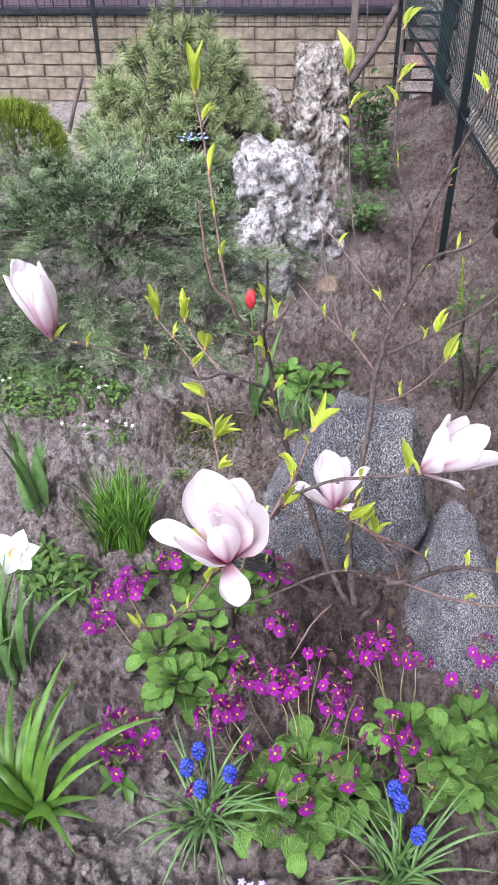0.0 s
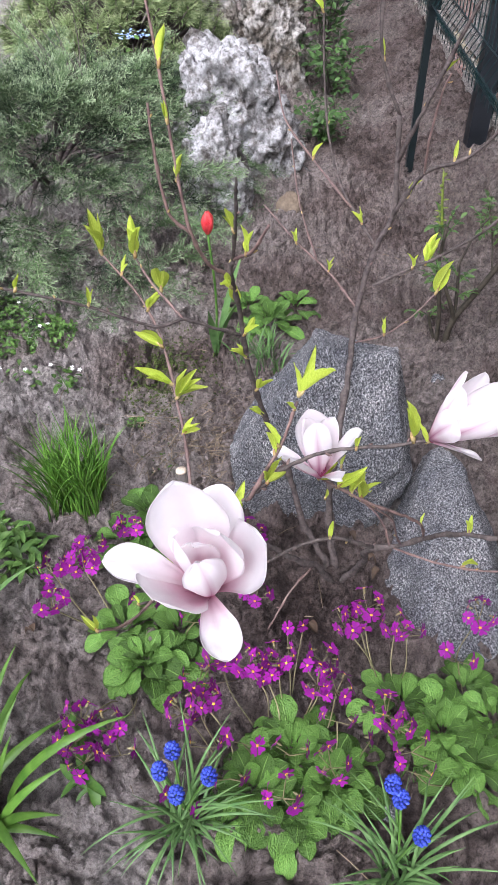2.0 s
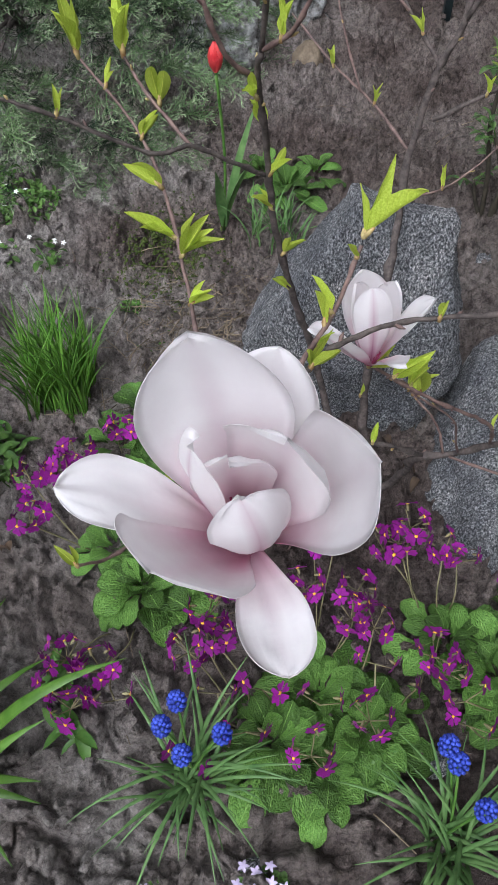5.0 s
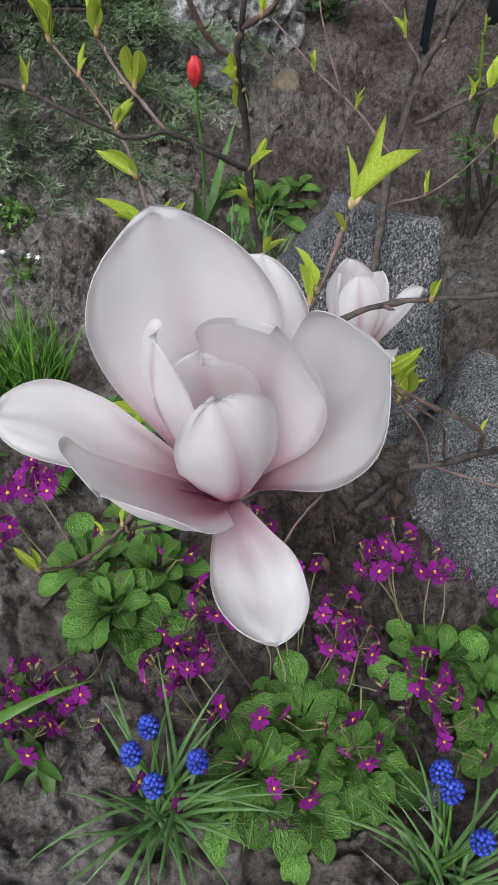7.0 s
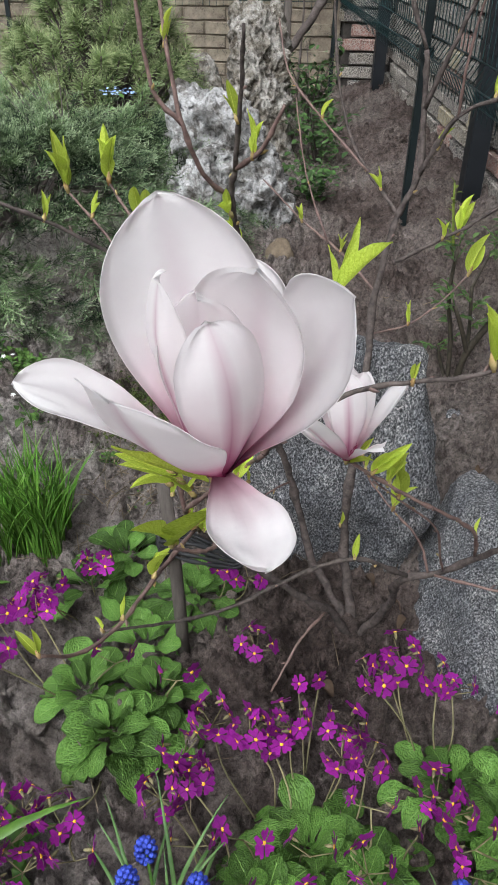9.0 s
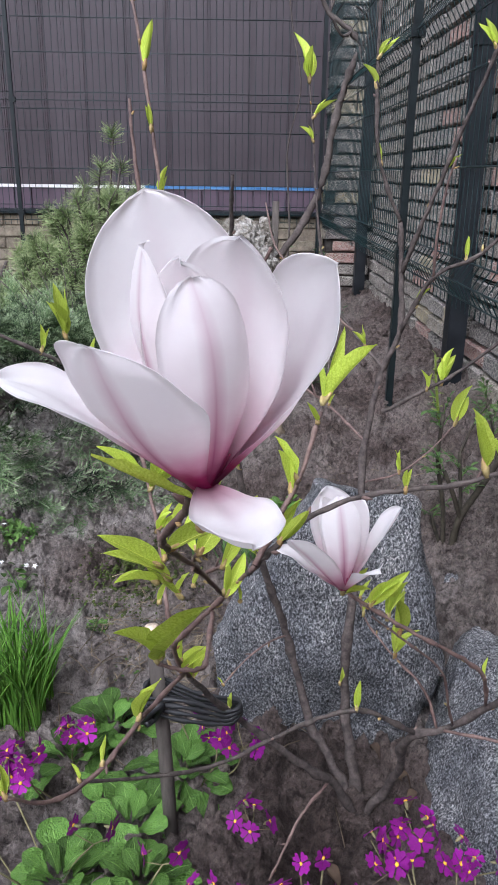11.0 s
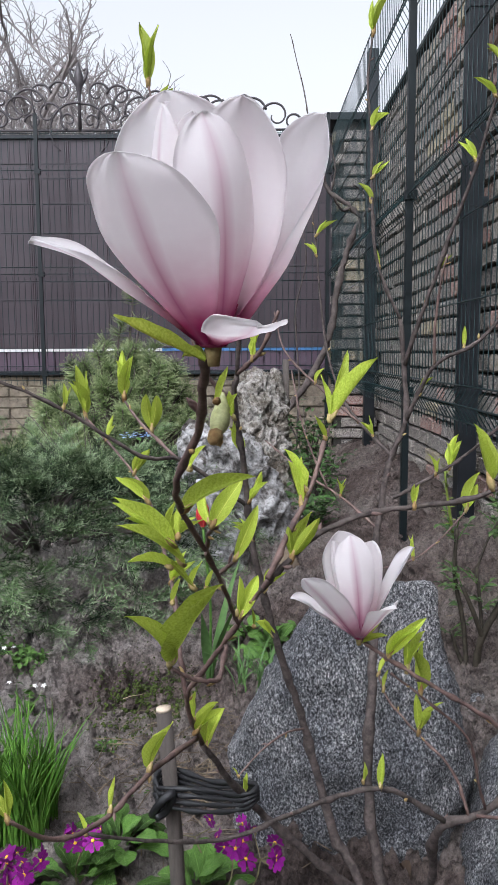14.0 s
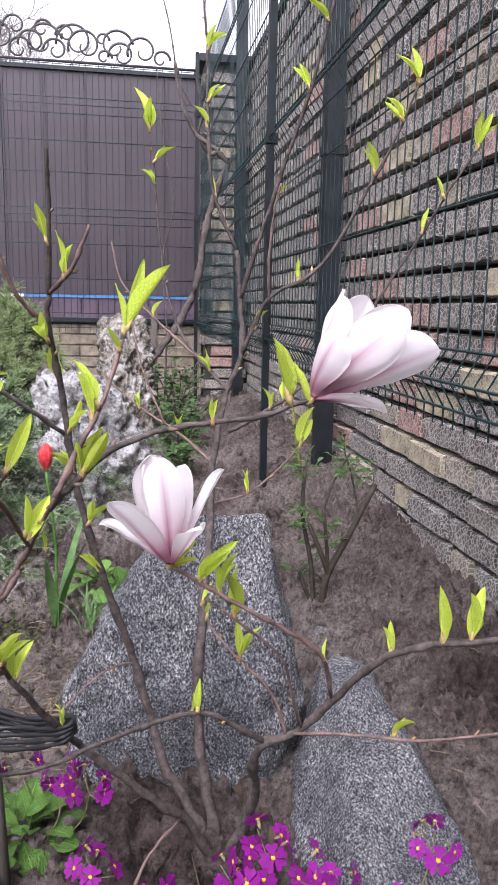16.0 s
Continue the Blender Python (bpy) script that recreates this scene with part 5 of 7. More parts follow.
for key, foot, tip, spin, broad in (
    ("flower_twig", (0.186, 0.62, 0.585), (0.219, 0.61, 0.611), 0.9, 1.0), ("spur", (0.200, 0.64, 0.572), (0.216, 0.64, 0.600), 1.3, 1.5), ("spur", (0.199, 0.64, 0.574), (0.192, 0.65, 0.593), -1.0, 1.2),
    ("spur_two", (0.212, 0.68, 0.542), (0.226, 0.69, 0.574), 1.0, 1.3), ("flower_twig", (0.182, 0.66, 0.545), (0.159, 0.635, 0.582), -0.8, 1.0), ("flower_twig", (0.178, 0.65, 0.559), (0.153, 0.62, 0.594), -1.1, 0.9),
    ("flower_twig", (0.175, 0.66, 0.543), (0.153, 0.65, 0.557), 0.4, 1.2), ("flower_twig", (0.188, 0.67, 0.527), (0.166, 0.66, 0.550), -0.5, 1.0), ("hooked_twig", (0.171, 0.68, 0.474), (0.164, 0.65, 0.528), -0.8, 0.9),
    ("hooked_twig", (0.172, 0.68, 0.476), (0.199, 0.64, 0.540), 1.25, 0.6), ("upper_arm", (0.214, 0.75, 0.480), (0.228, 0.76, 0.510), 0.9, 1.3), ("upper_arm", (0.212, 0.75, 0.482), (0.212, 0.74, 0.512), -0.6, 1.1),
    ("flower_twig", (0.185, 0.68, 0.525), (0.191, 0.67, 0.545), 0.7, 1.2), ("flower_twig", (0.180, 0.65, 0.563), (0.184, 0.65, 0.586), -0.9, 1.2), ("flower_twig", (0.207, 0.568, 0.627), (0.214, 0.57, 0.650), 0.5, 1.7),
    ("flower_twig", (0.191, 0.60, 0.610), (0.197, 0.60, 0.624), 0.8, 1.3), ("arm", (0.172, 0.86, 0.345), (0.172, 0.85, 0.380), 0.7, 1.1), ("flower_twig", (0.207, 0.545, 0.647), (0.213, 0.55, 0.661), 0.2, 1.4),
    ("flower_twig", (0.172, 0.69, 0.511), (0.179, 0.69, 0.528), 0.9, 1.3), ("upper_arm", (0.224, 0.76, 0.469), (0.221, 0.76, 0.484), -0.7, 1.3), ("flower_twig", (0.193, 0.70, 0.517), (0.200, 0.70, 0.531), 0.6, 1.3),
    ("leafy_twig", (0.280, 0.772, 0.619), (0.291, 0.790, 0.668), 0.9, 1.0), ("leafy_twig", (0.280, 0.772, 0.619), (0.309, 0.756, 0.666), -0.7, 1.0), ("leafy_twig", (0.279, 0.772, 0.618), (0.276, 0.780, 0.652), 1.2, 0.6), ("leafy_twig", (0.276, 0.766, 0.606), (0.265, 0.755, 0.622), -0.4, 1.0),
):
    lone_leaf(key, foot, tip, spin, broad)


pale_bud = part("bud", Shape().tube(curve([(0.2055, 0.553, 0.6315), (0.2075, 0.562, 0.636), (0.2085, 0.568, 0.642), (0.209, 0.572, 0.650)], 8), [0.0016, 0.0028, 0.0040, 0.0046, 0.0044, 0.0036, 0.0022, 0.0006], 8), BRANCH_OBS["flower_twig"], rough_material("pale_furry_bud", (0.36, 0.38, 0.16), (0.55, 0.56, 0.30), 90, 400, 0.8, 0.4, 0.0006), label="pale green furry leaf bud")
part("stipule", Shape().tube(curve([(0.2050, 0.551, 0.6300), (0.2062, 0.5555, 0.6322), (0.2068, 0.559, 0.6345)], 5), [0.0020, 0.0032, 0.0036, 0.0028, 0.0012], 7), pale_bud, BUD, label="orange-brown bud scale")


def petal(az, tip, swell, width, cup, seed, hook=0.0, twist=0.0):
    """A tepal from the centre to its tip; it stands on the side az and swells outwards by swell."""
    nu, nv, thick = 12, 20, 0.00012
    a, tip = radians(az), Vector(tip)
    out, up = Vector((math.cos(a), math.sin(a), 0)), Vector((0, 0, 1))
    foot, middle = out * 0.004, out * (swell + 0.004) + Vector((tip.x * 0.25, tip.y * 0.25, tip.z * 0.42 + tip.length * 0.05))
    grid, uv = [], []
    for j in range(nv + 1):
        t = 1 - (1 - j / nv) ** 1.5
        p = foot * (1 - t) ** 2 + middle * 2 * t * (1 - t) + tip * t * t
        d = ((middle - foot) * (1 - t) + (tip - middle) * t).normalized()
        n = d.cross(Vector((-out.y, out.x, 0))).normalized()
        n = Matrix.Rotation(radians(twist) * t, 3, d) @ n
        side = d.cross(n)
        bend = max(0.0, t - 0.72) / 0.28
        p = p + n * hook * bend * bend
        w = width * (0.26 + 0.74 * math.sin(math.pi * 0.5 * min(1, t / 0.66)) ** 1.3) if t < 0.66 else width * (0.94 * max(0.0, 1 - ((t - 0.66) / 0.34) ** 2.7) ** 0.58 + 0.06 * (1 - t) / 0.34)
        c = cup * (1.15 - 0.35 * t)
        r = w / 2 / c
        for i in range(nu + 1):
            u = i / nu * 2 - 1
            ruffle = 0.0024 * noise.noise((u * 2.2 + seed, t * 4 + seed, 0.7)) * (0.3 + t) * (0.4 + abs(u))
            grid.append(p + side * math.sin(u * c) * r + n * ((1 - math.cos(u * c)) * r + ruffle))
            uv.append((i / nu, t))
    w = nu + 1
    inner, outer = [], []
    for j in range(nv + 1):
        for i in range(w):
            jj = min(j, nv - 1)
            across = grid[jj * w + min(i + 1, nu)] - grid[jj * w + max(i - 1, 0)]
            along = grid[min(jj + 1, nv) * w + i] - grid[max(jj - 1, 0) * w + i]
            n = across.cross(along).normalized()
            q = grid[j * w + i]
            inner.append(q + n * thick)
            outer.append(q - n * thick)
    f = [(j * w + i, j * w + i + 1, (j + 1) * w + i + 1, (j + 1) * w + i) for j in range(nv) for i in range(nu)]
    shape = Shape().add(inner, f, 1, uv)
    k = len(inner)
    shape.add(outer, [tuple(reversed(q)) for q in f], 0, uv)
    rim = [i for i in range(w)] + [j * w + nu for j in range(1, nv + 1)] + [nv * w + i for i in range(nu - 1, -1, -1)] + [j * w for j in range(nv - 1, 0, -1)]
    for i, q in enumerate(rim):
        r = rim[(i + 1) % len(rim)]
        shape.f.append((q, r, r + k, q + k))
        shape.m.append(0)
    return shape


def magnolia_flower(place, axis, petals, label, sepals=(), turned=False, outside=PALE_PETAL_OUT):
    """Flower; the petals are (side, tip, swell, width, cup, hook, twist)."""
    flower = part("flower", Shape().tube([Vector(axis) * h for h in (-0.007, -0.002, 0.003, 0.008)], [0.0022, 0.0030, 0.0034, 0.003], 10), magnolia, BUD, label=label, m=Matrix.Translation(place))
    z = Vector(axis).normalized()
    m = z.to_track_quat("Z", "Y").to_matrix().to_4x4()
    x = (Vector((1, 0, 0)) - z * z.x).normalized()
    turn = Matrix((x, z.cross(x), z)).transposed()
    heart = Shape().tube([(0, 0, 0), (0, 0, 0.010), (0, 0, 0.020), (0, 0, 0.027)], [0.005, 0.0068, 0.0052, 0.001], 9)
    for k in range(36):
        a, h = k * 2.4, 0.003 + 0.011 * (k / 36)
        heart.tube([(math.cos(a) * 0.005, math.sin(a) * 0.005, h), (math.cos(a) * 0.009, math.sin(a) * 0.009, h + 0.008)], [0.0011, 0.0004], 4)
    part("heart", heart, flower, STIGMA, label="dark rose stamens and pistil", m=m)
    for k, (az, tip, swell, width, c, hook, twist) in enumerate(petals):
        if turned:
            tip = turn.transposed() @ Vector(tip)
        part("petal", petal(az, tip, swell, width, c, k * 1.7 + place[0] * 9, hook, twist), flower, outside, PETAL_IN, m=turn.to_4x4() if turned else None)
    for k, (az, e0, size) in enumerate(sepals):
        a, e = radians(az), radians(e0)
        part("bud_scale", MAG_LEAVES[k % 6], flower, m=aim((math.cos(a) * 0.003, math.sin(a) * 0.003, -0.005), (math.cos(a) * math.cos(e), math.sin(a) * math.cos(e), math.sin(e)), 0.4, size))
    return flower


magnolia_flower((0.208, 0.504, 0.670), (0, -0.1, 1), [
    (100, (-0.0165, 0.006, 0.0895), 0.018, 0.054, 0.75, -0.003, 0),
    (178, (-0.0605, -0.006, 0.040), 0.011, 0.030, 0.5, -0.004, 0),
    (236, (-0.024, -0.046, 0.056), 0.025, 0.049, 0.62, -0.002, 0),
    (292, (0.001, -0.037, 0.0705), 0.020, 0.031, 0.95, 0.005, 6),
    (196, (-0.017, -0.022, 0.077), 0.010, 0.024, 0.9, 0.004, 25),
    (105, (-0.005, -0.021, 0.075), 0.012, 0.030, 0.8, 0.002, 0),
    (50, (0.013, -0.018, 0.081), 0.016, 0.044, 0.75, 0.003, 0),
    (18, (0.037, -0.022, 0.073), 0.025, 0.050, 0.85, 0.0, 0),
    (70, (0.010, 0.036, 0.062), 0.012, 0.040, 0.7, 0.0, 0),
    (290, (0.015, -0.055, 0.003), 0.014, 0.0265, 0.5, 0.003, 0),
], "large open white magnolia flower with rose base", sepals=((188, 20, 0.036), (120, 8, 0.022)), outside=PETAL_OUT)
magnolia_flower((0.316, 0.862, 0.421), (-0.05, -0.1, 1), [
    (100, (-0.016, 0.018, 0.090), 0.016, 0.048, 0.85, 0, 0),
    (0, (0.0410, -0.009, 0.0835), 0.010, 0.028, 0.8, -0.003, 0),
    (180, (-0.057, 0.006, 0.037), 0.012, 0.030, 0.6, -0.003, 0),
    (235, (-0.050, -0.030, 0.062), 0.016, 0.040, 0.8, 0, 0),
    (270, (-0.010, -0.014, 0.094), 0.016, 0.040, 1.1, 0.003, 0),
    (300, (0.020, -0.050, 0.048), 0.012, 0.026, 0.7, -0.002, 0),
    (150, (-0.022, 0.008, 0.084), 0.014, 0.040, 0.9, 0, 0),
    (50, (0.012, 0.014, 0.082), 0.012, 0.036, 0.9, 0, 0),
], "half-open white magnolia flower with rose stripes", sepals=((20, 40, 0.03), (330, 30, 0.025)))
magnolia_flower((0.411, 0.760, 0.575), (0.62, -0.1, 0.76), [
    (155, (0.022, 0.010, 0.076), 0.014, 0.036, 0.9, 0, 0),
    (105, (0.042, 0.016, 0.071), 0.012, 0.040, 0.8, 0, 0),
    (55, (0.068, 0.004, 0.063), 0.012, 0.040, 0.9, 0, 0),
    (288, (0.084, -0.018, 0.036), 0.014, 0.046, 0.9, 0, 0),
    (215, (0.010, -0.030, 0.048), 0.014, 0.036, 0.9, 0.002, 0),
    (195, (0.016, -0.010, 0.071), 0.014, 0.034, 1.0, 0, 0),
    (250, (0.054, -0.026, 0.056), 0.016, 0.044, 0.95, 0, 0),
    (300, (0.048, -0.020, -0.006), 0.008, 0.022, 0.6, -0.002, 0),
], "half-open white-pink magnolia flower turned sideways", sepals=((200, 60, 0.032),), turned=True)
magnolia_flower((-0.068, 0.905, 0.661), (-0.1, 0.0, 1), [
    (a, (-0.018 + r * math.cos(radians(a)), r * math.sin(radians(a)), h), 0.021, 0.044, 0.95, 0, 0) for a, r, h in ((265, 0.016, 0.098), (205, 0.026, 0.090), (150, 0.018, 0.102), (90, 0.014, 0.096), (30, 0.020, 0.100), (330, 0.026, 0.092))
], "closed upright white magnolia flower flushed pink", sepals=((20, 40, 0.03),))

# stake and tie
stake = thing("garden_stake", "short grey round wooden stake driven into soil", "stake", (0.128, 1.005, 0))
part("shaft", Shape().tube([(0.022, -0.03, -0.06), (0.011, -0.012, 0.15), (0, 0, 0.284)], 0.0086, 10), stake, STAKE)
part("cut_end", Shape().tube([(0, 0, 0.284), (-0.0003, 0.0003, 0.2875)], [0.0086, 0.008], 10), stake, CUT, label="pale sawn end")
tie = thing("tie_strap", "black rubber strap tying the branch to a stake", "tie")
for k in range(4):
    part("loop", Shape().tube(curve([(0.124, 0.978, 0.192 + 0.0065 * k), (0.17, 0.955 + 0.004 * k, 0.199 + 0.0055 * k), (0.214, 0.925, 0.221 + 0.005 * k), (0.226, 0.94, 0.226 + 0.004 * k), (0.18, 0.975, 0.204 + 0.0055 * k), (0.134, 1.010, 0.196 + 0.0065 * k), (0.119, 0.995, 0.195 + 0.0065 * k), (0.124, 0.978, 0.192 + 0.0065 * k)], 40), [0.0026 + 0.0009 * math.sin(i * 1.7 + k) for i in range(40)], 6), tie, RUBBER)
part("knot", Shape().tube(curve([(0.118, 0.972, 0.185), (0.128, 0.962, 0.205), (0.140, 0.966, 0.212), (0.132, 0.972, 0.190), (0.122, 0.965, 0.186)], 20), 0.005, 6), tie, RUBBER)


# ---- foliage made of many small pieces ----
class Cloud:
    """Many copies of small templates, joined into one mesh."""

    def __init__(self):
        self.v, self.f, self.uv, self.n = [], [], [], 0

    def add(self, template, m, shade=None):
        v, f, uv = template
        if shade is not None:
            uv = np.stack([np.full(len(v), shade), uv[:, 1]], 1)
        a = np.array(m)
        self.v.append(v @ a[:3, :3].T + a[:3, 3])
        self.f.append(f + self.n)
        self.uv.append(uv)
        self.n += len(v)

    def mesh(self, name, mat):
        me = bpy.data.meshes.new(name)
        v, f = np.concatenate(self.v).astype(np.float32), np.concatenate(self.f).astype(np.int32)
        me.vertices.add(len(v))
        me.vertices.foreach_set("co", v.ravel())
        me.loops.add(f.size)
        me.loops.foreach_set("vertex_index", f.ravel())
        me.polygons.add(len(f))
        me.polygons.foreach_set("loop_start", np.arange(0, f.size, f.shape[1], dtype=np.int32))
        layer = me.uv_layers.new(name="UVMap")
        layer.data.foreach_set("uv", np.concatenate(self.uv).astype(np.float32)[f.ravel()].ravel())
        me.materials.append(mat)
        me.update(calc_edges=True)
        me.validate()
        return me


def template(shape):
    """Quads of a Shape as arrays; triangles repeat a corner away."""
    f = [q if len(q) == 4 else (*q, q[-1]) for q in shape.f]
    return np.array([tuple(p) for p in shape.v]), np.array(f), np.array(shape.uv)


def ribbon(s, p, q, w, up, v0=0.0, v1=1.0):
    p, q = Vector(p), Vector(q)
    side = (q - p).cross(Vector(up))
    side = side.normalized() * w
    s.add([p - side, p + side, q + side * 0.6, q - side * 0.6], [(0, 1, 2, 3)], uv=[(0, v0), (1, v0), (1, v1), (0, v1)])


def spray(seed, length=0.075, pairs=9, width=0.0011, droop=0.2):
    """A feathery conifer shoot along +y: alternate side shoots, each forked into short curved tips."""
    rng, s = random.Random(seed), Shape()

    def twig(p, d, l, w, v0, v1, level):
        d = d.normalized()
        bend = Vector((rng.uniform(-0.3, 0.3), rng.uniform(-0.1, 0.3), rng.uniform(-0.3, 0.35)))
        q = p + d * l * 0.5
        e = (d + bend * 0.8).normalized()
        face = (rng.uniform(-0.8, 0.8), rng.uniform(-0.3, 0.3), 1)
        ribbon(s, p, q, w, face, v0, (v0 + v1) / 2)
        ribbon(s, q, q + e * l * 0.5, w * 0.9, face, (v0 + v1) / 2, v1)
        if level:
            for u in (0.4, 0.75):
                sg = 1 if rng.random() < 0.5 else -1
                side = d.cross(Vector((0, 0, 1))).normalized() * sg
                twig(p.lerp(q + e * l * 0.5, u), d + side * rng.uniform(0.5, 1.1) + Vector((0, 0, rng.uniform(-0.3, 0.5))), l * rng.uniform(0.34, 0.55), w * 0.9, v0 + (v1 - v0) * u * 0.6, v1, 0)

    ribbon(s, (0, 0, 0), (0, length * 0.5, 0.004), width * 1.1, (0, 0, 1), 0, 0.3)
    ribbon(s, (0, length * 0.5, 0.004), (0, length, -droop * length), width, (0, 0, 1), 0.3, 0.9)
    for k in range(pairs):
        t = 0.10 + 0.85 * k / pairs
        sg = 1 if k % 2 else -1
        a, l = radians(rng.uniform(24, 60)), length * (0.52 - 0.30 * t) * rng.uniform(0.7, 1.2)
        z0 = -droop * length * max(0, t - 0.5) * 2
        twig(Vector((0, t * length, z0)), Vector((sg * math.sin(a), math.cos(a), rng.uniform(-0.2, 0.45))), l, width, t * 0.5, 0.5 + t * 0.5, 1)
    return template(s)


def juniper():
    rng = random.Random(41)
    j = thing("juniper", "spreading grey-green juniper with feathery drooping shoots", "shrub", (0, 0, 0))
    shoots = [spray(k, rng.uniform(0.085, 0.135), 10, 0.0016, 0.25) for k in range(10)]
    cx, cy = -0.45, 2.60
    cloud = Cloud()
    for k in range(26):
        a = rng.uniform(0, math.tau)
        e = Vector((cx + math.cos(a) * rng.uniform(0.3, 0.5), cy + math.sin(a) * rng.uniform(0.3, 0.58), rng.uniform(0.12, 0.28)))
        part("stem", Shape().tube(curve([(cx, cy, 0.02), (cx + (e.x - cx) * 0.4, cy + (e.y - cy) * 0.4, e.z * 0.75), e], 10), [0.012 - 0.001 * i for i in range(10)], 5), j, VINE_BARK)
    for n in range(400):
        a, r = n * 2.39996, math.sqrt((n + 0.5) / 400) * 1.02
        x, y = cx + 0.60 * r * math.cos(a) + rng.uniform(-0.03, 0.03), cy + 0.78 * r * math.sin(a) + rng.uniform(-0.03, 0.03)
        bump = noise.noise((x * 4.2, y * 4.2, 2.0)) + 0.6 * noise.noise((x * 9, y * 9, 6.0))
        top = 0.09 + 0.26 * max(0, 1 - r ** 2.4) ** 0.55 + 0.13 * bump
        top *= 0.66 + 0.34 * min(1, max(0, (y - 1.85) / 0.6))
        top *= 1 - 0.6 * min(1, max(0, (-0.5 - x) / 0.35)) * min(1, max(0, (y - 2.55) / 0.4))
        d = Vector((math.cos(a) * (0.35 + r) + rng.uniform(-0.5, 0.5), math.sin(a) * (0.35 + r) + rng.uniform(-0.5, 0.5), rng.uniform(0.1, 0.9) - 0.5 * max(0, r - 0.6))).normalized()
        length, shade, droop = rng.uniform(0.14, 0.26), rng.uniform(0.1, 1.0), rng.uniform(0.2, 0.9)
        p = Vector((x, y, max(0.03, top - 0.05))) - d * length * 0.4
        for k in range(12):
            t = k / 11
            side = d.cross(Vector((0, 0, 1))).normalized() * (1 if k % 2 else -1)
            e = (d * (0.55 + 0.7 * t) + side * (1 - 0.75 * t) * rng.uniform(0.4, 1.0) + Vector((0, 0, rng.uniform(-0.25, 0.5)))).normalized()
            p.z = max(0.015, p.z)
            # Shoots near a frond's foot are darkened, inner self-shadow put into their colour.
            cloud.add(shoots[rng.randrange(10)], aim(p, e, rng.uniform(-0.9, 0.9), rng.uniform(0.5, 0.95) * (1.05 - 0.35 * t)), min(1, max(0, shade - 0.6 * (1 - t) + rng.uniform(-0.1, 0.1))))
            d = (d - Vector((0, 0, droop * 0.09))).normalized()
            p = p + d * length / 11
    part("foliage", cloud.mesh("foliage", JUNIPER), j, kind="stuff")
    for k in range(14):
        p = Vector((-0.40 + rng.uniform(-0.05, 0.06), 2.86 + rng.uniform(-0.05, 0.08), 0.20))
        e = p + Vector((rng.uniform(-0.24, 0.0), rng.uniform(0.0, 0.16), rng.uniform(0.14, 0.26)))
        part("dry_twig", Shape().tube(curve([p, p.lerp(e, 0.5) + Vector((0.01, 0, 0.015)), e], 7), [0.0035 - 0.0004 * i for i in range(7)], 4), j, STAKE)
    return j


juniper()


def pine():
    rng = random.Random(17)
    p = thing("dwarf_pine", "bushy green mountain pine with upright needle tufts", "shrub", (-0.34, 3.52, 0))
    s = Shape()
    ribbon(s, (0, 0, 0), (0, 0.052, 0), 0.00095, (0, 0, 1))
    needle = template(s)
    cloud = Cloud()
    tips = [(0.06, 0.05, 0.93), (0.10, 0.00, 0.80), (0.02, 0.02, 0.80), (0.08, -0.05, 0.70), (-0.06, 0.05, 0.72), (0.16, 0.04, 0.70)] + [(0.46 * r * math.cos(a), 0.40 * r * math.sin(a), 0) for r, a in [(math.sqrt(rng.random()), k * 2.399) for k in range(330)]]
    for k, (x, y, z) in enumerate(tips):
        r = math.hypot(x / 0.46, y / 0.40)
        if k > 5:
            z = 0.20 + 0.44 * max(0, 1 - r ** 1.8) + 0.10 * noise.noise((x * 6, y * 6, 4)) + rng.uniform(-0.06, 0.08) - 0.05 * (r > 0.8)
        e = Vector((x, y, max(0.08, z)))
        d = Vector((x * 1.5 + rng.uniform(-0.2, 0.2), y * 1.5 + rng.uniform(-0.2, 0.2), 0.55 + 0.3 * rng.random())).normalized()
        l, shade = rng.uniform(0.05, 0.09), rng.uniform(0.1, 0.9)
        b = e - d * l
        part("stem", Shape().tube(curve([(0, 0, 0.02), (b.x * 0.45, b.y * 0.45, b.z * 0.6), b, e], 9), [0.009 - 0.0008 * i for i in range(9)], 5), p, VINE_BARK)
        u = d.orthogonal().normalized()
        w = d.cross(u)
        for i in range(120):
            t = rng.random() ** 0.6
            a = i * 2.399
            m = d * rng.uniform(0.1, 0.9) * (0.35 + 0.9 * t) + (u * math.cos(a) + w * math.sin(a)) * rng.uniform(0.7, 1.1)
            cloud.add(needle, aim(b.lerp(e, t), m, rng.uniform(0, 3), rng.uniform(0.75, 1.2)), min(1, max(0, shade + rng.uniform(-0.3, 0.3))))
    part("needles", cloud.mesh("needles", PINE), p, kind="stuff")


pine()


def thuja():
    rng = random.Random(29)
    t = thing("globe_thuja", "round clipped yellow-green thuja ball", "shrub", (-1.14, 3.62, -0.01))
    part("stem", Shape().tube([(0, 0, -0.02), (0, 0, 0.25)], [0.02, 0.01], 7), t, VINE_BARK)
    leaves = [spray(70 + k, 0.045, 5, 0.0014, 0.1) for k in range(4)]
    cloud = Cloud()
    for k in range(3600):
        d = Vector((rng.gauss(0, 1), rng.gauss(0, 1), rng.gauss(0.25, 1))).normalized()
        r = 0.235 * (1 + 0.10 * noise.noise(d * 3)) * rng.uniform(0.75, 1)
        q = Vector((d.x * r, d.y * r, 0.14 + d.z * r * 0.95))
        if q.z > 0.01:
            cloud.add(leaves[k % 4], aim(q, d + Vector((rng.uniform(-0.4, 0.4), rng.uniform(-0.4, 0.4), 0.4)), rng.uniform(0, 3), rng.uniform(0.7, 1.1)), rng.random())
    part("foliage", cloud.mesh("foliage", THUJA), t, kind="stuff")


thuja()


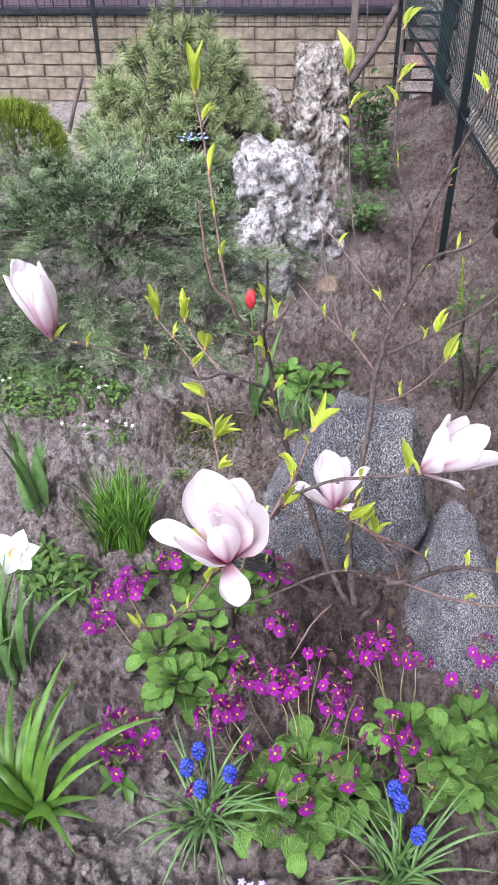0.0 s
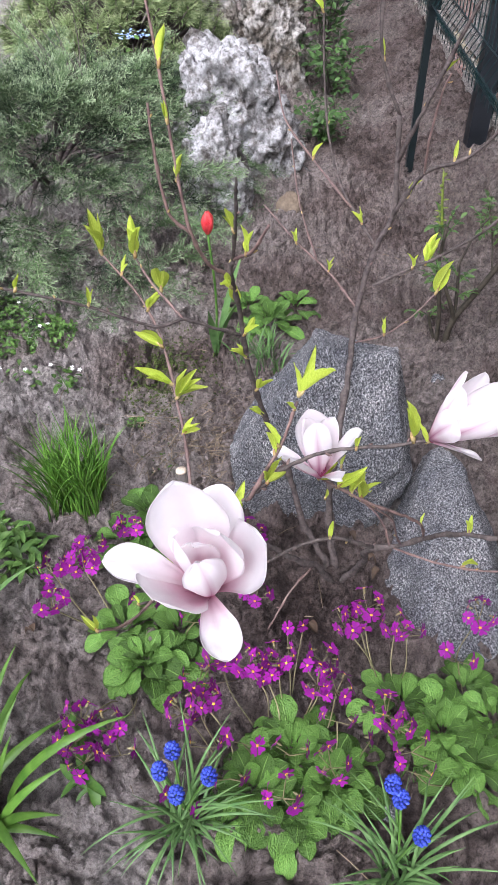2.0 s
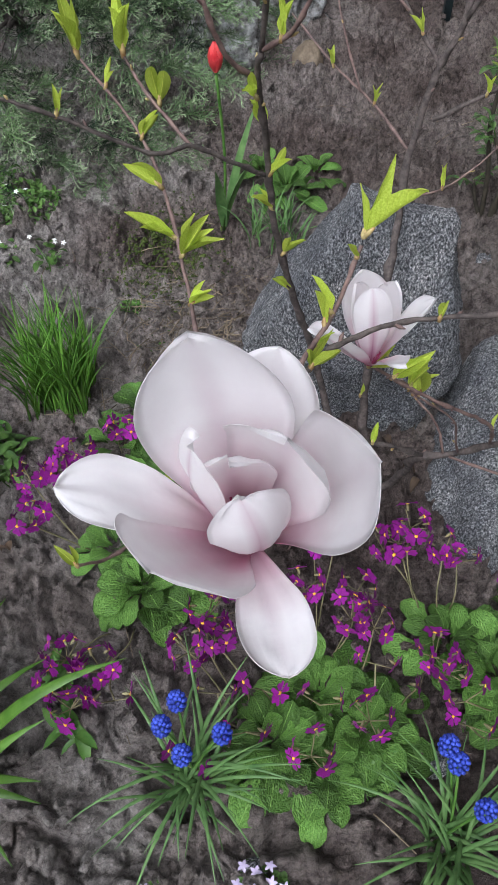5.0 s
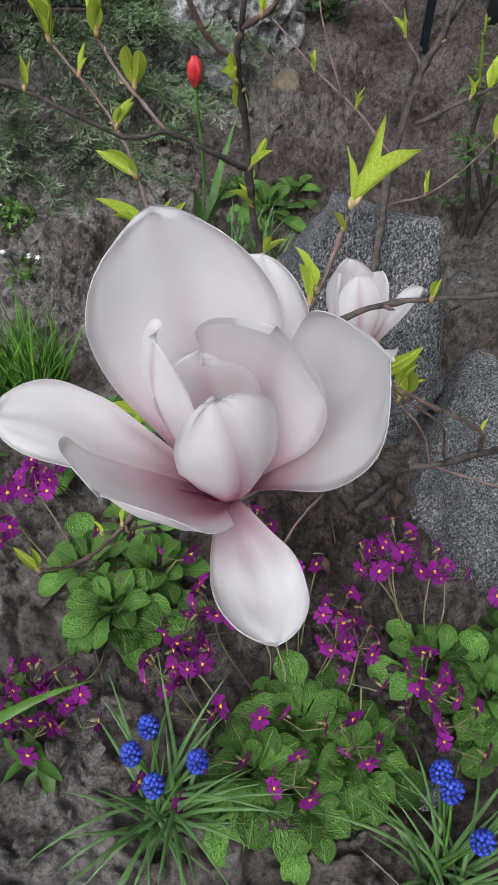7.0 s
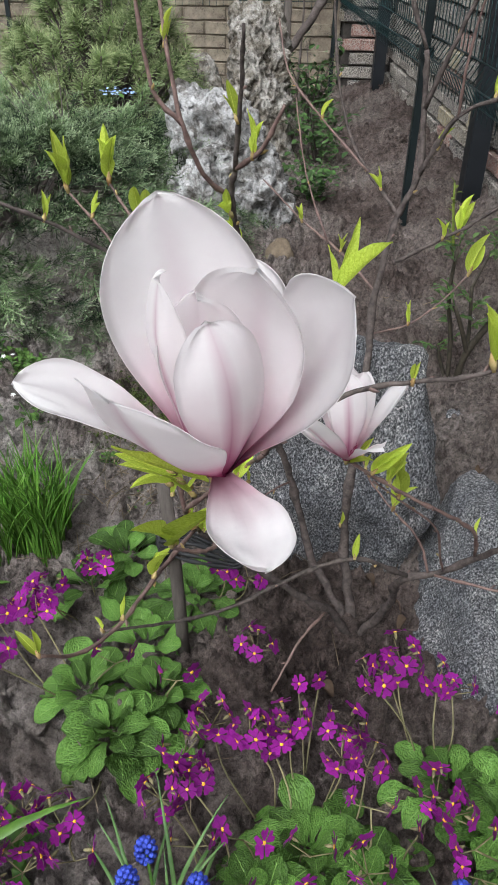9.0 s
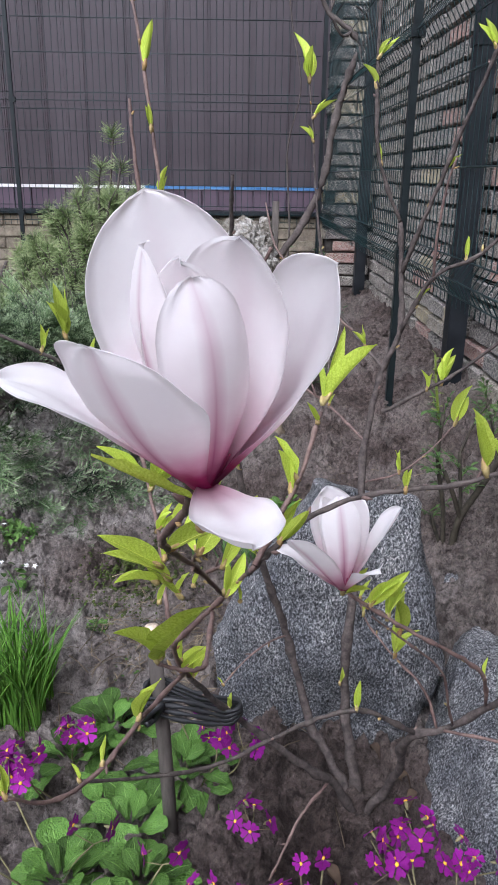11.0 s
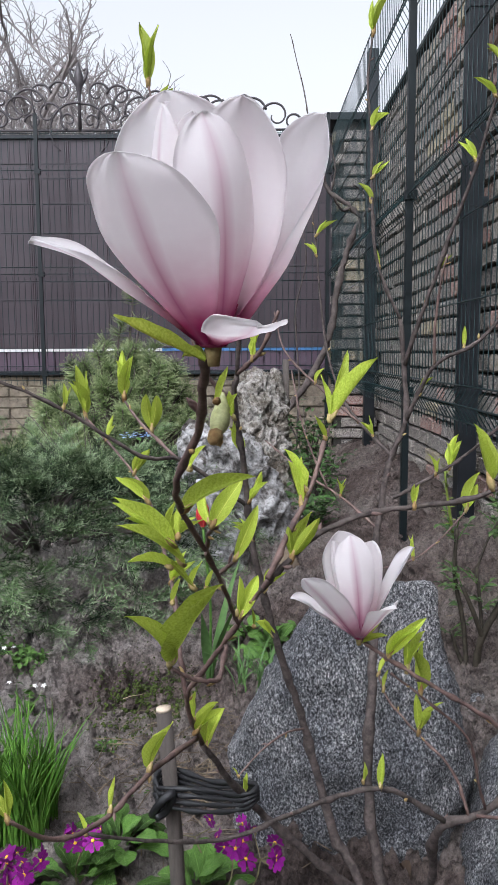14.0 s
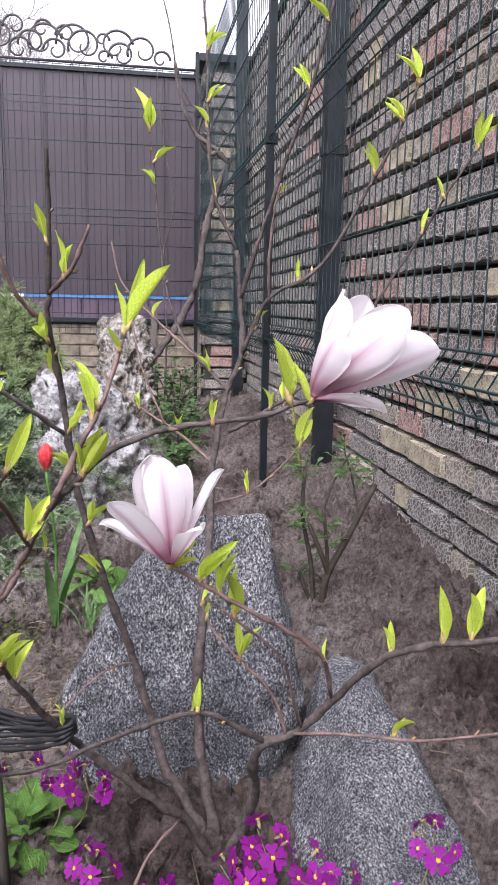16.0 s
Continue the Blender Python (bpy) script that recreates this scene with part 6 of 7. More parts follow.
# ---- primroses ----
def floret(seed):
    """Five notched petals round +z with a yellow eye, 1 across."""
    rng, s = random.Random(seed), Shape()
    for k in range(5):
        a = k * math.tau / 5 + rng.uniform(-0.1, 0.1)
        c, sn, lift = math.cos(a), math.sin(a), rng.uniform(-0.06, 0.10)
        curl = rng.uniform(-0.14, 0.06)
        pts = [(0.04, 0, 0), (0.18, -0.11, 0.01), (0.40, -0.235, lift + curl), (0.51, -0.125, lift + curl), (0.41, 0, lift - 0.02), (0.51, 0.125, lift), (0.40, 0.235, lift), (0.18, 0.11, 0.01), (0.30, 0, lift * 0.6 - 0.03)]
        v = [(x * c - y * sn, x * sn + y * c, z + 0.004 * k) for x, y, z in pts]
        s.add(v, [(0, 1, 8, 7), (1, 2, 3, 8), (8, 3, 4, 5), (7, 8, 5, 6)])
    s.tube([(0, 0, -0.02), (0, 0, 0.02)], [0.10, 0.07], 8, 1)
    s.tube([(0, 0, -0.34), (0, 0, -0.18), (0, 0, -0.03)], [0.03, 0.08, 0.055], 5, 2)
    return s.mesh("flower", PRIMROSE, YELLOW, PALE_STALK)


FLORETS = [floret(k) for k in range(4)]


def primrose(label, rosettes, umbels, seed, group="primroses"):
    """Clump of rosettes (x, y, leaves, radius) with flower heads at (x, y, z, florets)."""
    rng = random.Random(seed)
    p = thing("primrose", label, "flowering plant", (rosettes[0][0], rosettes[0][1], hill(rosettes[0][0], rosettes[0][1])), group)
    off = p.location
    for x, y, n, radius in rosettes:
        for k in range(n):
            t = k / n
            a = k * 2.399 + rng.uniform(-0.3, 0.3)
            size = radius * (0.58 + 0.44 * t) * rng.uniform(0.8, 1.15)
            e = radians(76 - 74 * t + rng.uniform(-15, 15))
            d = (math.cos(a) * math.cos(e), math.sin(a) * math.cos(e), math.sin(e))
            q = Vector((x + math.cos(a) * 0.022 * (0.2 + t), y + math.sin(a) * 0.022 * (0.2 + t), hill(x, y) + 0.012 + 0.020 * (1 - t))) - off
            part("leaf", PRIM_LEAVES[rng.randrange(8)], p, m=aim(q, d, rng.uniform(-0.35, 0.35), size))
    for x, y, z, n in umbels:
        z -= 0.016
        rx, ry, *_ = min(rosettes, key=lambda r: (r[0] - x) ** 2 + (r[1] - y) ** 2)
        near = 0.35 + 0.25 * rng.random()
        foot, head = Vector((rx + (x - rx) * near + rng.uniform(-0.015, 0.015), ry + (y - ry) * near + rng.uniform(-0.015, 0.015), 0.005)), Vector((x, y, z - 0.016))
        s = Shape().tube(curve([foot - off, foot.lerp(head, 0.5) + Vector((rng.uniform(-0.012, 0.012), rng.uniform(-0.012, 0.012), 0.004)) - off, head - off], 8), 0.0011, 5)
        n += 2 if n > 2 else 0
        for k in range(n):
            a = k * math.tau / n + rng.uniform(-0.5, 0.5)
            q = Vector((x + math.cos(a) * 0.021, y + math.sin(a) * 0.021, z + rng.uniform(-0.010, 0.012))) if n > 1 else Vector((x, y, z))
            s.tube([head - off, q - off - Vector((0, 0, 0.012))], 0.0008, 4)
            d = Vector((math.cos(a) + rng.uniform(-0.5, 0.5), math.sin(a) - 0.25 + rng.uniform(-0.5, 0.5), rng.uniform(-0.25, 0.8)))
            m = Matrix.Translation(q - off) @ d.to_track_quat("Z", "Y").to_matrix().to_4x4() @ Matrix.Rotation(rng.uniform(0, 6), 4, "Z") @ Matrix.Scale(rng.uniform(0.021, 0.029), 4)
            part("flower", FLORETS[rng.randrange(4)], p, m=m)
        part("flower_stalk", s, p, PALE_STALK)
    return p


primrose("clump of green primrose leaves with purple flowers beside a stake", [(0.070, 0.845, 36, 0.072), (0.12, 0.90, 22, 0.066), (0.03, 0.905, 18, 0.064), (0.095, 0.98, 14, 0.058), (0.05, 1.15, 18, 0.066), (0.005, 1.09, 14, 0.062), (0.15, 1.08, 14, 0.066)],
         [(-0.031, 1.007, 0.12, 5), (-0.09, 0.967, 0.115, 5), (-0.079, 0.902, 0.11, 4), (-0.039, 0.971, 0.125, 5), (0.024, 1.055, 0.12, 4), (-0.06, 0.99, 0.11, 5), (0.07, 0.90, 0.115, 2), (0.145, 0.887, 0.10, 2), (-0.004, 0.727, 0.09, 5), (0.038, 0.715, 0.09, 4), (0.007, 0.674, 0.075, 3), (0.057, 0.683, 0.08, 2), (-0.01, 0.70, 0.08, 4)], 1)
primrose("wide clump of crinkled primrose leaves with purple flowers", [(0.245, 0.645, 34, 0.070), (0.345, 0.665, 34, 0.070), (0.295, 0.70, 26, 0.068), (0.30, 0.615, 16, 0.06)],
         [(0.17, 0.74, 0.12, 5), (0.141, 0.728, 0.115, 5), (0.19, 0.815, 0.115, 5), (0.16, 0.77, 0.12, 5), (0.226, 0.686, 0.115, 2), (0.209, 0.64, 0.11, 2), (0.29, 0.668, 0.12, 2), (0.233, 0.796, 0.12, 5), (0.277, 0.81, 0.12, 5), (0.255, 0.79, 0.12, 5), (0.331, 0.772, 0.12, 5), (0.356, 0.719, 0.115, 2), (0.29, 0.856, 0.12, 1), (0.313, 0.858, 0.125, 1), (0.341, 0.81, 0.12, 3), (0.343, 0.652, 0.12, 3), (0.279, 0.616, 0.11, 3), (0.397, 0.688, 0.118, 1), (0.176, 0.682, 0.11, 2), (0.148, 0.61, 0.09, 2), (0.358, 0.764, 0.115, 4)], 2)
primrose("clump of pale green primrose leaves with purple flowers by granite", [(0.515, 0.735, 34, 0.066), (0.595, 0.755, 30, 0.066), (0.46, 0.775, 20, 0.06), (0.56, 0.80, 16, 0.062), (0.545, 0.69, 14, 0.06)],
         [(0.398, 0.876, 0.125, 4), (0.379, 0.868, 0.12, 3), (0.413, 0.894, 0.135, 4), (0.453, 0.862, 0.12, 3), (0.471, 0.858, 0.115, 2), (0.584, 0.883, 0.125, 5), (0.425, 0.729, 0.115, 4), (0.436, 0.711, 0.115, 3), (0.454, 0.68, 0.11, 2), (0.455, 0.654, 0.105, 2), (0.543, 0.819, 0.11, 2)], 3)
primrose("small primrose between stake and stone with purple flowers", [(0.165, 1.07, 12, 0.06)], [(0.233, 1.062, 0.10, 4), (0.20, 1.075, 0.10, 3), (0.243, 0.951, 0.08, 3), (0.15, 1.12, 0.09, 2)], 4)
primrose("leafy green perennial without flowers by the juniper", [(0.27, 1.80, 22, 0.075), (0.22, 1.86, 16, 0.07), (0.33, 1.87, 16, 0.07)], [], 6, "")


# ---- bulbs and strap leaves ----
def straps(name, label, category, base_at, n, length, width, seed, mat, lean=0.6, spread=0.02, fold=0.5, keep=None, rise=1.0, group=""):
    """A tuft of strap leaves, each a part."""
    rng = random.Random(seed)
    p = thing(name, label, category, (base_at[0], base_at[1], hill(*base_at)), group)
    for k in range(n):
        a = rng.uniform(0, math.tau) if keep is None else radians(rng.uniform(*keep))
        l, e = length * rng.uniform(0.6, 1.1), lean * rng.uniform(0.5, 1.5)
        q = Vector((rng.uniform(-spread, spread), rng.uniform(-spread, spread), -0.005))
        pts, wd = [], []
        for i in range(10):
            t = i / 9
            ang = radians(88) * rise - e * t * 1.9
            pts.append(q.copy())
            wd.append(width * (0.7 + 0.5 * math.sin(math.pi * min(1, t * 1.1))) * (1 - t ** 5) + 0.0004)
            q = q + Vector((math.cos(a) * math.cos(ang), math.sin(a) * math.cos(ang), math.sin(ang))) * (l / 9)
        part("leaf", Shape().strip(pts, wd, Vector((-math.sin(a), math.cos(a), 0.1)), fold=fold), p, mat)
    return p


def muscari(place, heads, seed):
    p = straps("grape_hyacinth", "grape hyacinth with cobalt blue flower heads and narrow leaves", "flowering plant", place, 56, 0.18, 0.0034, seed, BLUE_BLADE, 0.95, 0.02, 0.7, group="grape hyacinths")
    rng, off = random.Random(seed), p.location
    for x, y, z in heads:
        top = Vector((x, y, z)) - off
        foot = Vector((rng.uniform(-0.015, 0.015), rng.uniform(-0.015, 0.015), 0))
        stalk = part("stalk", Shape().tube(curve([foot, foot.lerp(top, 0.6) + Vector((0, 0, 0.01)), top], 7), 0.0016, 5), p, BLADE)
        s = Shape()
        for k in range(46):
            t = k / 46
            a, r = k * 2.399, 0.0085 * math.sin(math.pi * (0.015 + 0.93 * t)) ** 0.6
            c = top + Vector((math.cos(a) * r, math.sin(a) * r, 0.016 - 0.031 * t))
            o = Vector((math.cos(a), math.sin(a), 0.1)) * 0.0028
            s.tube([c - o * 0.6, c, c + o * 0.9], [0.0013, 0.0031, 0.0017], 5)
        part("flower_head", s, p, MUSCARI)


muscari((0.150, 0.60), [(0.136, 0.653, 0.128), (0.122, 0.628, 0.125), (0.145, 0.601, 0.120), (0.185, 0.620, 0.130)], 5)
muscari((0.425, 0.545), [(0.413, 0.612, 0.135), (0.422, 0.597, 0.128), (0.440, 0.553, 0.132)], 6)
straps("daylily", "daylily with broad arching bright green leaves", "plant", (-0.115, 0.60), 22, 0.30, 0.0125, 7, leaf_material("daylily_leaf", (0.042, 0.105, 0.013), (0.10, 0.195, 0.03), 0.35, 0.25), 0.85, 0.025, 0.55)
straps("chives", "dense tuft of thin dark green chives", "plant", (-0.105, 1.205), 240, 0.185, 0.0032, 8, leaf_material("chive_leaf", (0.045, 0.13, 0.015), (0.13, 0.25, 0.04), 0.4, 0.15), 0.34, 0.05, 0.9)
straps("tulip_leaves", "bluish green tulip leaves growing from bare soil", "plant", (-0.335, 1.31), 7, 0.23, 0.029, 9, BLUE_BLADE, 0.26, 0.035, 0.6)
straps("pinks", "tuft of thin blue-grey carnation leaves", "plant", (0.245, 1.66), 60, 0.11, 0.0035, 10, BLUE_BLADE, 0.6, 0.05, 0.5)


def daffodil():
    p = straps("daffodil", "white daffodil with tall bluish green leaves", "flowering plant", (-0.235, 0.86), 16, 0.27, 0.013, 12, BLUE_BLADE, 0.42, 0.03, 0.5)
    off = p.location
    head = Vector((-0.219, 0.945, 0.216)) - off
    part("stalk", Shape().tube(curve([(0, 0, 0), (0.0, 0.02, 0.13), head + Vector((0, 0.012, -0.008))], 8), 0.003, 6), p, BLADE)
    flower = part("flower", Shape().tube([(0, 0, 0), (0, 0, 0.009), (0, 0, 0.013)], [0.005, 0.009, 0.011], 10, tip=False), p, plain("cream_cup", (0.80, 0.70, 0.38), 0.6), m=Matrix.Translation(head) @ Vector((0.3, -0.8, 0.5)).to_track_quat("Z", "Y").to_matrix().to_4x4())
    for k in range(6):
        a = k * math.tau / 6
        part("petal", leaf_shape(0.042, 0.032, 0.2, 0.4, 0.04, 0.8, 90 + k).mesh("petal", WHITE_PETAL), flower, m=aim((0, 0, 0), (math.cos(a), math.sin(a), 0.15)))


daffodil()


def tulip():
    p = thing("tulip", "single closed red tulip with broad leaves", "flowering plant", (0.14, 1.70, hill(0.14, 1.70)))
    part("stalk", Shape().tube(curve([(0, 0, -0.01), (0.004, -0.01, 0.16), (-0.008, -0.03, 0.325)], 9), 0.0028, 6), p, BLADE)
    flower = part("flower", Shape().tube([(0, 0, -0.004), (0, 0, 0.004)], [0.003, 0.005], 7), p, BLADE, m=Matrix.Translation((-0.008, -0.03, 0.325)))
    for k in range(6):
        a = k * math.tau / 6
        part("petal", petal(math.degrees(a), (math.cos(a) * 0.003, math.sin(a) * 0.003, 0.046 + 0.003 * (k % 2)), 0.017, 0.029, 1.1, k).mesh("petal", TULIP, TULIP), flower)
    for a, l, w in ((0.7, 0.24, 0.022), (4.6, 0.17, 0.020), (5.6, 0.19, 0.018)):
        pts = [Vector((math.cos(a) * 0.06 * t * (0.4 + t), math.sin(a) * 0.06 * t * (0.4 + t), l * t)) for t in [i / 9 for i in range(10)]]
        part("leaf", Shape().strip(pts, [w * math.sin(math.pi * (0.15 + 0.85 * i / 9)) + 0.001 for i in range(10)], Vector((-math.sin(a), math.cos(a), 0)), fold=0.6), p, BLUE_BLADE)


tulip()


def phlox(place, n, radius, seed, label):
    rng = random.Random(seed)
    p = thing("creeping_phlox", label, "flowering plant", (*place, hill(*place)), "creeping phlox")
    cloud = Cloud()
    t = template(SMALL_LEAF)
    for k in range(n * 10):
        a, r = rng.uniform(0, math.tau), radius * math.sqrt(rng.random())
        cloud.add(t, aim((math.cos(a) * r, math.sin(a) * r, 0.008), (rng.uniform(-1, 1), rng.uniform(-1, 1), rng.uniform(0.2, 1)), 0, 0.011))
    part("leaves", cloud.mesh("leaves", HERB), p)
    for k in range(n):
        a, r = k * 2.399, radius * math.sqrt((k + 0.5) / n)
        s = Shape()
        for i in range(5):
            b = i * math.tau / 5
            add_leaf(s, SMALL_LEAF, aim((0, 0, 0), (math.cos(b), math.sin(b), 0.1), 0, 0.0072))
        part("flower", s, p, LILAC, m=Matrix.Translation((math.cos(a) * r, math.sin(a) * r, 0.026 + rng.uniform(0, 0.008))) @ Matrix.Rotation(rng.uniform(-0.5, 0.5), 4, "X"))


phlox((0.228, 0.492), 15, 0.034, 1, "low cushion of pale lilac creeping phlox flowers")
phlox((0.118, 0.490), 3, 0.016, 2, "few pale lilac creeping phlox flowers on soil")
phlox((0.095, 0.455), 7, 0.035, 3, "low cushion of pale lilac creeping phlox flowers")


def leafy(name, label, category, place, n, rx, ry, h, size, seed, mat, stems=0, shape=HERB_LEAF, group="", flowers=0, bloom=None):
    """Low plant or small shrub of many leaves on thin stems."""
    rng = random.Random(seed)
    p = thing(name, label, category, (*place, hill(*place)), group)
    cloud, t = Cloud(), template(shape)
    ends = []
    if stems:
        for k in range(stems):
            a = k * 2.399
            e = Vector((math.cos(a) * rx * rng.uniform(0.4, 1), math.sin(a) * ry * rng.uniform(0.4, 1), h * rng.uniform(0.7, 1.05)))
            pts = curve([(rng.uniform(-0.01, 0.01), rng.uniform(-0.01, 0.01), -0.02), (e.x * 0.4, e.y * 0.4, e.z * 0.5), e], 9)
            ends.append(pts)
            part("stem", Shape().tube(pts, [0.0045 * max(0.35, h / 0.4) * (1 - 0.07 * i) for i in range(9)], 6), p, VINE_BARK if h > 0.2 else BLADE)
    for k in range(n):
        if ends:
            line = rng.choice(ends)
            q = line[rng.randint(3, 8)] + Vector((rng.uniform(-1, 1), rng.uniform(-1, 1), rng.uniform(-0.7, 0.7))) * size * 1.3
        else:
            a, r = rng.uniform(0, math.tau), math.sqrt(rng.random())
            q = Vector((math.cos(a) * r * rx, math.sin(a) * r * ry, h * rng.random() * (1 - 0.5 * r)))
        q.z = max(0.004, q.z)
        cloud.add(t, aim(q, (rng.uniform(-1, 1), rng.uniform(-1, 1), rng.uniform(-0.2, 0.8)), rng.uniform(-0.5, 0.5), size * rng.uniform(0.6, 1.2)))
    part("leaves", cloud.mesh("leaves", mat), p)
    if flowers:
        s = Shape()
        for i in range(5):
            b = i * math.tau / 5
            add_leaf(s, SMALL_LEAF, aim((0, 0, 0), (math.cos(b), math.sin(b), 0.2), 0, 0.006))
        me = s.mesh("flower", bloom)
        for k in range(flowers):
            a, r = rng.uniform(0, math.tau), math.sqrt(rng.random())
            part("flower", me, p, m=Matrix.Translation((math.cos(a) * r * rx, math.sin(a) * r * ry, h + rng.uniform(0, 0.02))) @ Matrix.Rotation(rng.uniform(-0.5, 0.5), 4, "X"))
    return p


NARROW_LEAF = leaf_shape(1.0, 0.34, 0.25, 0.8, 0.05, 0.9, 52, 2, 5)
OVAL_LEAF = leaf_shape(1.0, 0.62, 0.15, 0.5, 0.04, 0.95, 53, 4, 6)


def rose_shrub(place):
    """Pruned rose: dark canes fanning from one foot, leaflets in fives near their tops."""
    rng = random.Random(31)
    p = thing("rose_shrub", "young pruned rose shrub with dark canes and small leaves", "shrub", (*place, hill(*place)))
    canes = (([(0.012, 0, -0.03), (0.022, 0.0, 0.06), (0.062, -0.01, 0.15), (0.115, -0.02, 0.27)], 0.0088, 0), ([(-0.006, 0, -0.02), (-0.012, 0.01, 0.09), (-0.034, 0.01, 0.20), (-0.030, 0.015, 0.30)], 0.0058, 9),
             ([(0.026, 0, 0.065), (0.004, -0.008, 0.12), (-0.024, -0.012, 0.182)], 0.0062, 3), ([(0.024, 0, 0.075), (0.022, 0.01, 0.13), (0.012, 0.012, 0.215)], 0.0050, 7),
             ([(0.012, 0.012, 0.21), (0.040, 0.03, 0.27), (0.075, 0.04, 0.325)], 0.0030, 8), ([(0.0, 0.012, -0.02), (-0.022, 0.02, 0.03), (-0.036, 0.02, 0.075)], 0.0052, 3),
             ([(0.085, -0.01, 0.20), (0.080, 0.02, 0.26), (0.062, 0.035, 0.33)], 0.0026, 8))
    leaves, t = Cloud(), template(ROSE_LEAFLET)
    for pts, r, n in canes:
        line = curve(pts, 10)
        part("cane", Shape().tube(line, [r * (1 - 0.035 * i) for i in range(10)], 7), p, CANE)
        for k in range(n):
            q = line[rng.randint(4, 9)]
            d = Vector((rng.uniform(-1, 1), rng.uniform(-1, 1), rng.uniform(-0.1, 0.9))).normalized()
            tip = q + d * rng.uniform(0.035, 0.065)
            part("leaf_stalk", Shape().tube([q, (q + tip) / 2 + Vector((0, 0, 0.004)), tip], [0.0012, 0.001, 0.0008], 4), p, BLADE)
            side = d.cross(Vector((0, 0, 1))).normalized()
            size = rng.uniform(0.014, 0.025)
            for at, e in ((1.0, d), (0.72, d + side), (0.72, d - side), (0.4, d + side * 1.3), (0.4, d - side * 1.3)):
                leaves.add(t, aim(q.lerp(tip, at), e + Vector((0, 0, rng.uniform(-0.35, 0.2))), rng.uniform(-0.4, 0.4), size * (0.75 + 0.25 * at)))
    part("leaves", leaves.mesh("leaves", ROSE_LEAF), p)
    shoot = part("shoot", Shape().tube(curve([(-0.040, 0.012, 0.29), (-0.052, 0.012, 0.36), (-0.060, 0.014, 0.425)], 8), [0.0034 - 0.0002 * i for i in range(8)], 6), p, SHOOT, label="yellow-green young shoot")
    tips = Cloud()
    for k in range(14):
        tips.add(t, aim((-0.046 - 0.001 * k, 0.012, 0.305 + 0.009 * k), (rng.uniform(-1, 1), rng.uniform(-1, 1), 0.5), 0, 0.017))
    part("young_leaves", tips.mesh("young_leaves", SHOOT), shoot)


ROSE_LEAFLET = leaf_shape(1.0, 0.50, 0.2, 0.6, 0.05, 0.9, 54, 2, 5)
CANE = rough_material("rose_cane", (0.020, 0.017, 0.012), (0.060, 0.050, 0.035), 40, 200, 0.7, 0.5, 0.001)
SHOOT = leaf_material("young_shoot", (0.12, 0.17, 0.03), (0.24, 0.29, 0.06), 0.45, 0.2, island=True, piece=0.3)
rose_shrub((0.687, 1.756))
leafy("hydrangea", "dark green leafy shrub beside the tall rock", "shrub", (0.53, 3.55), 300, 0.14, 0.36, 0.25, 0.034, 32, SHRUB_LEAF, 14, OVAL_LEAF)
leafy("hydrangea", "low dark green leafy shrub at the white rock", "shrub", (0.47, 3.02), 180, 0.12, 0.16, 0.14, 0.032, 46, SHRUB_LEAF, 9, OVAL_LEAF)
leafy("hydrangea", "dark green leafy shrub near the fence corner", "shrub", (0.56, 4.35), 240, 0.16, 0.3, 0.36, 0.040, 33, SHRUB_LEAF, 10, OVAL_LEAF)
leafy("ground_herb", "mat of small round green leaves under the juniper", "plant", (-0.44, 1.76), 1500, 0.20, 0.14, 0.045, 0.014, 34, HERB, 0, OVAL_LEAF, flowers=5, bloom=WHITE_PETAL, group="herbs")
leafy("ground_herb", "mat of small round green leaves at the juniper's foot", "plant", (-0.27, 1.73), 420, 0.07, 0.08, 0.035, 0.013, 35, HERB, 0, OVAL_LEAF, flowers=3, bloom=WHITE_PETAL, group="herbs")
leafy("ground_herb", "mat of small green leaves beside the juniper", "plant", (-0.70, 1.95), 700, 0.15, 0.18, 0.05, 0.015, 36, HERB, 0, OVAL_LEAF, group="herbs")
leafy("weed", "green weed rosette with toothed leaves", "plant", (-0.205, 1.07), 150, 0.07, 0.055, 0.06, 0.036, 37, HERB, 0, NARROW_LEAF, group="weeds")
leafy("weed", "green weed rosette in bare soil", "plant", (-0.27, 1.12), 90, 0.055, 0.045, 0.045, 0.030, 38, HERB, 0, NARROW_LEAF, group="weeds")
leafy("weed", "tall narrow green weed between flowers", "plant", (0.01, 0.66), 14, 0.012, 0.012, 0.03, 0.044, 39, BLADE, 0, NARROW_LEAF, group="weeds")
leafy("weed", "tiny green seedlings in bare soil", "plant", (-0.02, 1.43), 60, 0.02, 0.02, 0.02, 0.010, 40, HERB, 0, OVAL_LEAF, group="weeds")
leafy("weed", "tiny green seedlings in bare soil", "plant", (0.05, 1.33), 26, 0.05, 0.06, 0.012, 0.008, 43, HERB, 0, OVAL_LEAF, group="weeds")
leafy("weed", "small white-flowered weed in bare soil", "plant", (-0.19, 1.55), 26, 0.04, 0.03, 0.05, 0.02, 41, HERB, 3, flowers=4, bloom=WHITE_PETAL, group="weeds")
leafy("weed", "small white-flowered weed in bare soil", "plant", (-0.30, 1.58), 30, 0.05, 0.04, 0.03, 0.022, 44, HERB, 0, flowers=2, bloom=WHITE_PETAL, group="weeds")
leafy("weed", "narrow green weed at the bed's edge", "plant", (-0.02, 0.72), 16, 0.014, 0.014, 0.04, 0.042, 45, BLADE, 0, NARROW_LEAF, group="weeds")
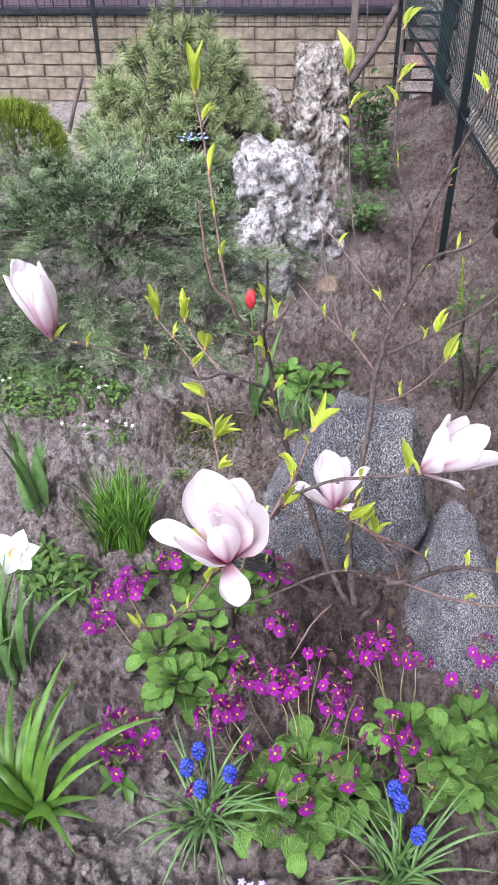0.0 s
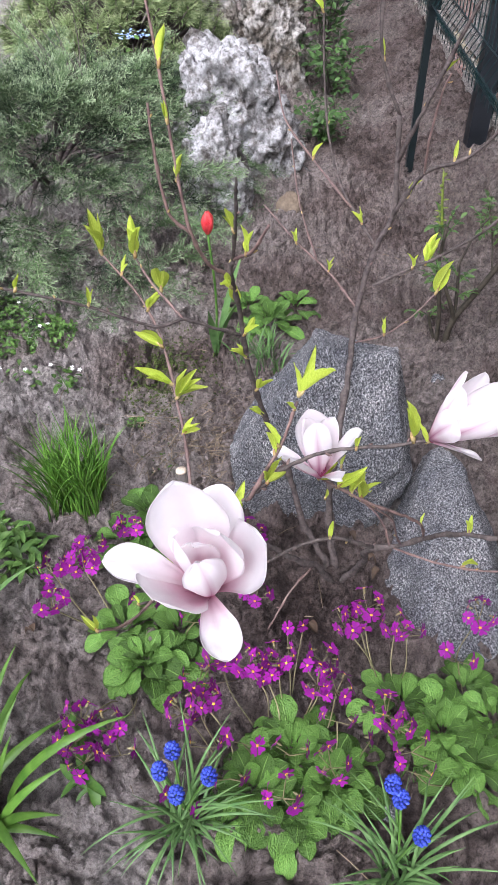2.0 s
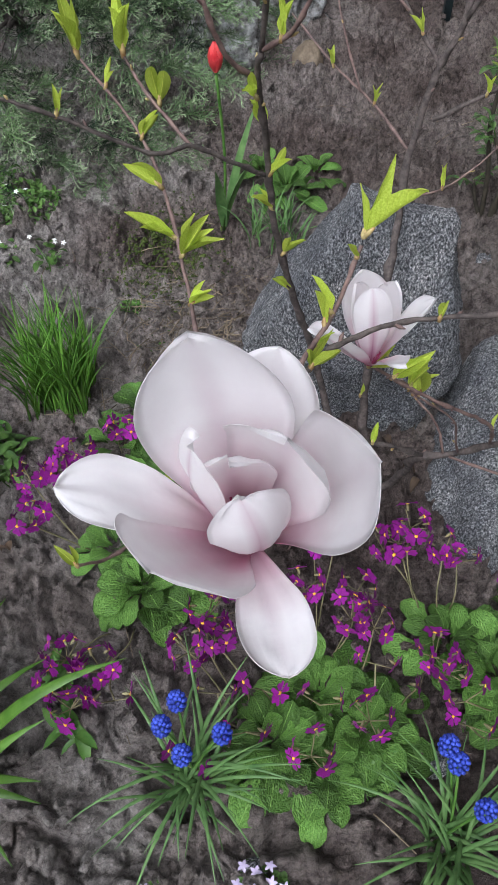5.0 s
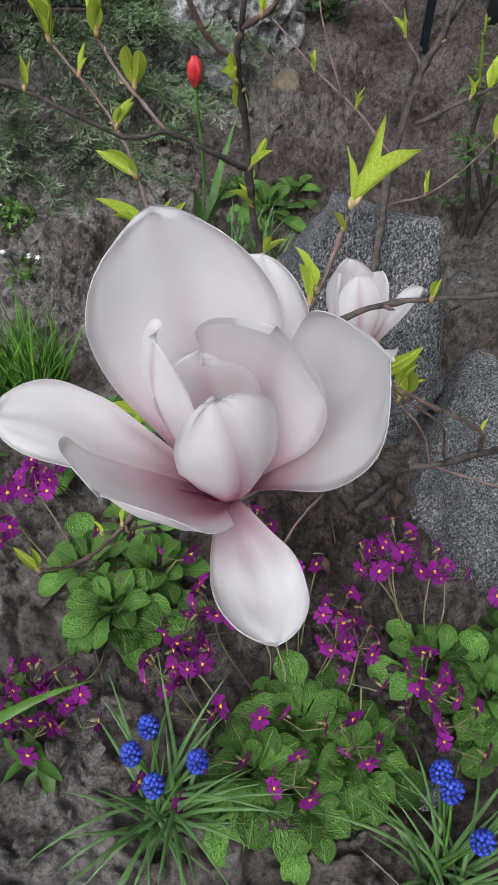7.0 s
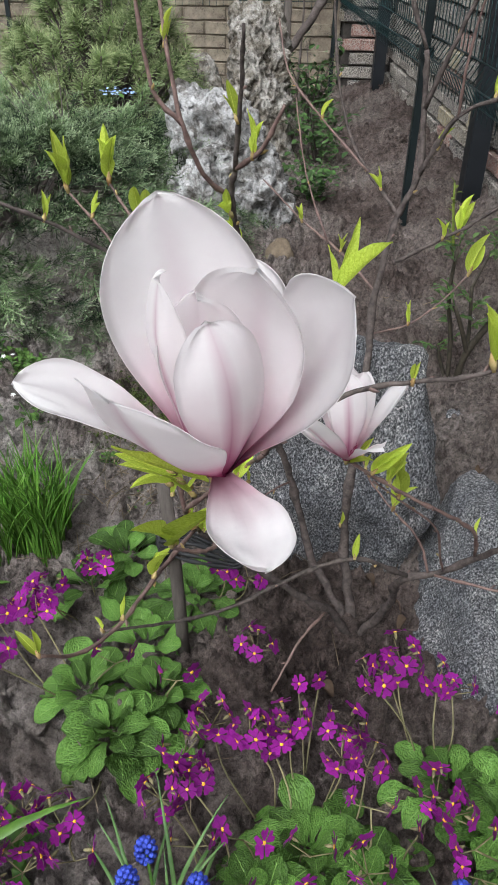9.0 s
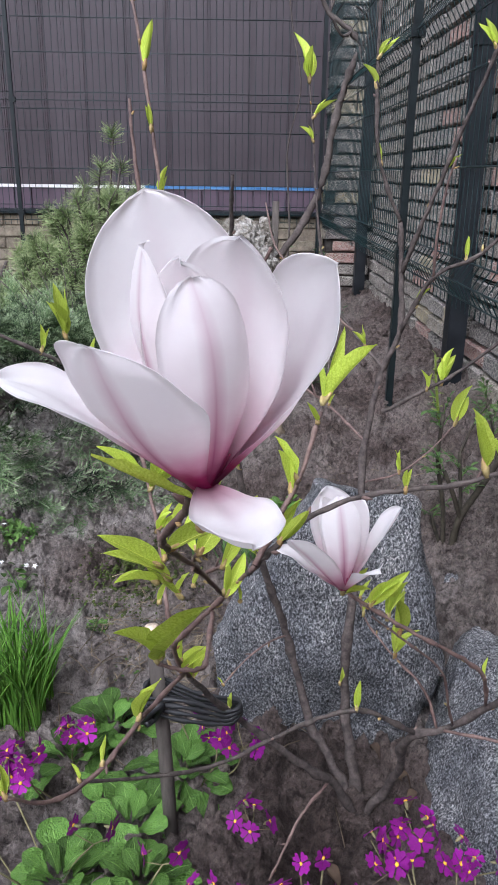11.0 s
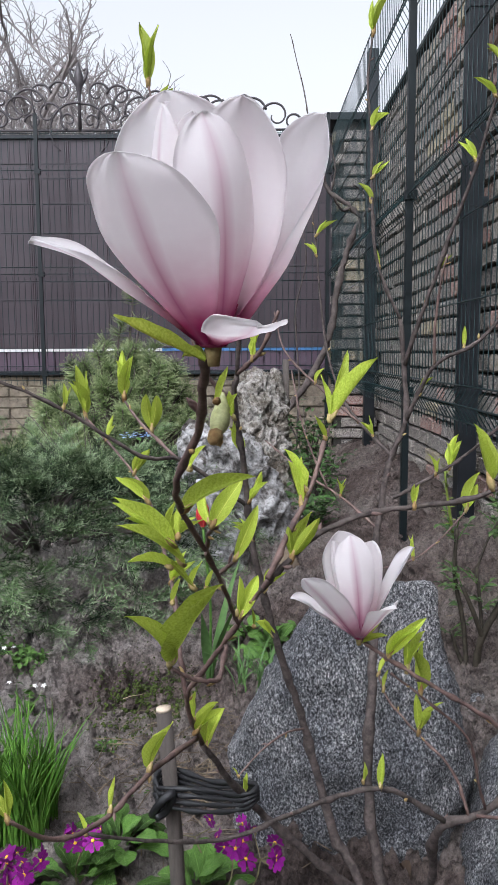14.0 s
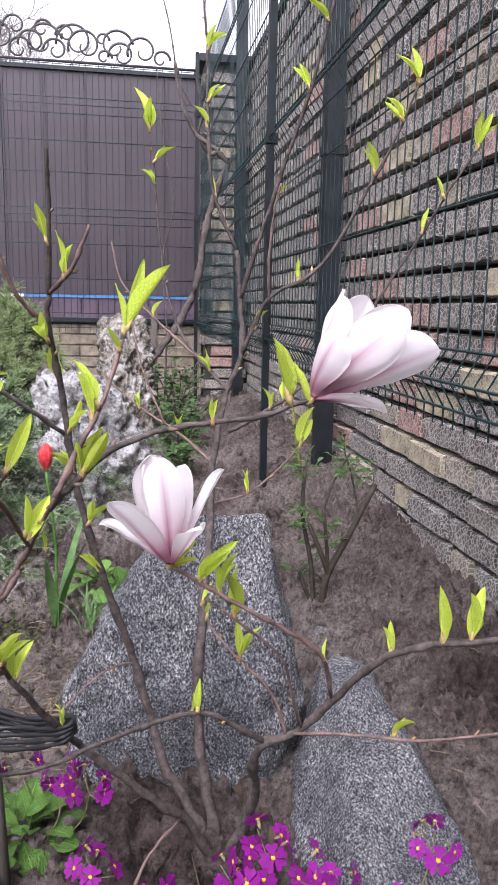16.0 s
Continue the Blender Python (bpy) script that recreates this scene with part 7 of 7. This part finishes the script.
leafy("forget_me_not", "pale blue forget-me-nots between conifers", "flowering plant", (-0.205, 3.10), 60, 0.06, 0.06, 0.275, 0.03, 42, HERB, 7, flowers=46, bloom=PALE_BLUE)


def vine():
    v = thing("climbing_vine", "gnarled dark climbing vine growing up the corner", "vine")
    lines = [([(0.43, 4.0, -0.05), (0.41, 4.0, 0.08), (0.352, 4.0, 0.205), (0.386, 4.0, 0.334), (0.515, 4.05, 0.50), (0.617, 4.1, 0.68), (0.66, 4.1, 0.85), (0.687, 4.1, 1.03), (0.73, 4.1, 1.18), (0.796, 4.1, 1.33)], 0.020, 0.015),
             ([(0.796, 4.1, 1.33), (0.72, 4.1, 1.40), (0.642, 4.1, 1.453), (0.60, 4.1, 1.52), (0.573, 4.1, 1.578), (0.545, 4.1, 1.68), (0.532, 4.1, 1.778)], 0.012, 0.007),
             ([(0.532, 4.1, 1.778), (0.51, 4.1, 1.92), (0.479, 4.1, 2.046), (0.44, 4.1, 2.2)], 0.004, 0.002), ([(0.532, 4.1, 1.778), (0.57, 4.1, 1.66), (0.62, 4.1, 1.58)], 0.006, 0.003),
             ([(0.796, 4.1, 1.33), (0.851, 4.1, 1.412), (0.862, 4.1, 1.57), (0.90, 4.08, 1.75), (0.97, 4.05, 1.92)], 0.010, 0.003), ([(0.74, 4.1, 1.38), (0.69, 4.05, 1.36), (0.64, 4.0, 1.42)], 0.008, 0.005),
             ([(0.79, 4.1, 1.33), (0.78, 4.06, 1.2), (0.775, 4.04, 1.05)], 0.005, 0.003), ([(0.845, 4.1, 1.40), (0.80, 4.05, 1.44), (0.74, 4.0, 1.47)], 0.006, 0.003), ([(0.642, 4.1, 1.453), (0.66, 4.08, 1.56), (0.63, 4.05, 1.7)], 0.005, 0.003),
             ([(0.50, 4.6, 0.0), (0.52, 4.6, 0.5), (0.50, 4.62, 0.9), (0.56, 4.62, 1.2), (0.50, 4.64, 1.55), (0.47, 4.64, 1.9)], 0.006, 0.002)]
    for k, (points, r0, r1) in enumerate(lines):
        pts, radii = knobbly(points, r0, r1, 60 + k)
        part("stem", Shape().tube(pts, radii, 8), v, VINE_BARK)


vine()
cane = thing("cut_cane", "grey dead cane standing in the soil", "stick")
part("shaft", Shape().tube(curve([(-1.16, 4.5, -0.02), (-1.10, 4.52, 0.15), (-1.04, 4.55, 0.30)], 8), [0.012, 0.012, 0.011, 0.011, 0.010, 0.010, 0.009, 0.008], 7), cane, STAKE)
tall_stick = thing("cut_cane", "grey upright stick before the brick plinth", "stick")
part("shaft", Shape().tube([(0.47, 5.0, -0.02), (0.462, 5.0, 0.30), (0.465, 5.0, 0.62)], 0.022, 8), tall_stick, STAKE)


def litter():
    rng, s = random.Random(77), Shape()
    for k in range(520):
        if k < 330:
            x, y = rng.gauss(0.12, 0.09), rng.gauss(1.36, 0.10)
        else:
            x, y = rng.uniform(-0.6, 0.95), rng.uniform(0.45, 2.2)
        a, l = rng.uniform(0, math.tau), rng.uniform(0.015, 0.07)
        z = hill(x, y) + 0.008 + rng.uniform(0, 0.006)
        d = Vector((math.cos(a), math.sin(a), rng.uniform(-0.1, 0.15))) * l
        p = Vector((x, y, z))
        s.tube([p, p + d * 0.5 + Vector((0, 0, 0.003)), p + d], 0.0005 + 0.0005 * rng.random(), 3)
    thing("dry_litter", "dry straw and small twigs scattered on the soil", "litter", kind="stuff", data=s.mesh("dry_litter", DRY))
    rng = random.Random(78)
    brown = leaf_material("withered_leaf", (0.05, 0.034, 0.024), (0.12, 0.08, 0.052), 0.8, 0.1)
    for k, (x, y) in enumerate(((0.44, 1.07), (0.41, 1.12), (0.46, 1.04), (0.33, 0.93), (0.24, 0.99), (0.66, 1.4), (0.05, 1.18), (-0.12, 0.9))):
        thing("withered_leaf", "curled withered brown leaf on the soil", "dead leaf", group="withered leaves", data=leaf_shape(0.026, 0.015, 0.8, 1.5, 0.08, 0.8, 200 + k).mesh("withered_leaf", brown)).matrix_basis = aim((x, y, hill(x, y) + 0.012), (rng.uniform(-1, 1), rng.uniform(-1, 1), 0.05), rng.uniform(-0.5, 0.5))


litter()
moss_rng = random.Random(79)
ms = Shape()
for k in range(2600):
    x, y = moss_rng.gauss(0.03, 0.05), moss_rng.gauss(1.60, 0.07)
    p, f = lump(moss_rng, moss_rng.uniform(0.0015, 0.0035))
    z = hill(x, y) + clods(x, y, True)
    ms.add([(a + x, b + y, c + z + 0.001) for a, b, c in p], f)
thing("moss", "low cushion of dark green moss on soil", "moss", kind="stuff", data=ms.mesh("moss", MOSS))


lay_bricks()
